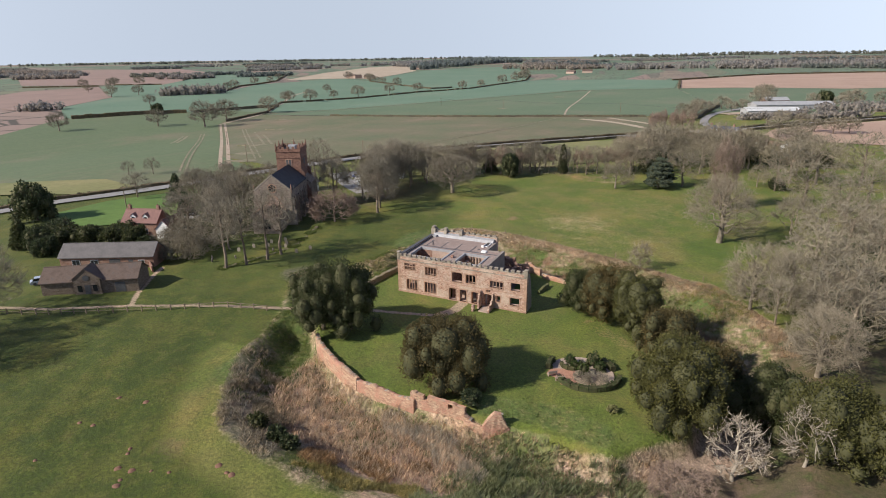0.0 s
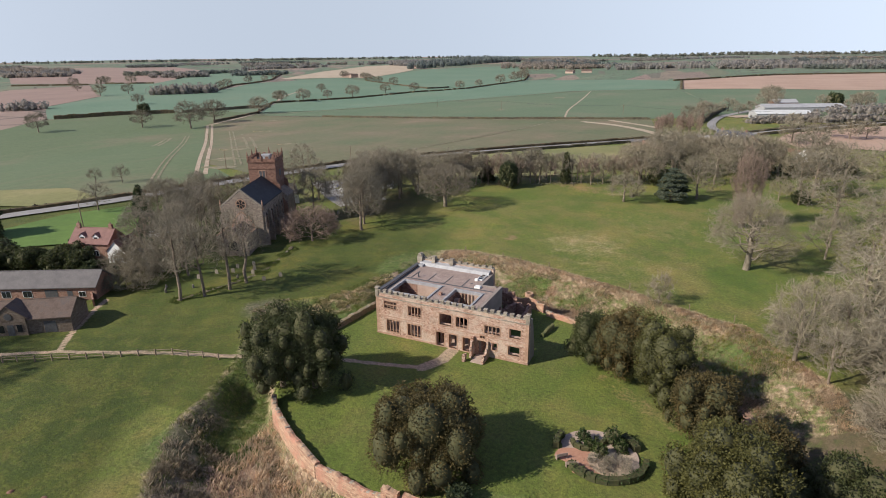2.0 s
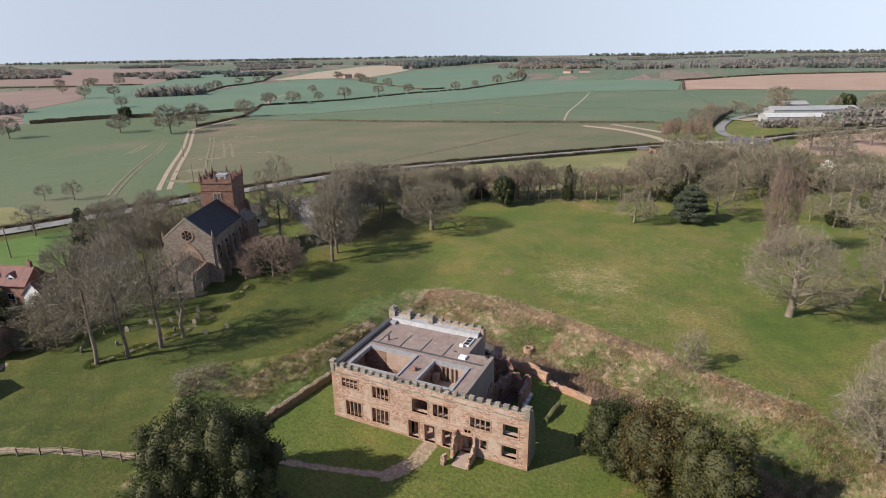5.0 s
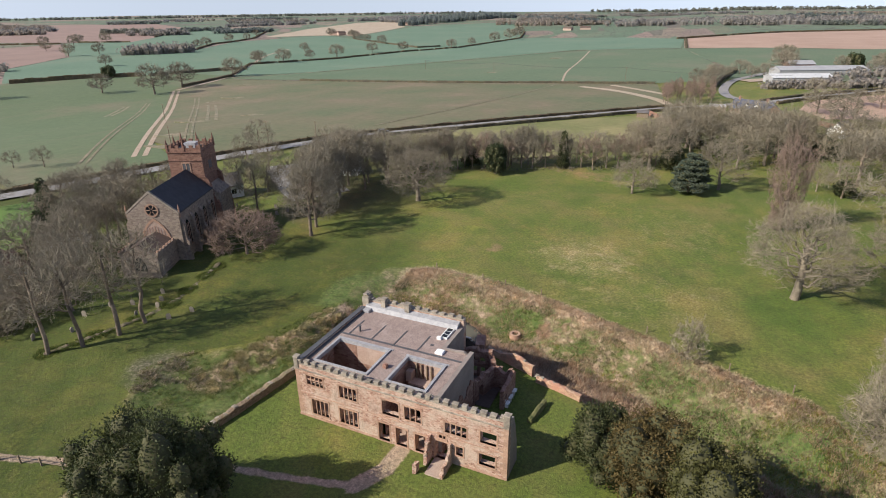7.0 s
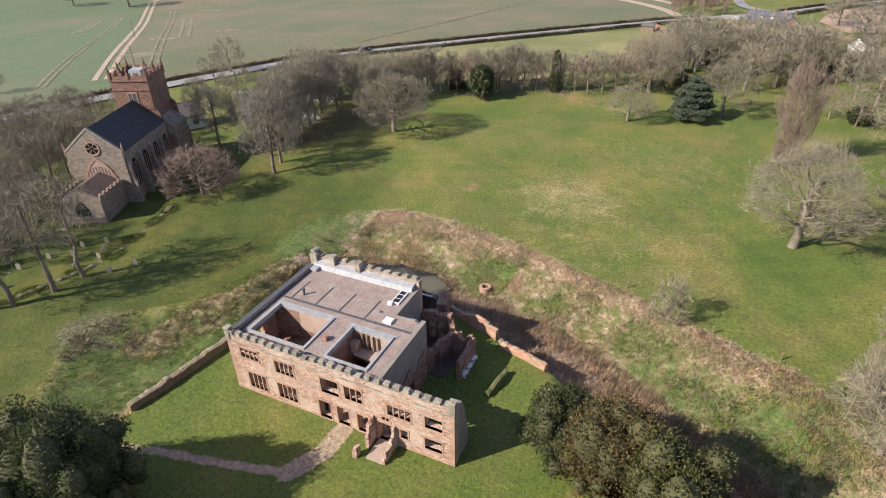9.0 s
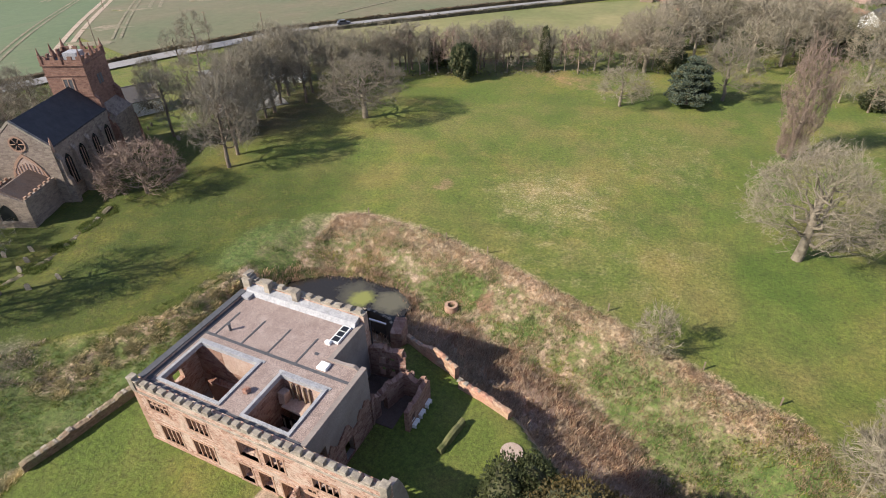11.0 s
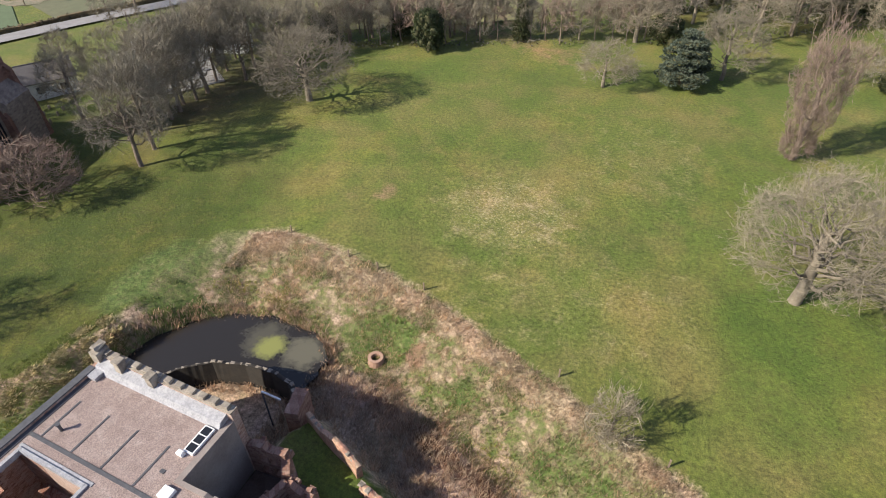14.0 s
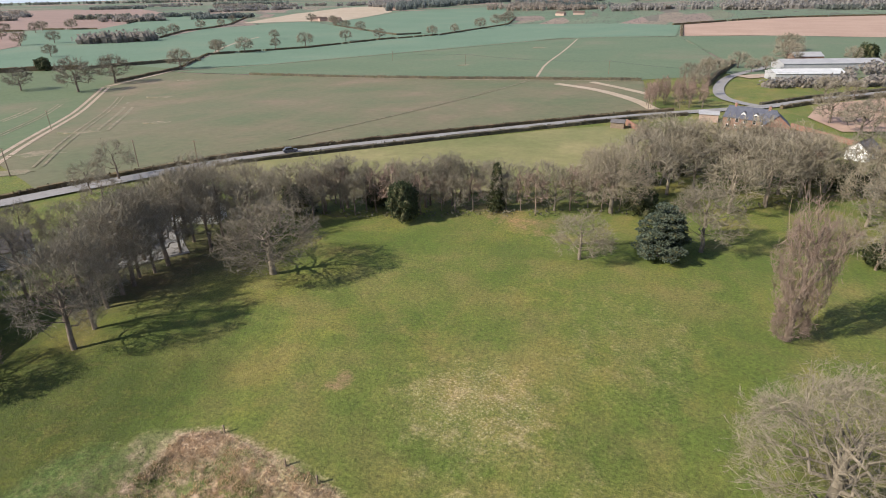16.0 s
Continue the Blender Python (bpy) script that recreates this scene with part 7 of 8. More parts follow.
def plant(key, x, y, h, wide=1.0, group="", label="", R=None):
    trunk, crown, lab, h0, R0 = r5.choice(TREE_KINDS[key])
    low = key in ("weeping", "shrub")
    kz, k = h / h0, (R or RADII[key] * h / h0 * wide) / R0
    t = thing("bush" if low else "tree", label or lab, "bush" if low else "tree", group or "bare trees")
    t.matrix_world = Matrix.Translation((x, y, gz(x, y))) @ Matrix.Rotation(r5.uniform(0, 6.28), 4, "Z") @ Matrix.Diagonal((k, k, kz, 1))
    for nm, me in (("trunk", trunk), ("crown", crown)):
        o_ = new(nm, me)
        o_.parent = t
    return t


# single trees of the park
plant("veteran", 1.9, 147.4, 16.8, R=9.0, label="broad old leafless tree with a thick pale trunk in the meadow")
plant("oak", -79.0, 169.0, 13.4, R=9.8, label="broad leafless oak standing alone at the meadow edge")
plant("red", 1.5, 181.4, 20.5, R=4.6, label="upright leafless tree with reddish suckers round its foot")
plant("weeping", 1.5, 181.2, 5.6, R=2.7, label="reddish brush round the foot of a tree")
plant("pale", -31.0, 196.3, 9.0, R=6.2, label="small pale round-headed leafless tree on the meadow")
plant("pale", -11.0, 208.6, 14.0, R=7.0)
plant("oak", -30.0, 222.5, 16.0, R=8.5)
plant("pale", -34.8, 228.4, 13.0)
plant("weeping", -95.5, 126.0, 9.5, R=7.5, label="wide leafless bush with drooping pinkish twigs")
plant("round", -89.6, 139.2, 16.0, R=6.5)
plant("ash", -91.8, 144.0, 16.0, R=6.0)
plant("ash", -97.0, 153.0, 16.5, R=6.0)
plant("ash", -109.5, 145.5, 14.0, R=5.0)
plant("shrub", -13.0, 121.6, 6.2, R=2.6, label="leafless greyish bush on the moat bank")
for x, y, h in ((-96.3, 86.2, 11.5), (-93.5, 89.6, 11.0), (-91.3, 93.9, 12.5), (-90.9, 98.2, 12.0)):
    plant("yard", x, y, h + 5.0, 1.0, "churchyard trees", "leafless churchyard tree with ascending limbs")
for x, y, h, k in ((-99.8, 158.6, 16, "ash"), (-99.2, 161.2, 16.5, "ash"), (-99.4, 164.4, 16, "round"), (-101.3, 169.0, 16.5, "ash"), (-103, 174, 16, "ash"), (-99, 178, 15, "ash"), (-105, 164, 15, "ash"), (-106, 180, 14, "ash"), (-97, 184, 14, "round"), (-92, 187, 13, "ash"), (-104, 157, 15, "ash"), (-108, 171, 14, "ash"), (-101, 190, 13, "round"), (-110, 188, 12, "thick"), (-88, 193, 12, "ash"), (-95, 194, 12, "thick"), (-95.5, 149, 14, "round"), (-98, 156, 14, "round"), (-96.5, 172, 13, "thick"), (-94, 180, 13, "thick"), (-103, 152, 13, "thick"), (-107, 176, 14, "thick"),
                   (-124, 155, 12, "ash"), (-119, 160, 11, "round"), (-154, 197, 11, "thick"), (-134, 178, 10, "thick"), (-125, 196, 11, "thick"), (-150, 186, 9, "thick"), (-118, 200, 10, "thick"),
                   (-105, 96, 12, "ash"), (-110, 99, 12, "ash"), (-116, 104, 13, "round"), (-121, 108, 12, "ash"), (-122, 116, 12, "ash"), (-127, 122, 12, "ash"), (-131, 116, 11, "thick"), (-136, 128, 11, "thick"), (-126, 132, 11, "thick"), (-109, 88, 7, "pale"), (-113, 84, 5, "pale"), (-114, 93, 8, "pale"),
                   (-147, 124, 12, "ash"), (-141, 128, 12, "round"), (-137, 137, 12, "ash"), (-134, 120, 12, "ash"), (-130, 127, 12, "round"), (-126, 113, 12, "ash"), (-143, 135, 12, "ash"), (-150, 141, 11, "round"), (-131, 141, 12, "ash"), (-125, 138, 12, "ash"), (-154, 132, 10, "thick"), (-125, 102, 11, "thick"), (-132, 106, 10, "thick"), (-146, 118, 9, "thick"), (-164, 140, 8, "thick"), (-172, 123, 9, "thick"), (-203, 154, 7, "thick"), (-212, 150, 6, "thick")):
    plant(k, x, y, h, r5.uniform(0.95, 1.15))
for x, y, h in ((-121, 91, 4.5), (-117, 91.5, 5), (-112, 90, 4.5), (-107, 87, 3.5), (-112.5, 83.5, 3.2), (-110.5, 85.5, 3.5), (-119, 95, 5.5), (-123, 98, 6), (-113, 95, 5), (-108, 92, 4)):
    plant("shrub", x, y, h, 1.2, "garden thicket", "tangled leafless brown garden shrub")
# trees beyond the fence whose shadows fall across the pasture
for x, y, h, R in ((-111, 43, 15, 7.0), (-117, 50, 14, 6.5), (-106, 33, 14, 7.0), (-116, 36, 14, 6.5), (-110, 26, 14, 6.5)):
    plant("round", x, y, h, R=R)
# belt along the meadow's far side
for i in range(19):
    x = -88 + i * 3.3
    y = 196 + (x + 88) * 0.48 + r5.uniform(-1, 3)
    plant(r5.choice(("ash", "slim", "slim", "pale")), x, y, r5.uniform(7.5, 11), r5.uniform(0.9, 1.2), "belt of trees along the meadow")
for x, y, h, k in ((-26, 232, 13, "oak"), (-20, 240, 12, "pale"), (-22, 255, 13, "ash"), (-10, 255, 13, "pale"), (-6, 246, 12, "round"), (-2, 259, 13, "pale"), (4, 250, 12, "ash"), (8, 262, 12, "pale"), (14, 256, 11, "round"), (-14, 264, 11, "pale"), (27, 262, 10, "pale"), (33, 258, 11, "round"), (-16, 280, 9, "round"),
                   (23, 190, 15, "oak"), (17, 212, 9, "round"), (12, 216, 8, "pale"), (32, 180, 13, "round"), (40, 200, 14, "oak"), (44, 235, 14, "round"), (30, 228, 13, "pale"), (22, 225, 12, "round"), (52, 222, 13, "ash"), (55, 195, 14, "oak"), (48, 175, 13, "round"), (62, 250, 13, "oak"), (70, 215, 14, "round"), (75, 180, 13, "oak"),
                   (7.8, 108.4, 13, "pale"), (16, 87, 11, "oak"), (21, 98, 12, "pale"), (25, 108, 12, "round"), (18, 118, 11, "pale"), (12, 126, 8, "pale"), (26, 124, 12, "pale"), (32, 112, 13, "round"), (14, 112, 11, "ash"), (34, 96, 13, "oak"), (28, 84, 11, "pale"), (40, 108, 13, "pale"), (20, 132, 12, "round"), (31, 136, 13, "oak"), (41, 128, 13, "pale"), (24, 150, 12, "ash"), (36, 150, 14, "round"), (46, 148, 13, "oak"), (29, 163, 12, "pale"), (42, 165, 14, "round"), (55, 160, 13, "round"), (55, 132, 14, "pale"), (50, 112, 13, "oak"), (18, 162, 10, "pale"), (38, 84, 12, "round"), (20, 172, 9, "pale"),
                   (9, 118.5, 6, "pale"), (11.5, 103, 9, "ash"), (7, 113, 5, "shrub")):
    if x > 14 and y > 94 or y > 224:
        k = "thickpale" if k == "pale" or r5.random() < 0.4 else "thick"
    plant(k, x, y, h * (1.3 if y > 224 and x < 45 else 1), r5.uniform(0.95, 1.2), "woodland beside the park")
for i in range(34):
    x, y = r5.uniform(16, 70), r5.uniform(92, 250)
    if x > 12 + 0.14 * (y - 92) + 0.0025 * (y - 92) ** 2 * (y > 150) and not (178 < y < 222 and x < 34):
        plant(r5.choice(("thick", "thickpale")), x, y, r5.uniform(9, 14), r5.uniform(0.95, 1.2), "woodland beside the park")
for i in range(20):
    plant(r5.choice(("thick", "thickpale", "thickpale")), r5.uniform(-26, 30), r5.uniform(232, 266), r5.uniform(12, 16), 1.0, "woodland beside the park")
for i in range(12):
    x = r5.uniform(-92, -58)
    plant(r5.choice(("thick", "ash")), x, 199 + (x + 88) * 0.48 + r5.uniform(0, 6), r5.uniform(10, 13), 1.0, "belt of trees along the meadow")
for i in range(14):
    x = -98 + i * 5.2
    plant(r5.choice(("thick", "thick", "thickpale")), x, 203 + (x + 88) * 0.48 + r5.uniform(0, 4), r5.uniform(8, 11), 0.9, "belt of trees along the meadow")
plant("dead", 5.6, 63.5, 8.5, 1.1, label="dead tree with bleached whitish branches beside dark yews")
plant("dead", 12.6, 65.5, 8.0, 1.0, label="dead tree with bleached whitish branches beside dark yews")
plant("weeping", 0.5, 57.5, 4.0, 1.0, label="tangled leafless bramble bush")
# birch plantation by the road
for i in range(34):
    x, y = -40 + r5.uniform(0, 25), 342 + r5.uniform(0, 36)
    y += (x + 40) * 0.6
    if seg_dist(np.array([x]), np.array([y]), ROAD)[0] > 5:
        plant("slim", x, y, r5.uniform(8, 11), 0.8, "plantation by the road", "slender leafless reddish plantation tree")
# hedgerow trees of the far fields
for x, y, h in ((-371, 336, 21), (-413, 327, 14), (-383, 371, 19), (-400, 442, 16), (-460, 545, 14), (-475, 556, 12), (-441, 560, 15), (-441, 606, 11), (-425, 636, 15), (-421, 708, 13), (-394, 740, 13), (-462, 278, 15), (-352, 800, 13), (-343, 850, 12), (-338, 930, 16), (-334, 990, 18), (-345, 1060, 17), (-370, 1150, 17),
                (-497, 862, 14), (-560, 920, 12), (-590, 945, 12), (-620, 975, 15), (-655, 1020, 14), (-716, 1040, 16), (-700, 690, 14), (-740, 745, 14), (-775, 830, 15), (-800, 900, 13), (-840, 970, 15), (-1000, 770, 18), (-1030, 740, 16), (-985, 700, 16), (-1045, 690, 15), (-770, 545, 16), (-760, 580, 15), (-900, 600, 13), (-600, 470, 12), (-520, 700, 12),
                (27, 607, 13), (33, 612, 12), (-28, 448, 9), (-20, 462, 9), (25, 342, 11), (32, 327, 11), (-19, 450, 12), (-14, 470, 9), (-4, 500, 10), (30, 560, 10), (60, 545, 10), (-22, 430, 9), (-24, 415, 8), (30, 402, 9), (40, 398, 8), (44, 372, 8), (52, 366, 9), (60, 372, 9), (90, 560, 12), (110, 570, 11), (75, 520, 10), (22, 515, 15), (84, 540, 13), (3, 480, 8), (10, 486, 9)):
    plant("far", x, y, h, r5.uniform(1.0, 1.25), "hedgerow trees")


def leaf_cloud(seed, lumps, n, leaf, up=0.2, flat=0.0, inner=0.8):
    """A foliage crown: leaf sprays over the faces of many lumps, and inner growth coloured dark for shade. lumps: (x,
    y, z, rx, rz).
    """
    r = random.Random(seed)
    sh, core = Shape(), Shape()
    area = [l[3] * l[3] + l[3] * l[4] for l in lumps]
    total = sum(area)
    for (x, y, z, rx, rz), a in zip(lumps, area):
        nu, nv = 10, 6
        vs = []
        for j in range(nv + 1):
            th = math.pi * j / nv
            for i in range(nu):
                ph = 2 * math.pi * i / nu
                k = inner * (1 + 0.12 * noise.noise(Vector((i * 1.7, j * 1.3, seed + x))))
                vs.append((x + rx * k * math.sin(th) * math.cos(ph), y + rx * k * math.sin(th) * math.sin(ph), z + rz * k * math.cos(th)))
        core.add(vs, [(j * nu + i, j * nu + (i + 1) % nu, (j + 1) * nu + (i + 1) % nu, (j + 1) * nu + i)[::-1] for j in range(nv) for i in range(nu)])
        for _ in range(int(n * a / total)):
            d = Vector((r.gauss(0, 1), r.gauss(0, 1), r.gauss(0.15, 1))).normalized()
            bumpy = 0.84 + 0.3 * r.random() ** 1.5 + 0.16 * noise.noise(Vector((d.x * 3.2 + x, d.y * 3.2 + y, d.z * 3.2)))
            p = Vector((x + d.x * rx * bumpy, y + d.y * rx * bumpy, z + d.z * rz * bumpy))
            if p.z < 0.15:
                continue
            # a spray: a few narrow blades fanning outwards
            out = (d + Vector((r.gauss(0, 0.45), r.gauss(0, 0.45), r.gauss(up, 0.4) - flat * 0.5))).normalized()
            s = (Matrix.Rotation(r.uniform(0, 6.28), 3, out) @ out.orthogonal().normalized())
            for k in (-1, 0, 1):
                o2 = (out + s * 0.55 * k + Vector((0, 0, -0.18 * abs(k)))).normalized()
                L = leaf * r.uniform(0.7, 1.3)
                side = o2.cross(s).normalized() if k == 0 else s
                wv = (o2.cross(d) if o2.cross(d).length > 0.05 else side).normalized() * leaf * 0.24
                sh.add([p, p + o2 * L * 0.5 - wv, p + o2 * L, p + o2 * L * 0.5 + wv], [(0, 1, 2, 3)])
    return sh, core


def yew_lumps(seed, R, H, n=30):
    """A broad ragged dome: several leaders, and boughs that stand out of it unevenly."""
    r = random.Random(seed)
    out = [(0, 0, H * 0.40, R * 0.74, H * 0.38)]
    for i in range(5):
        a = 1.26 * i + r.uniform(-0.4, 0.4)
        k = R * r.uniform(0.25, 0.45)
        out.append((k * math.cos(a), k * math.sin(a), H * r.uniform(0.52, 0.66), R * r.uniform(0.34, 0.46), H * r.uniform(0.24, 0.33)))
    for i in range(n):
        u, a = (i + 0.5) / n, 2.4 * i + r.uniform(-0.5, 0.5)
        up = -0.8 + 1.5 * u
        k = r.uniform(0.72, 1.02)
        rad = R * 0.84 * math.sqrt(max(0.02, 1 - up * abs(up) * 0.9)) * k * (0.92 if up < -0.3 else 1)
        lr = R * r.uniform(0.13, 0.27)
        out.append((rad * math.cos(a), rad * math.sin(a), max(lr, H * (0.44 + 0.44 * up * k)), lr, lr * r.uniform(1.0, 1.8)))
    return out


def evergreen(x, y, R, H, seed, label, mat=YEW, n=5200, leaf=0.4, lumps=None, name="yew_tree", trunk=0.45):
    t = thing(name, label, "tree", "evergreen trees" if name == "yew_tree" else "", at=pose(x, y, gz(x, y)))
    yew = mat in (YEW, YEW_DARK, YEW_BROWN)
    sh, core = leaf_cloud(seed, lumps or yew_lumps(seed, R, H), int(n * (2.0 if yew else 0.75)), leaf * (0.62 if yew else 1.1))
    part("trunk", Shape().tube((0, 0, -0.4), (0, 0, H * 0.5), trunk, trunk * 0.5, 8), BARK, t)
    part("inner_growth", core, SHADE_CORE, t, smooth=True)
    part("crown", sh, mat, t)
    return t


evergreen(-58.2, 70.6, 5.9, 13.4, 21, "huge dark green yew beside the moat wall", YEW_DARK, n=7000)
evergreen(-53.8, 72.2, 4.8, 13.8, 22, "tall dark yew growing against its neighbour", YEW_DARK, n=5500)
evergreen(-32.6, 65.0, 6.7, 10.6, 23, "broad brownish-green yew on the lawn by the moat wall", YEW_BROWN, n=9000)
evergreen(-19.6, 95.8, 4.2, 8.2, 24, "dark green yew at the edge of the lawn", YEW_DARK, n=5000)
evergreen(-15.2, 93.8, 4.7, 11.0, 25, "bronze-tinged yew in a row beside the lawn", YEW_BROWN, n=5500)
evergreen(-9.6, 90.8, 4.8, 11.4, 26, "bronze-tinged yew in a row beside the lawn", n=5500)
evergreen(-4.0, 82.6, 4.6, 9.6, 27, "brownish yew behind another", YEW_BROWN, n=5000)
evergreen(2.2, 79.0, 4.6, 9.8, 28, "brownish dark yew in a group", YEW_BROWN, n=5000)
evergreen(-1.6, 68.2, 6.0, 11.6, 29, "large spreading olive-green yew", n=9000)
evergreen(15.2, 68.0, 5.2, 11.0, 30, "large olive-green yew beside bleached dead trees", n=7000)
evergreen(22.0, 66.0, 5.4, 11.5, 31, "large olive-green yew at the wood edge", n=6000)
# two yews added to darken a gap that holds only deep shadow
evergreen(10.0, 76.0, 4.6, 9.0, 35, "added dark yew filling a shadowed gap between its neighbours", YEW_DARK, n=4000)
evergreen(4.5, 75.0, 3.6, 7.0, 33, "added dark yew filling a shadowed gap", YEW_DARK, n=4000)


def cedar_lumps(seed, R, H, tiers=7):
    r = random.Random(seed)
    out = []
    for i in range(tiers):
        u = (i + 0.3) / tiers
        for j in range(9 if i < tiers - 1 else 3):
            a = 2 * math.pi * (j + r.random()) / 7
            rad = R * (1 - 0.75 * u) * r.uniform(0.3, 0.85)
            out.append((rad * math.cos(a), rad * math.sin(a), H * (0.12 + 0.82 * u), R * 0.2 * (1.15 - 0.5 * u), H * 0.028))
    return out


evergreen(-18.0, 203.0, 6.5, 11.0, 41, "blue-green cedar with layered branches", CONIFER, 11000, 0.34, cedar_lumps(41, 6.5, 11.0), "cedar_tree")
evergreen(-70.0, 200.5, 3.6, 10.0, 42, "dark evergreen tree in the belt", IVY, 6000, 0.34, name="evergreen_tree")
evergreen(-53.6, 213.8, 1.8, 10.5, 43, "narrow dark cypress in the belt", IVY, 2500, 0.4, [(0, 0, 1.5 + 1.5 * i, 1.7 - 0.2 * i, 1.7) for i in range(6)], "cypress_tree")
evergreen(-500.0, 398.0, 6.0, 11.0, 48, "dark round evergreen in a field hedge", IVY, 1600, 0.8, name="evergreen_tree")
evergreen(70.0, 560.0, 6.5, 11.0, 49, "dark evergreen clump behind the farm", IVY, 1200, 1.0, name="evergreen_tree")
evergreen(-176.0, 93.0, 5.5, 12.0, 44, "dark rounded evergreen by the road", IVY, 3500, 0.6, name="evergreen_tree")
evergreen(-153.0, 76.0, 2.6, 7.5, 45, "dark pointed conifer by the barns", IVY, 2200, 0.45, [(0, 0, 1.2 + 1.1 * i, 2.4 - 0.35 * i, 1.5) for i in range(6)], "conifer_tree")
evergreen(-155.0, 124.5, 2.8, 9.0, 46, "dark conifer behind the churchyard", IVY, 2200, 0.5, [(0, 0, 1.2 + 1.3 * i, 2.5 - 0.35 * i, 1.6) for i in range(6)], "conifer_tree")
evergreen(-137.5, 112.5, 2.4, 7.0, 47, "dark conifer behind the cottage", IVY, 2000, 0.5, [(0, 0, 1.2 + 1.0 * i, 2.3 - 0.32 * i, 1.4) for i in range(6)], "conifer_tree")
for x, y, R, H, sd in ((-146, 82, 4.0, 5.5, 51), (-140, 84.5, 4.0, 5.2, 52), (-134, 87, 3.6, 5.0, 53), (-142, 75, 3.2, 4.5, 54), (-151, 84, 4.2, 6.0, 55), (-121, 84, 2.4, 3.6, 56), (-129, 88.8, 3.4, 5.0, 81), (-136, 90.5, 3.5, 4.8, 82), (-149, 78, 4.2, 6.0, 83), (-123.5, 87.8, 2.4, 3.4, 84), (17.5, 213.5, 2.6, 4.2, 57), (-21, 258, 4.0, 7.0, 58), (-27, 246, 4.0, 6.5, 59), (10, 262, 4.5, 7.5, 60), (18, 259, 4.5, 7.0, 61), (27, 262, 4.5, 7.0, 62), (35, 262, 4.5, 7.0, 63), (-80, 206, 3.0, 5.5, 64), (-94, 196, 4.0, 7.0, 65), (-24, 224, 4.0, 6.5, 66), (26, 116, 3.6, 5.0, 67), (30, 130, 4.0, 5.5, 68), (22, 104, 3.4, 4.6, 69)):
    evergreen(x, y, R, H, sd, "dark evergreen shrub mass", IVY, 2600, 0.42, yew_lumps(sd, R, H, 12), "evergreen_shrub", 0.2)
for x, y, R, H, sd in ((GX - 2.0, GY + 1.5, 0.9, 1.8, 71), (GX + 1.2, GY + 2.4, 1.1, 2.6, 72), (GX + 0.4, GY - 0.4, 1.0, 2.0, 73), (GX - 1.0, GY + 0.6, 0.8, 1.4, 74), (GX + 2.4, GY + 1.6, 1.0, 1.6, 75)):
    evergreen(x, y, R, H, sd, "small evergreen garden shrub", BOX_HEDGE, 500, 0.2, yew_lumps(sd, R, H, 6), "garden_shrub", 0.06)
plant("shrub", GX + 2.6, GY - 1.6, 1.6, 1.5, label="leafless shrub in a garden bed")
plant("shrub", GX + 0.6, GY - 2.2, 1.4, 1.5, label="leafless shrub in a garden bed")
evergreen(-9.0, 66.4, 0.8, 0.9, 76, "clump of yellow-green flowers on the grass", MEADOW, 260, 0.25, yew_lumps(76, 0.8, 0.9, 4), "flower_clump", 0.05)
evergreen(-26.5, 60.5, 1.6, 2.2, 77, "ivy heaped behind the broken wall", IVY, 900, 0.3, yew_lumps(77, 1.6, 2.2, 6), "ivy_heap", 0.1)
for x, y in ((-46.5, 45.0), (-44.0, 44.4), (-50.5, 46.0)):
    evergreen(x, y, 1.3, 1.8, int(-x * 3), "low dark bramble at the moat edge", IVY, 500, 0.35, yew_lumps(int(-x), 1.3, 1.8, 5), "bramble", 0.08)

# ---- rough growth in the moat ----
def blades(name, test, count, box, mat, size, label, seed, lean=0.35, wide=0.10):
    r = np.random.RandomState(seed)
    xs, ys = r.uniform(box[0], box[2], count), r.uniform(box[1], box[3], count)
    f, s = moat(xs, ys)
    keep = test(xs, ys, f, s, r.uniform(0, 1, count))
    keep &= in_pond(xs, ys) < 0.15  # none in the pool
    xs, ys = xs[keep], ys[keep]
    zs = ground_z(xs, ys)
    n = len(xs)
    k = 5
    X, Y, Z = np.repeat(xs, k), np.repeat(ys, k), np.repeat(zs, k)
    a = r.uniform(0, 2 * np.pi, n * k)
    L = size * r.uniform(0.6, 1.3, n * k)
    X, Y = X + r.normal(0, 0.22, n * k), Y + r.normal(0, 0.22, n * k)
    lx, ly = np.cos(a) * lean * L + 0.12 * L, np.sin(a) * lean * L + 0.08 * L
    b = a + np.pi / 2 + r.uniform(-0.6, 0.6, n * k)
    wx, wy = np.cos(b) * wide * 0.5, np.sin(b) * wide * 0.5
    V = np.stack([np.stack([X - wx, Y - wy, Z - 0.1], -1), np.stack([X + wx, Y + wy, Z - 0.1], -1),
                  np.stack([X + lx * 0.5 + wx * 0.8, Y + ly * 0.5 + wy * 0.8, Z + L * 0.6], -1), np.stack([X + lx, Y + ly, Z + L * 0.9], -1), np.stack([X + lx * 0.5 - wx * 0.8, Y + ly * 0.5 - wy * 0.8, Z + L * 0.6], -1)], 1)
    N = n * k
    me = bpy.data.meshes.new(name)
    me.vertices.add(N * 5)
    me.vertices.foreach_set("co", V.astype(np.float32).ravel())
    me.loops.add(N * 5)
    me.loops.foreach_set("vertex_index", np.arange(N * 5, dtype=np.int32))
    me.polygons.add(N)
    me.polygons.foreach_set("loop_start", np.arange(0, N * 5, 5, dtype=np.int32))
    me.update(calc_edges=True)
    me.materials.append(mat)
    return tagged(new(name, me), label, "grass", kind="stuff")


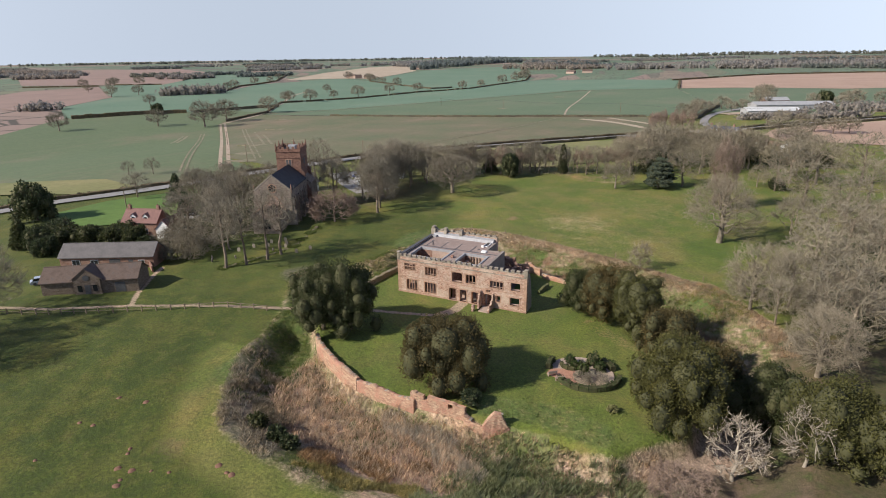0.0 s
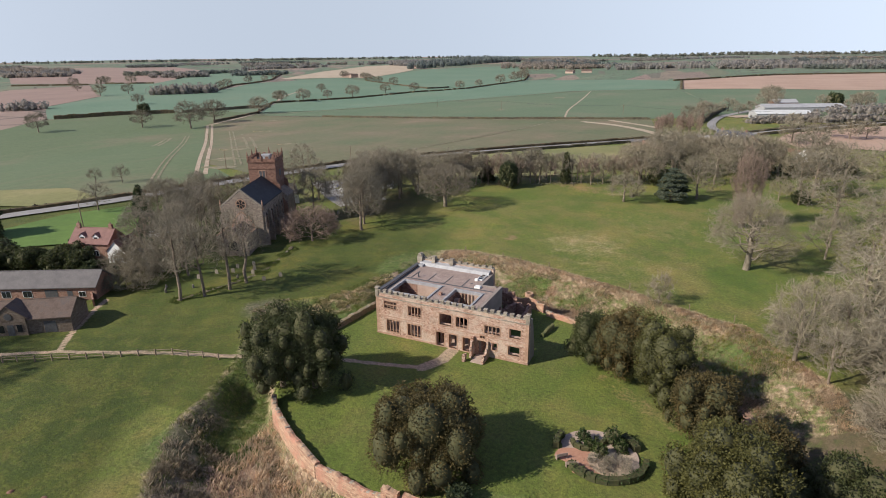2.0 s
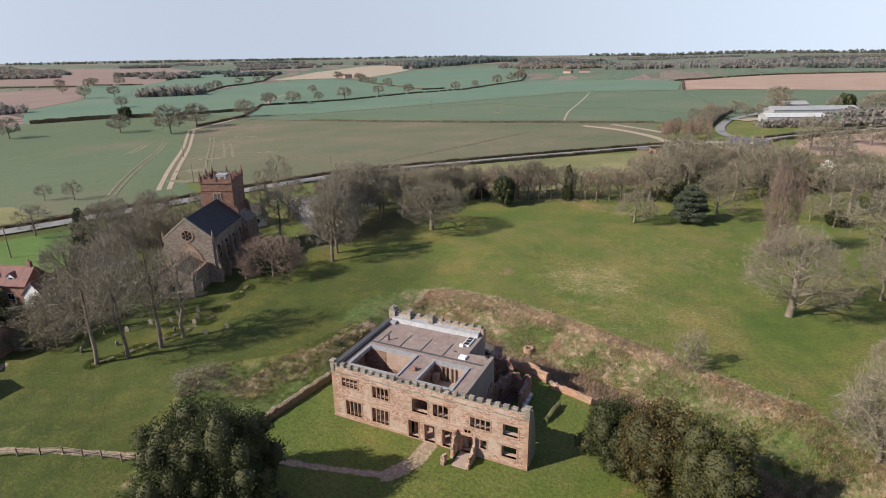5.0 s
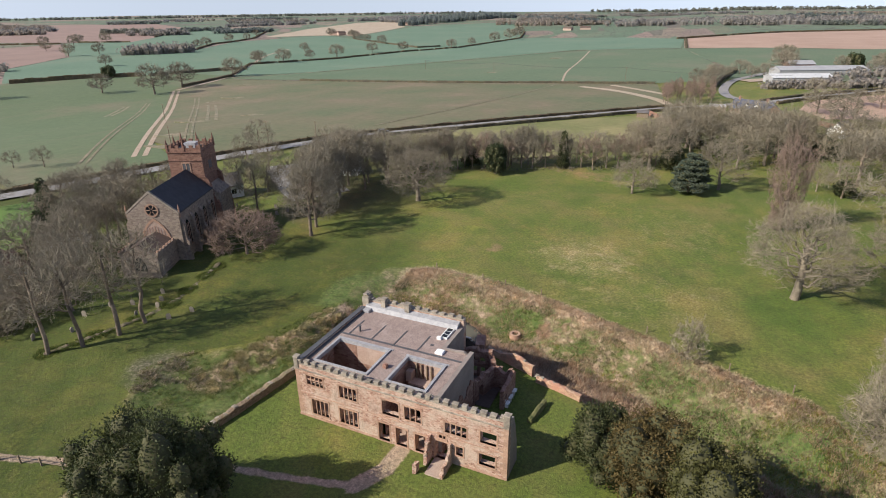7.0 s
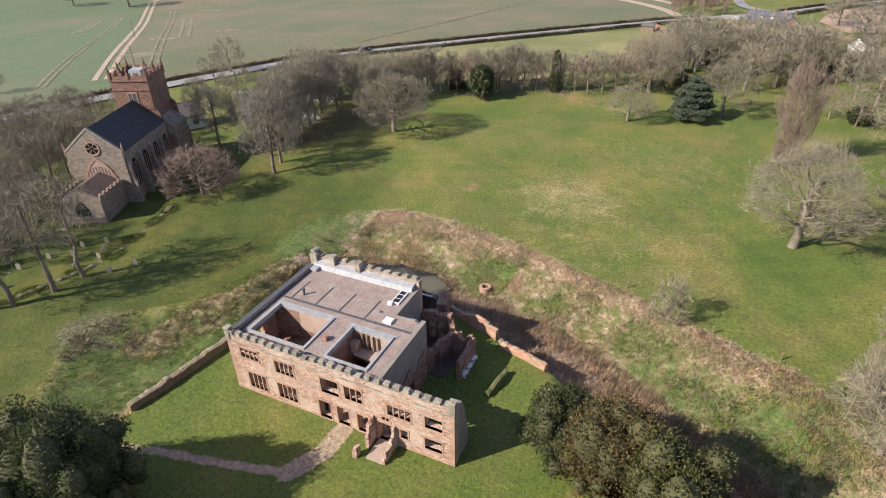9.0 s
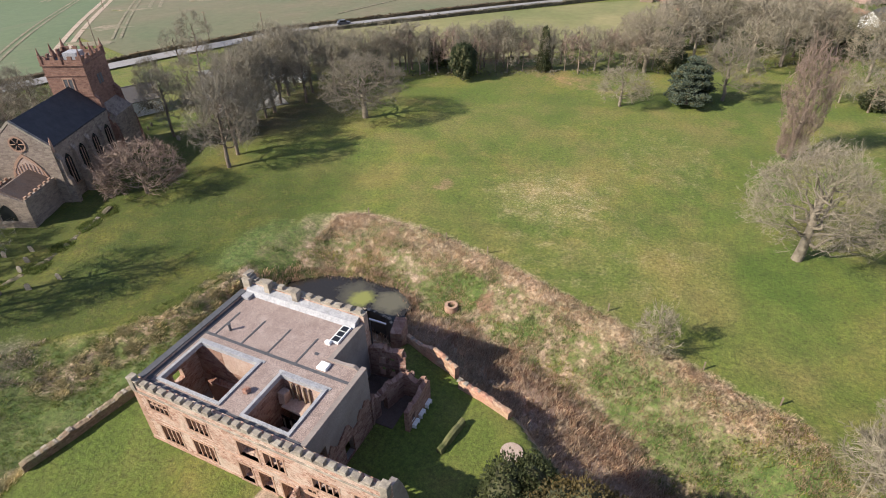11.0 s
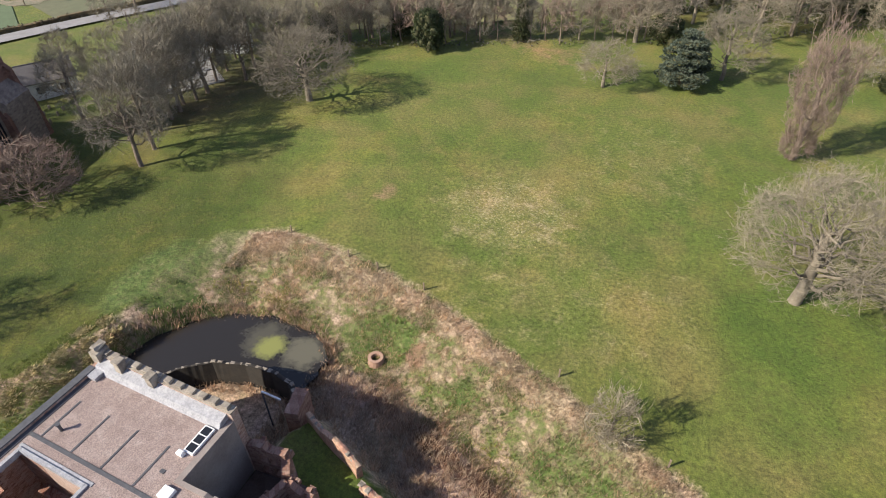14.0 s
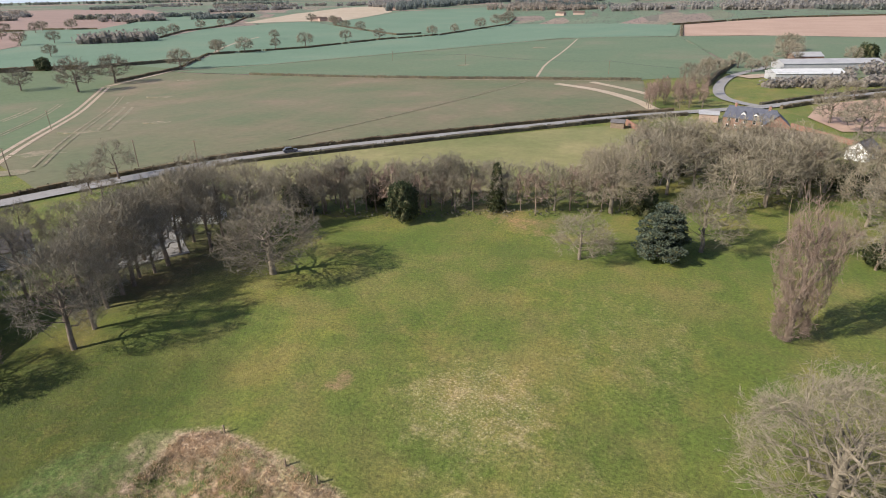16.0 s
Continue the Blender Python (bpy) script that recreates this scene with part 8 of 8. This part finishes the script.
def patch(x, y, sc, seed):
    return np.sin(x * sc + 1.7 * np.sin(y * sc * 0.8 + seed)) + np.sin(y * sc * 1.3 + 1.1 * np.sin(x * sc * 0.6 + 2 * seed))


FIELD_BOX = (-84, 36, 20, 138)
mid = lambda s: (s > 0.02) & (s < 0.98)
north = lambda x, y: (y > 92) & (x > -62)
west = lambda x, y: (x < -56) & (y > 66) & (y < 122)
front = lambda x, y: (y < 66) & (x < -22)
TUSSOCKS = [(-71.0, 92), (-69.0, 98), (-67.0, 104), (-64.6, 114)]
GREY_SCRUB = leafy("grey_dead_scrub", [(0.20, 0.165, 0.12), (0.31, 0.265, 0.205), (0.43, 0.38, 0.31)], 0.0, 0.4)
bank = lambda x, y, s: mid(s) & north(x, y)
blades("bank_litter", lambda x, y, f, s, u: bank(x, y, s) & (s > 0.4) & (u < 0.25 + 0.25 * patch(x, y, 0.7, 4)), 150000, FIELD_BOX, BROWN_REED, 0.24, "brown dead stalks among the bank grass", 21, 0.8, 0.028)
blades("bank_straw", lambda x, y, f, s, u: bank(x, y, s) & (s > 0.4) & (u < 0.3 + 0.3 * patch(x, y, 0.6, 9)), 170000, FIELD_BOX, STRAW, 0.28, "pale dead grass among the bank herbs", 22, 0.8, 0.03)
blades("dry_grass", lambda x, y, f, s, u: bank(x, y, s) & ((s > 0.8) & (u < 0.5 + 0.3 * patch(x, y, 0.5, 1)) | (s > 0.45) & (patch(x, y, 0.42, 1) > 0.5) & (u < 0.4)), 150000, FIELD_BOX, STRAW, 0.38, "pinkish straw-coloured dry grass on the moat banks", 1, 0.7, 0.034)
blades("reeds", lambda x, y, f, s, u: mid(s) & (front(x, y) & (f > 0.5) & (s < 0.62) & (x > -57) | (x > -44) & (y > 96) & (s < 0.42) & (s > 0.05) & (x < -2)) & (u < 0.75), 100000, FIELD_BOX, REED, 0.95, "pink-brown dead reeds filling the moat bed", 2, 0.45, 0.045)
blades("pale_reeds", lambda x, y, f, s, u: (f > 0.3) & (seg_dist(x, y, [(-35, 55.5), (-29, 54), (-22.5, 52.5)]) < 1.5 + 0.9 * patch(x, y, 0.8, 2)) & (u < 0.6), 22000, (-42, 46, -16, 60), PALE_REED, 1.0, "bleached reed heads standing in the moat", 31, 0.3, 0.035)
blades("rust_scrub", lambda x, y, f, s, u: (f > 0.2) & (seg_dist(x, y, [(-40, 46), (-35, 46.5), (-30, 48)]) < 1.6 + 1.1 * patch(x, y, 0.7, 5)) & (u < 0.9), 20000, (-50, 38, -20, 54), leafy("rust_brown_scrub", [(0.26, 0.16, 0.085), (0.36, 0.24, 0.14), (0.44, 0.32, 0.20)], 0.0, 0.4), 0.6, "rust-brown bushy scrub in the moat bed", 32, 0.7, 0.035)
blades("yellow_scrub", lambda x, y, f, s, u: (s > 0.3) & (s < 1) & (seg_dist(x, y, [(-40, 41.8), (-34, 42), (-28, 44)]) < 1.2 + 1.0 * patch(x, y, 0.7, 8)) & (u < 0.8), 20000, (-48, 36, -20, 52), leafy("yellowish_scrub", [(0.22, 0.20, 0.07), (0.32, 0.28, 0.11), (0.42, 0.36, 0.18)], 0.0, 0.4), 0.45, "yellowish dry scrub on the outer bank", 33, 0.7, 0.035)
blades("brown_brush", lambda x, y, f, s, u: (s > 0.3) & (s < 1) & (x < -48) & (x > -60) & (y > 44) & (y < 58) & (patch(x, y, 0.6, 3) > 0.2) & (u < 0.8), 16000, (-66, 40, -44, 62), GREY_SCRUB, 0.6, "greyish-brown brushy growth on the moat bank", 34, 0.8, 0.03)
blades("russet_stalks", lambda x, y, f, s, u: mid(s) & ((x > -36) & (y > 94) & (s > 0.26) & (s < 0.5) & (patch(x, y, 0.3, 2) > -0.2) | (in_pond(x, y) > -1.5)) & (u < 0.6), 100000, FIELD_BOX, BROWN_REED, 0.8, "dark russet stalks at the foot of the bank", 12, 0.4, 0.04)
blades("green_growth", lambda x, y, f, s, u: mid(s) & ((north(x, y) & (s > 0.4) & (s < 0.85) & (patch(x, y, 0.45, 3) > 0.1) & (u < 0.5)) | front(x, y) & (patch(x, y, 0.3, 3) > 0.7) & (u < 0.5) | (x < -54) & (y > 58) & (y < 74) & (s > 0.1) & (u < 0.5) | (seg_dist(x, y, [(-62, 60), (-56, 54), (-51, 48)]) < 1.3 + 0.6 * patch(x, y, 0.6, 3)) & (u < 0.8) | (seg_dist(x, y, [(-54, 61), (-46, 57), (-38, 55.5)]) < 1.2) & (u < 0.4)), 110000, FIELD_BOX, RANK, 0.26, "rank green growth among the dry grass", 3, 0.8, 0.05)
blades("weeds", lambda x, y, f, s, u: (west(x, y) & (s > 0.08) & (s < 1.0) & (seg_dist(x, y, TUSSOCKS) > 2.0) & (patch(x, y, 0.8, 8) > -0.7) | (np.hypot((x + 39.5) * 0.7, (y - 125.3) * 1.0) < 3.0 + 0.5 * patch(x, y, 1.1, 5)) | (x < -56) & (y < 66) & (s > 0.3) & (s < 0.75) & (patch(x, y, 0.5, 4) > 0)) & (u < 0.6), 120000, FIELD_BOX, WEED, 0.15, "dark green weeds and nettles on the banks", 8, 0.8, 0.06)
blades("lime_herbs", lambda x, y, f, s, u: mid(s) & ((y > 100) & (s > 0.4) & (s < 0.62) & (patch(x, y, 0.55, 6) > 0.95) | (np.hypot((x - 2) * 0.8, (y - 109.5) * 0.7) < 5.5) & (patch(x, y, 0.6, 1) > -0.5) | (seg_dist(x, y, [(-60, 124), (-55, 126.5), (-48, 126)]) < 1.6) & (patch(x, y, 0.9, 2) > 0)) & (u < 0.7), 90000, FIELD_BOX, LIME, 0.28, "yellow-green herbs on the sunny bank", 9, 0.8, 0.05)
blades("bare_brush", lambda x, y, f, s, u: (s > 0) & (s < 1.05) & (np.hypot((x + 79) * 0.7, (y - 90) * 0.6) < 3.5 + 1.4 * patch(x, y, 0.8, 3)) & (patch(x, y, 1.6, 1) > 0) & (u < 0.3), 25000, (-90, 78, -66, 100), GREY_SCRUB, 0.4, "greyish bare brush on the bank", 35, 1.3, 0.03)
blades("grey_scrub", lambda x, y, f, s, u: (s > 0.55) & (s < 1.0) & (y < 62) & (x < -44) & ((s > 0.74) | (patch(x, y, 0.6, 2) > 0.2)) & (patch(x, y, 1.1, 11) > -0.5) & (u < 0.55), 90000, FIELD_BOX, GREY_SCRUB, 0.75, "grey dead bramble scrub along the outer bank", 6, 0.7, 0.04)
blades("willow_scrub", lambda x, y, f, s, u: mid(s) & (y < 58) & (x > -24 + 2 * np.sin(y)) & (x < 4) & (u < 0.95) & (f > 0.1) & (patch(x, y, 0.8, 7) > -1.2), 120000, FIELD_BOX, leafy("olive_willow_scrub", [(0.15, 0.18, 0.085), (0.25, 0.28, 0.15), (0.36, 0.385, 0.24)], 0.0, 0.4), 1.0, "olive-grey scrub filling the moat", 4, 0.6, 0.045)
blades("lawn_edge_straw", lambda x, y, f, s, u: mid(s) & (y < 62) & (x > -26) & (x < 2) & (s < 0.2) & (u < 0.8), 70000, FIELD_BOX, STRAW, 0.6, "pinkish dead grass along the lawn's edge", 10, 0.7, 0.05)
blades("wall_foot_straw", lambda x, y, f, s, u: mid(s) & front(x, y) & (s < 0.16) & (u < 0.7), 70000, FIELD_BOX, STRAW, 0.4, "pinkish dead grass at the foot of the moat wall", 36, 0.7, 0.035)
blades("nettles", lambda x, y, f, s, u: (x > -24) & (x < -6) & (y > 58.5) & (y < 67) & (patch(x, y, 0.5, 5) > 0.3) & (u < 0.6), 30000, FIELD_BOX, RANK, 0.22, "fresh green growth at the lawn's edge", 5, 0.7, 0.06)
# tussocks: each a fountain of bleached blades, combed downhill
blades("bank_tussocks", lambda x, y, f, s, u: (seg_dist(x, y, TUSSOCKS) < 2.2 + 0.7 * patch(x, y, 0.5, 3)) & (np.sin(x * 2.3 + 1.5 * np.sin(y * 1.1)) + np.sin(y * 2.1 + x) > 0.35), 22000, (-78, 84, -60, 114), TUSSOCK, 0.3, "bleached grass tussocks on the bank beside the house", 7, 1.5, 0.04)
blades("tussock_green", lambda x, y, f, s, u: (seg_dist(x, y, TUSSOCKS) < 3.2), 6000, (-78, 84, -60, 114), WEED, 0.12, "green grass between the bleached tussocks", 38, 1.2, 0.05)
KERB = [(-97.0, 120.0), (-94.4, 113.2), (-92.4, 106.0), (-92.4, 100.0), (-93.6, 95.0), (-95.2, 90.0), (-96.6, 85.8)]
blades("kerb_weeds", lambda x, y, f, s, u: (seg_dist(x, y, KERB) < 0.9 + 0.5 * patch(x, y, 0.9, 2)) & (u < 0.8), 12000, (-99, 84, -90, 122), RANK, 0.22, "dark weeds along the churchyard edging", 39, 0.8, 0.06)
blades("wall_side_straw", lambda x, y, f, s, u: (s > 0.0) & (s < 0.1) & (x < -57) & (y > 78) & (y < 110), 24000, (-72, 76, -54, 112), TUSSOCK, 0.4, "dry straw along the foot of the mossy wall", 37, 0.8, 0.04)

# molehills in the pasture
MOLE = surface("molehill_earth", [(0.15, 0.075, 0.045), (0.22, 0.115, 0.075)], 3, 4)
r7 = random.Random(4)
for x, y in ((-60.5, 35.0), (-60.0, 34.3), (-58.6, 32.0), (-56.6, 30.8), (-56.1, 29.9), (-54.7, 33.3), (-52.5, 33.9), (-56.8, 32.4), (-48.0, 37.0), (-46.3, 36.5), (-45.6, 36.5), (-71.0, 35.7), (-68.9, 36.1), (-67.1, 42.5), (-71.4, 41.6), (-68.6, 28.7)):
    k = r7.uniform(0.3, 0.6)
    sh = Shape()
    ringv = [(k * math.cos(a) * r7.uniform(0.8, 1.2), k * math.sin(a) * r7.uniform(0.8, 1.2)) for a in [2 * math.pi * j / 9 for j in range(9)]]
    sh.add([(a, b, -0.15) for a, b in ringv] + [(a * 0.6, b * 0.6, 0.08) for a, b in ringv] + [(0, 0, 0.12)], [(j, (j + 1) % 9, 9 + (j + 1) % 9, 9 + j) for j in range(9)] + [(9 + j, 9 + (j + 1) % 9, 18) for j in range(9)])
    o_ = part("molehill", sh, MOLE, smooth=True)
    o_.matrix_world = pose(x, y, gz(x, y))
    tagged(o_, "small reddish molehill in rough pasture", "molehill", "molehills")

# ---- hedges, poles, woods of the distance ----
def bush_line(name, line, w, h, mat, label, seed, dens=1.6, leaf=0.9, solid=True):
    """A hedge far off: lumps of twiggy growth on a low bank."""
    r = random.Random(seed)
    sh = Shape()
    core = Shape()
    for a, b in zip(line, line[1:]):
        L = math.dist(a, b)
        n = max(2, int(L / (w * 0.8)))
        m = max(1, int(L / 5))
        ang = math.atan2(b[1] - a[1], b[0] - a[0])
        for i in range(m):
            if not solid or L > 80 and w > 1.6 and r.random() < 0.12:
                continue
            px, py = a[0] + (b[0] - a[0]) * i / m, a[1] + (b[1] - a[1]) * i / m
            core.worn_box(-0.3, -w * 0.5, -0.4, L / m + 0.3, w * 0.5, h * r.uniform(0.75, 0.95), r, 0.15, Matrix.Translation((px, py, gz(px, py))) @ Matrix.Rotation(ang, 4, "Z"))
        for i in range(n):
            t = (i + r.random()) / n
            x, y = a[0] + (b[0] - a[0]) * t, a[1] + (b[1] - a[1]) * t
            z, k = gz(x, y), r.uniform(0.85, 1.2)
            for _ in range(int(dens * 7)):
                d = Vector((r.gauss(0, 1), r.gauss(0, 1), abs(r.gauss(0.3, 0.8)))).normalized()
                tuft(sh, (x + d.x * w * 0.6, y + d.y * w * 0.6, z + h * k * (0.25 + 0.6 * d.z)), leaf * 0.6, 1, r)
    ob = thing(name, label, "hedge", kind="stuff")
    if solid:
        part("inner_growth", core, mat, ob)
    part("leaves", sh, mat, ob)
    return ob


def offset(line, o_):
    out = []
    for i, (x, y) in enumerate(line):
        a, b = line[max(0, i - 1)], line[min(len(line) - 1, i + 1)]
        d = Vector((b[0] - a[0], b[1] - a[1])).normalized()
        out.append((x - d.y * o_, y + d.x * o_))
    return out


bush_line("hedge", offset(ROAD[1:14], 4.6), 1.3, 1.4, HEDGE, "low trimmed brown hedge beside the road", 1)
bush_line("hedge", offset(ROAD[8:14], -4.6), 1.3, 1.3, HEDGE, "low trimmed brown hedge beside the road", 2)
bush_line("hedge", offset(ROAD[15:19], -4.6), 1.4, 1.5, HEDGE, "low brown hedge beside the road", 3)
bush_line("hedge", offset(ROAD[15:19], 4.6), 1.4, 1.5, HEDGE, "low brown hedge beside the road", 4)
bush_line("hedge", MID_HEDGE, 1.6, 1.7, HEDGE, "low brown hedge between two wheat fields", 5, 1.2)
bush_line("hedge", TREE_HEDGE, 1.9, 2.2, HEDGE, "long dark field hedge with scattered trees", 6, 1.0, 1.3)
bush_line("hedge", [(-539, 338), (-511, 391), (-480, 415)], 3.0, 4.2, HEDGE, "tall bushy field hedge", 7, 1.2, 1.3)
bush_line("hedge", [(-474, 419), (-463, 447), (-446, 481), (-430, 492)], 2.4, 3.0, HEDGE, "bushy field hedge", 18, 1.0, 1.2)
bush_line("hedge", [(-1158, 651), (-1051, 722)], 2.4, 2.8, HEDGE, "dark field hedge", 8, 0.8, 1.8)
bush_line("hedge", [(-1052, 755), (-967, 790)], 2.4, 2.8, HEDGE, "dark field hedge", 9, 0.8, 1.8)
bush_line("hedge", [(-1066, 928), (-1434, 1360)], 2.6, 3.0, HEDGE, "dark field hedge", 19, 0.8, 2.2)
bush_line("hedge", [(-683, 663), (-768, 786), (-781, 847), (-827, 950), (-1014, 1204)], 2.2, 2.6, HEDGE, "dark field hedge with trees", 20, 0.8, 1.8)
bush_line("hedge", [(-677, 1060), (-618, 970), (-486, 864), (-405, 803), (-385, 833)], 2.2, 2.4, HEDGE, "dark field hedge", 10, 0.8, 1.8)
bush_line("hedge", [(-78, 952), (64, 1112), (193, 1200), (420, 1304)], 2.4, 2.6, HEDGE, "dark hedge behind bare soil", 11, 0.8, 2)
bush_line("hedge", [(-54, 760), (-67, 948)], 2.0, 2.2, HEDGE, "field hedge", 21, 0.8, 1.8)
bush_line("hedge", [(-6, 520), (-14, 466), (-18, 425)], 2.0, 2.6, HEDGE, "scrubby hedge by the lane", 12)
bush_line("hedge", [(60, 500), (140, 560), (260, 650)], 2.4, 3.0, HEDGE, "scrubby hedge behind the road", 13, 1.2, 1.2)
bush_line("hedge", [(-92, 194), (-70, 203), (-53, 211), (-36, 219), (-20, 226), (0, 238), (30, 262)], 2.4, 1.3, HEDGE, "rough brown undergrowth along the belt of trees", 16, 1.4, 0.7, False)
bush_line("hedge", [(-150, 100), (-138, 104), (-128, 112)], 1.2, 1.3, IVY, "dark clipped hedge by a cottage garden", 17, 3, 0.4)


def wood_mass(name, poly_c, rx, ry, rot, h, n, mat, label, seed, spray=1.4):
    """A far wood: many crowns of uneven height set close together."""
    r = random.Random(seed)
    sh = Shape()
    c, s = math.cos(rot), math.sin(rot)
    for _ in range(n):
        u, v = r.uniform(-1, 1), r.uniform(-1, 1)
        if u * u + v * v > 1:
            continue
        x, y = poly_c[0] + c * u * rx - s * v * ry, poly_c[1] + s * u * rx + c * v * ry
        z = gz(x, y)
        hh, w = h * r.uniform(0.55, 1.05), h * r.uniform(0.4, 0.75)
        sh.tube((x, y, z - 1), (x, y, z + hh * 0.45), w * 0.35, w * 0.5, 5, False)
        sh.tube((x, y, z + hh * 0.45), (x, y, z + hh * 0.8), w * 0.5, w * 0.12, 5, False)
        for _ in range(24):
            d = Vector((r.gauss(0, 1), r.gauss(0, 1), r.gauss(0.3, 1))).normalized()
            tuft(sh, (x + d.x * w * 0.85, y + d.y * w * 0.85, z + hh * (0.5 + 0.42 * d.z)), spray * r.uniform(0.8, 1.8), 1, r)
    ob = part(name, sh, mat)
    return tagged(ob, label, "wood", kind="stuff")


# Both wood colours are paled towards blue-grey to carry the haze of distance.
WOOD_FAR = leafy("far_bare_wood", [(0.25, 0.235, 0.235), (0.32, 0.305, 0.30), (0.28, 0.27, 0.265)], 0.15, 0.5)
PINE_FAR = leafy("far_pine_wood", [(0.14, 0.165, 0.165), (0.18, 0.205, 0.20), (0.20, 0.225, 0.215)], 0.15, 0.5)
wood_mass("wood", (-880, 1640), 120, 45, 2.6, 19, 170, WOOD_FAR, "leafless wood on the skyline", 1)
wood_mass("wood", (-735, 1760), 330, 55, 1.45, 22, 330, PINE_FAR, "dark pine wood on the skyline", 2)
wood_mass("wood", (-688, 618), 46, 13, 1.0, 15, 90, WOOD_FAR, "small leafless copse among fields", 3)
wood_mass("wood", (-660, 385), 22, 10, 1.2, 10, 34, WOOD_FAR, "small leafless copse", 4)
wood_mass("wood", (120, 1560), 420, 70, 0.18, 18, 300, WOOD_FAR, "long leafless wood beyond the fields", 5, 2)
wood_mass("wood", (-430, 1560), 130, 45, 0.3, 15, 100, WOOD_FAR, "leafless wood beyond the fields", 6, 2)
wood_mass("wood", (95, 515), 60, 14, 0.6, 7, 100, WOOD_FAR, "leafless thicket by the farm sheds", 7, 1)
wood_mass("wood", (46, 444), 46, 7, 0.5, 5, 120, WOOD_FAR, "reddish leafless thicket below the farm sheds", 8, 0.9)
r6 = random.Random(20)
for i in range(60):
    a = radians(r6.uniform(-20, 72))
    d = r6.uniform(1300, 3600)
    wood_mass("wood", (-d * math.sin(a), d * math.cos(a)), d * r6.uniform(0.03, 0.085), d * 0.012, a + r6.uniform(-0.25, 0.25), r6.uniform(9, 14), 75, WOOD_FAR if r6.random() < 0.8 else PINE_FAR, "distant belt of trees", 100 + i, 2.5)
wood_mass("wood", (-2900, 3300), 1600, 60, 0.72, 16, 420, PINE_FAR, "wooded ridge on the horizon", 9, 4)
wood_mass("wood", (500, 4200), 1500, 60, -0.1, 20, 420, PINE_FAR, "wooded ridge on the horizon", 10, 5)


def pole(x, y, h=8.0):
    p = thing("telegraph_pole", "wooden power line pole standing in a field", "pole", "power line poles", at=pose(x, y, gz(x, y)))
    part("mast", Shape().tube((0, 0, -0.5), (0, 0, h), 0.16, 0.11, 8), WOOD, p)
    part("cross_arm", Shape().box(-0.9, -0.06, h - 0.5, 0.9, 0.06, h - 0.36), WOOD, p)
    return p


POLES = [(-252, 520), (-180, 498), (-73, 462), (-30, 452), (-186, 188), (-160, 208), (-143, 214), (-252, 242), (-160, 110)]
for x, y in POLES:
    pole(x, y)
wires = thing("power_line", "thin cables strung between poles across the fields", "cable")
for a, b in ((POLES[0], POLES[1]), (POLES[1], POLES[2]), (POLES[2], (20, 420))):
    for o_ in (-0.8, 0.8):
        pts = [(a[0] + (b[0] - a[0]) * i / 8, a[1] + (b[1] - a[1]) * i / 8 + o_, gz(a[0], a[1]) + 7.7 - 1.6 * (1 - (2 * i / 8 - 1) ** 2) + (gz(b[0], b[1]) - gz(a[0], a[1])) * i / 8) for i in range(9)]
        sh = Shape()
        for p, q in zip(pts, pts[1:]):
            sh.tube(p, q, 0.03, 0.03, 3, False)
        part("cable", sh, LEAD_DARK, wires)
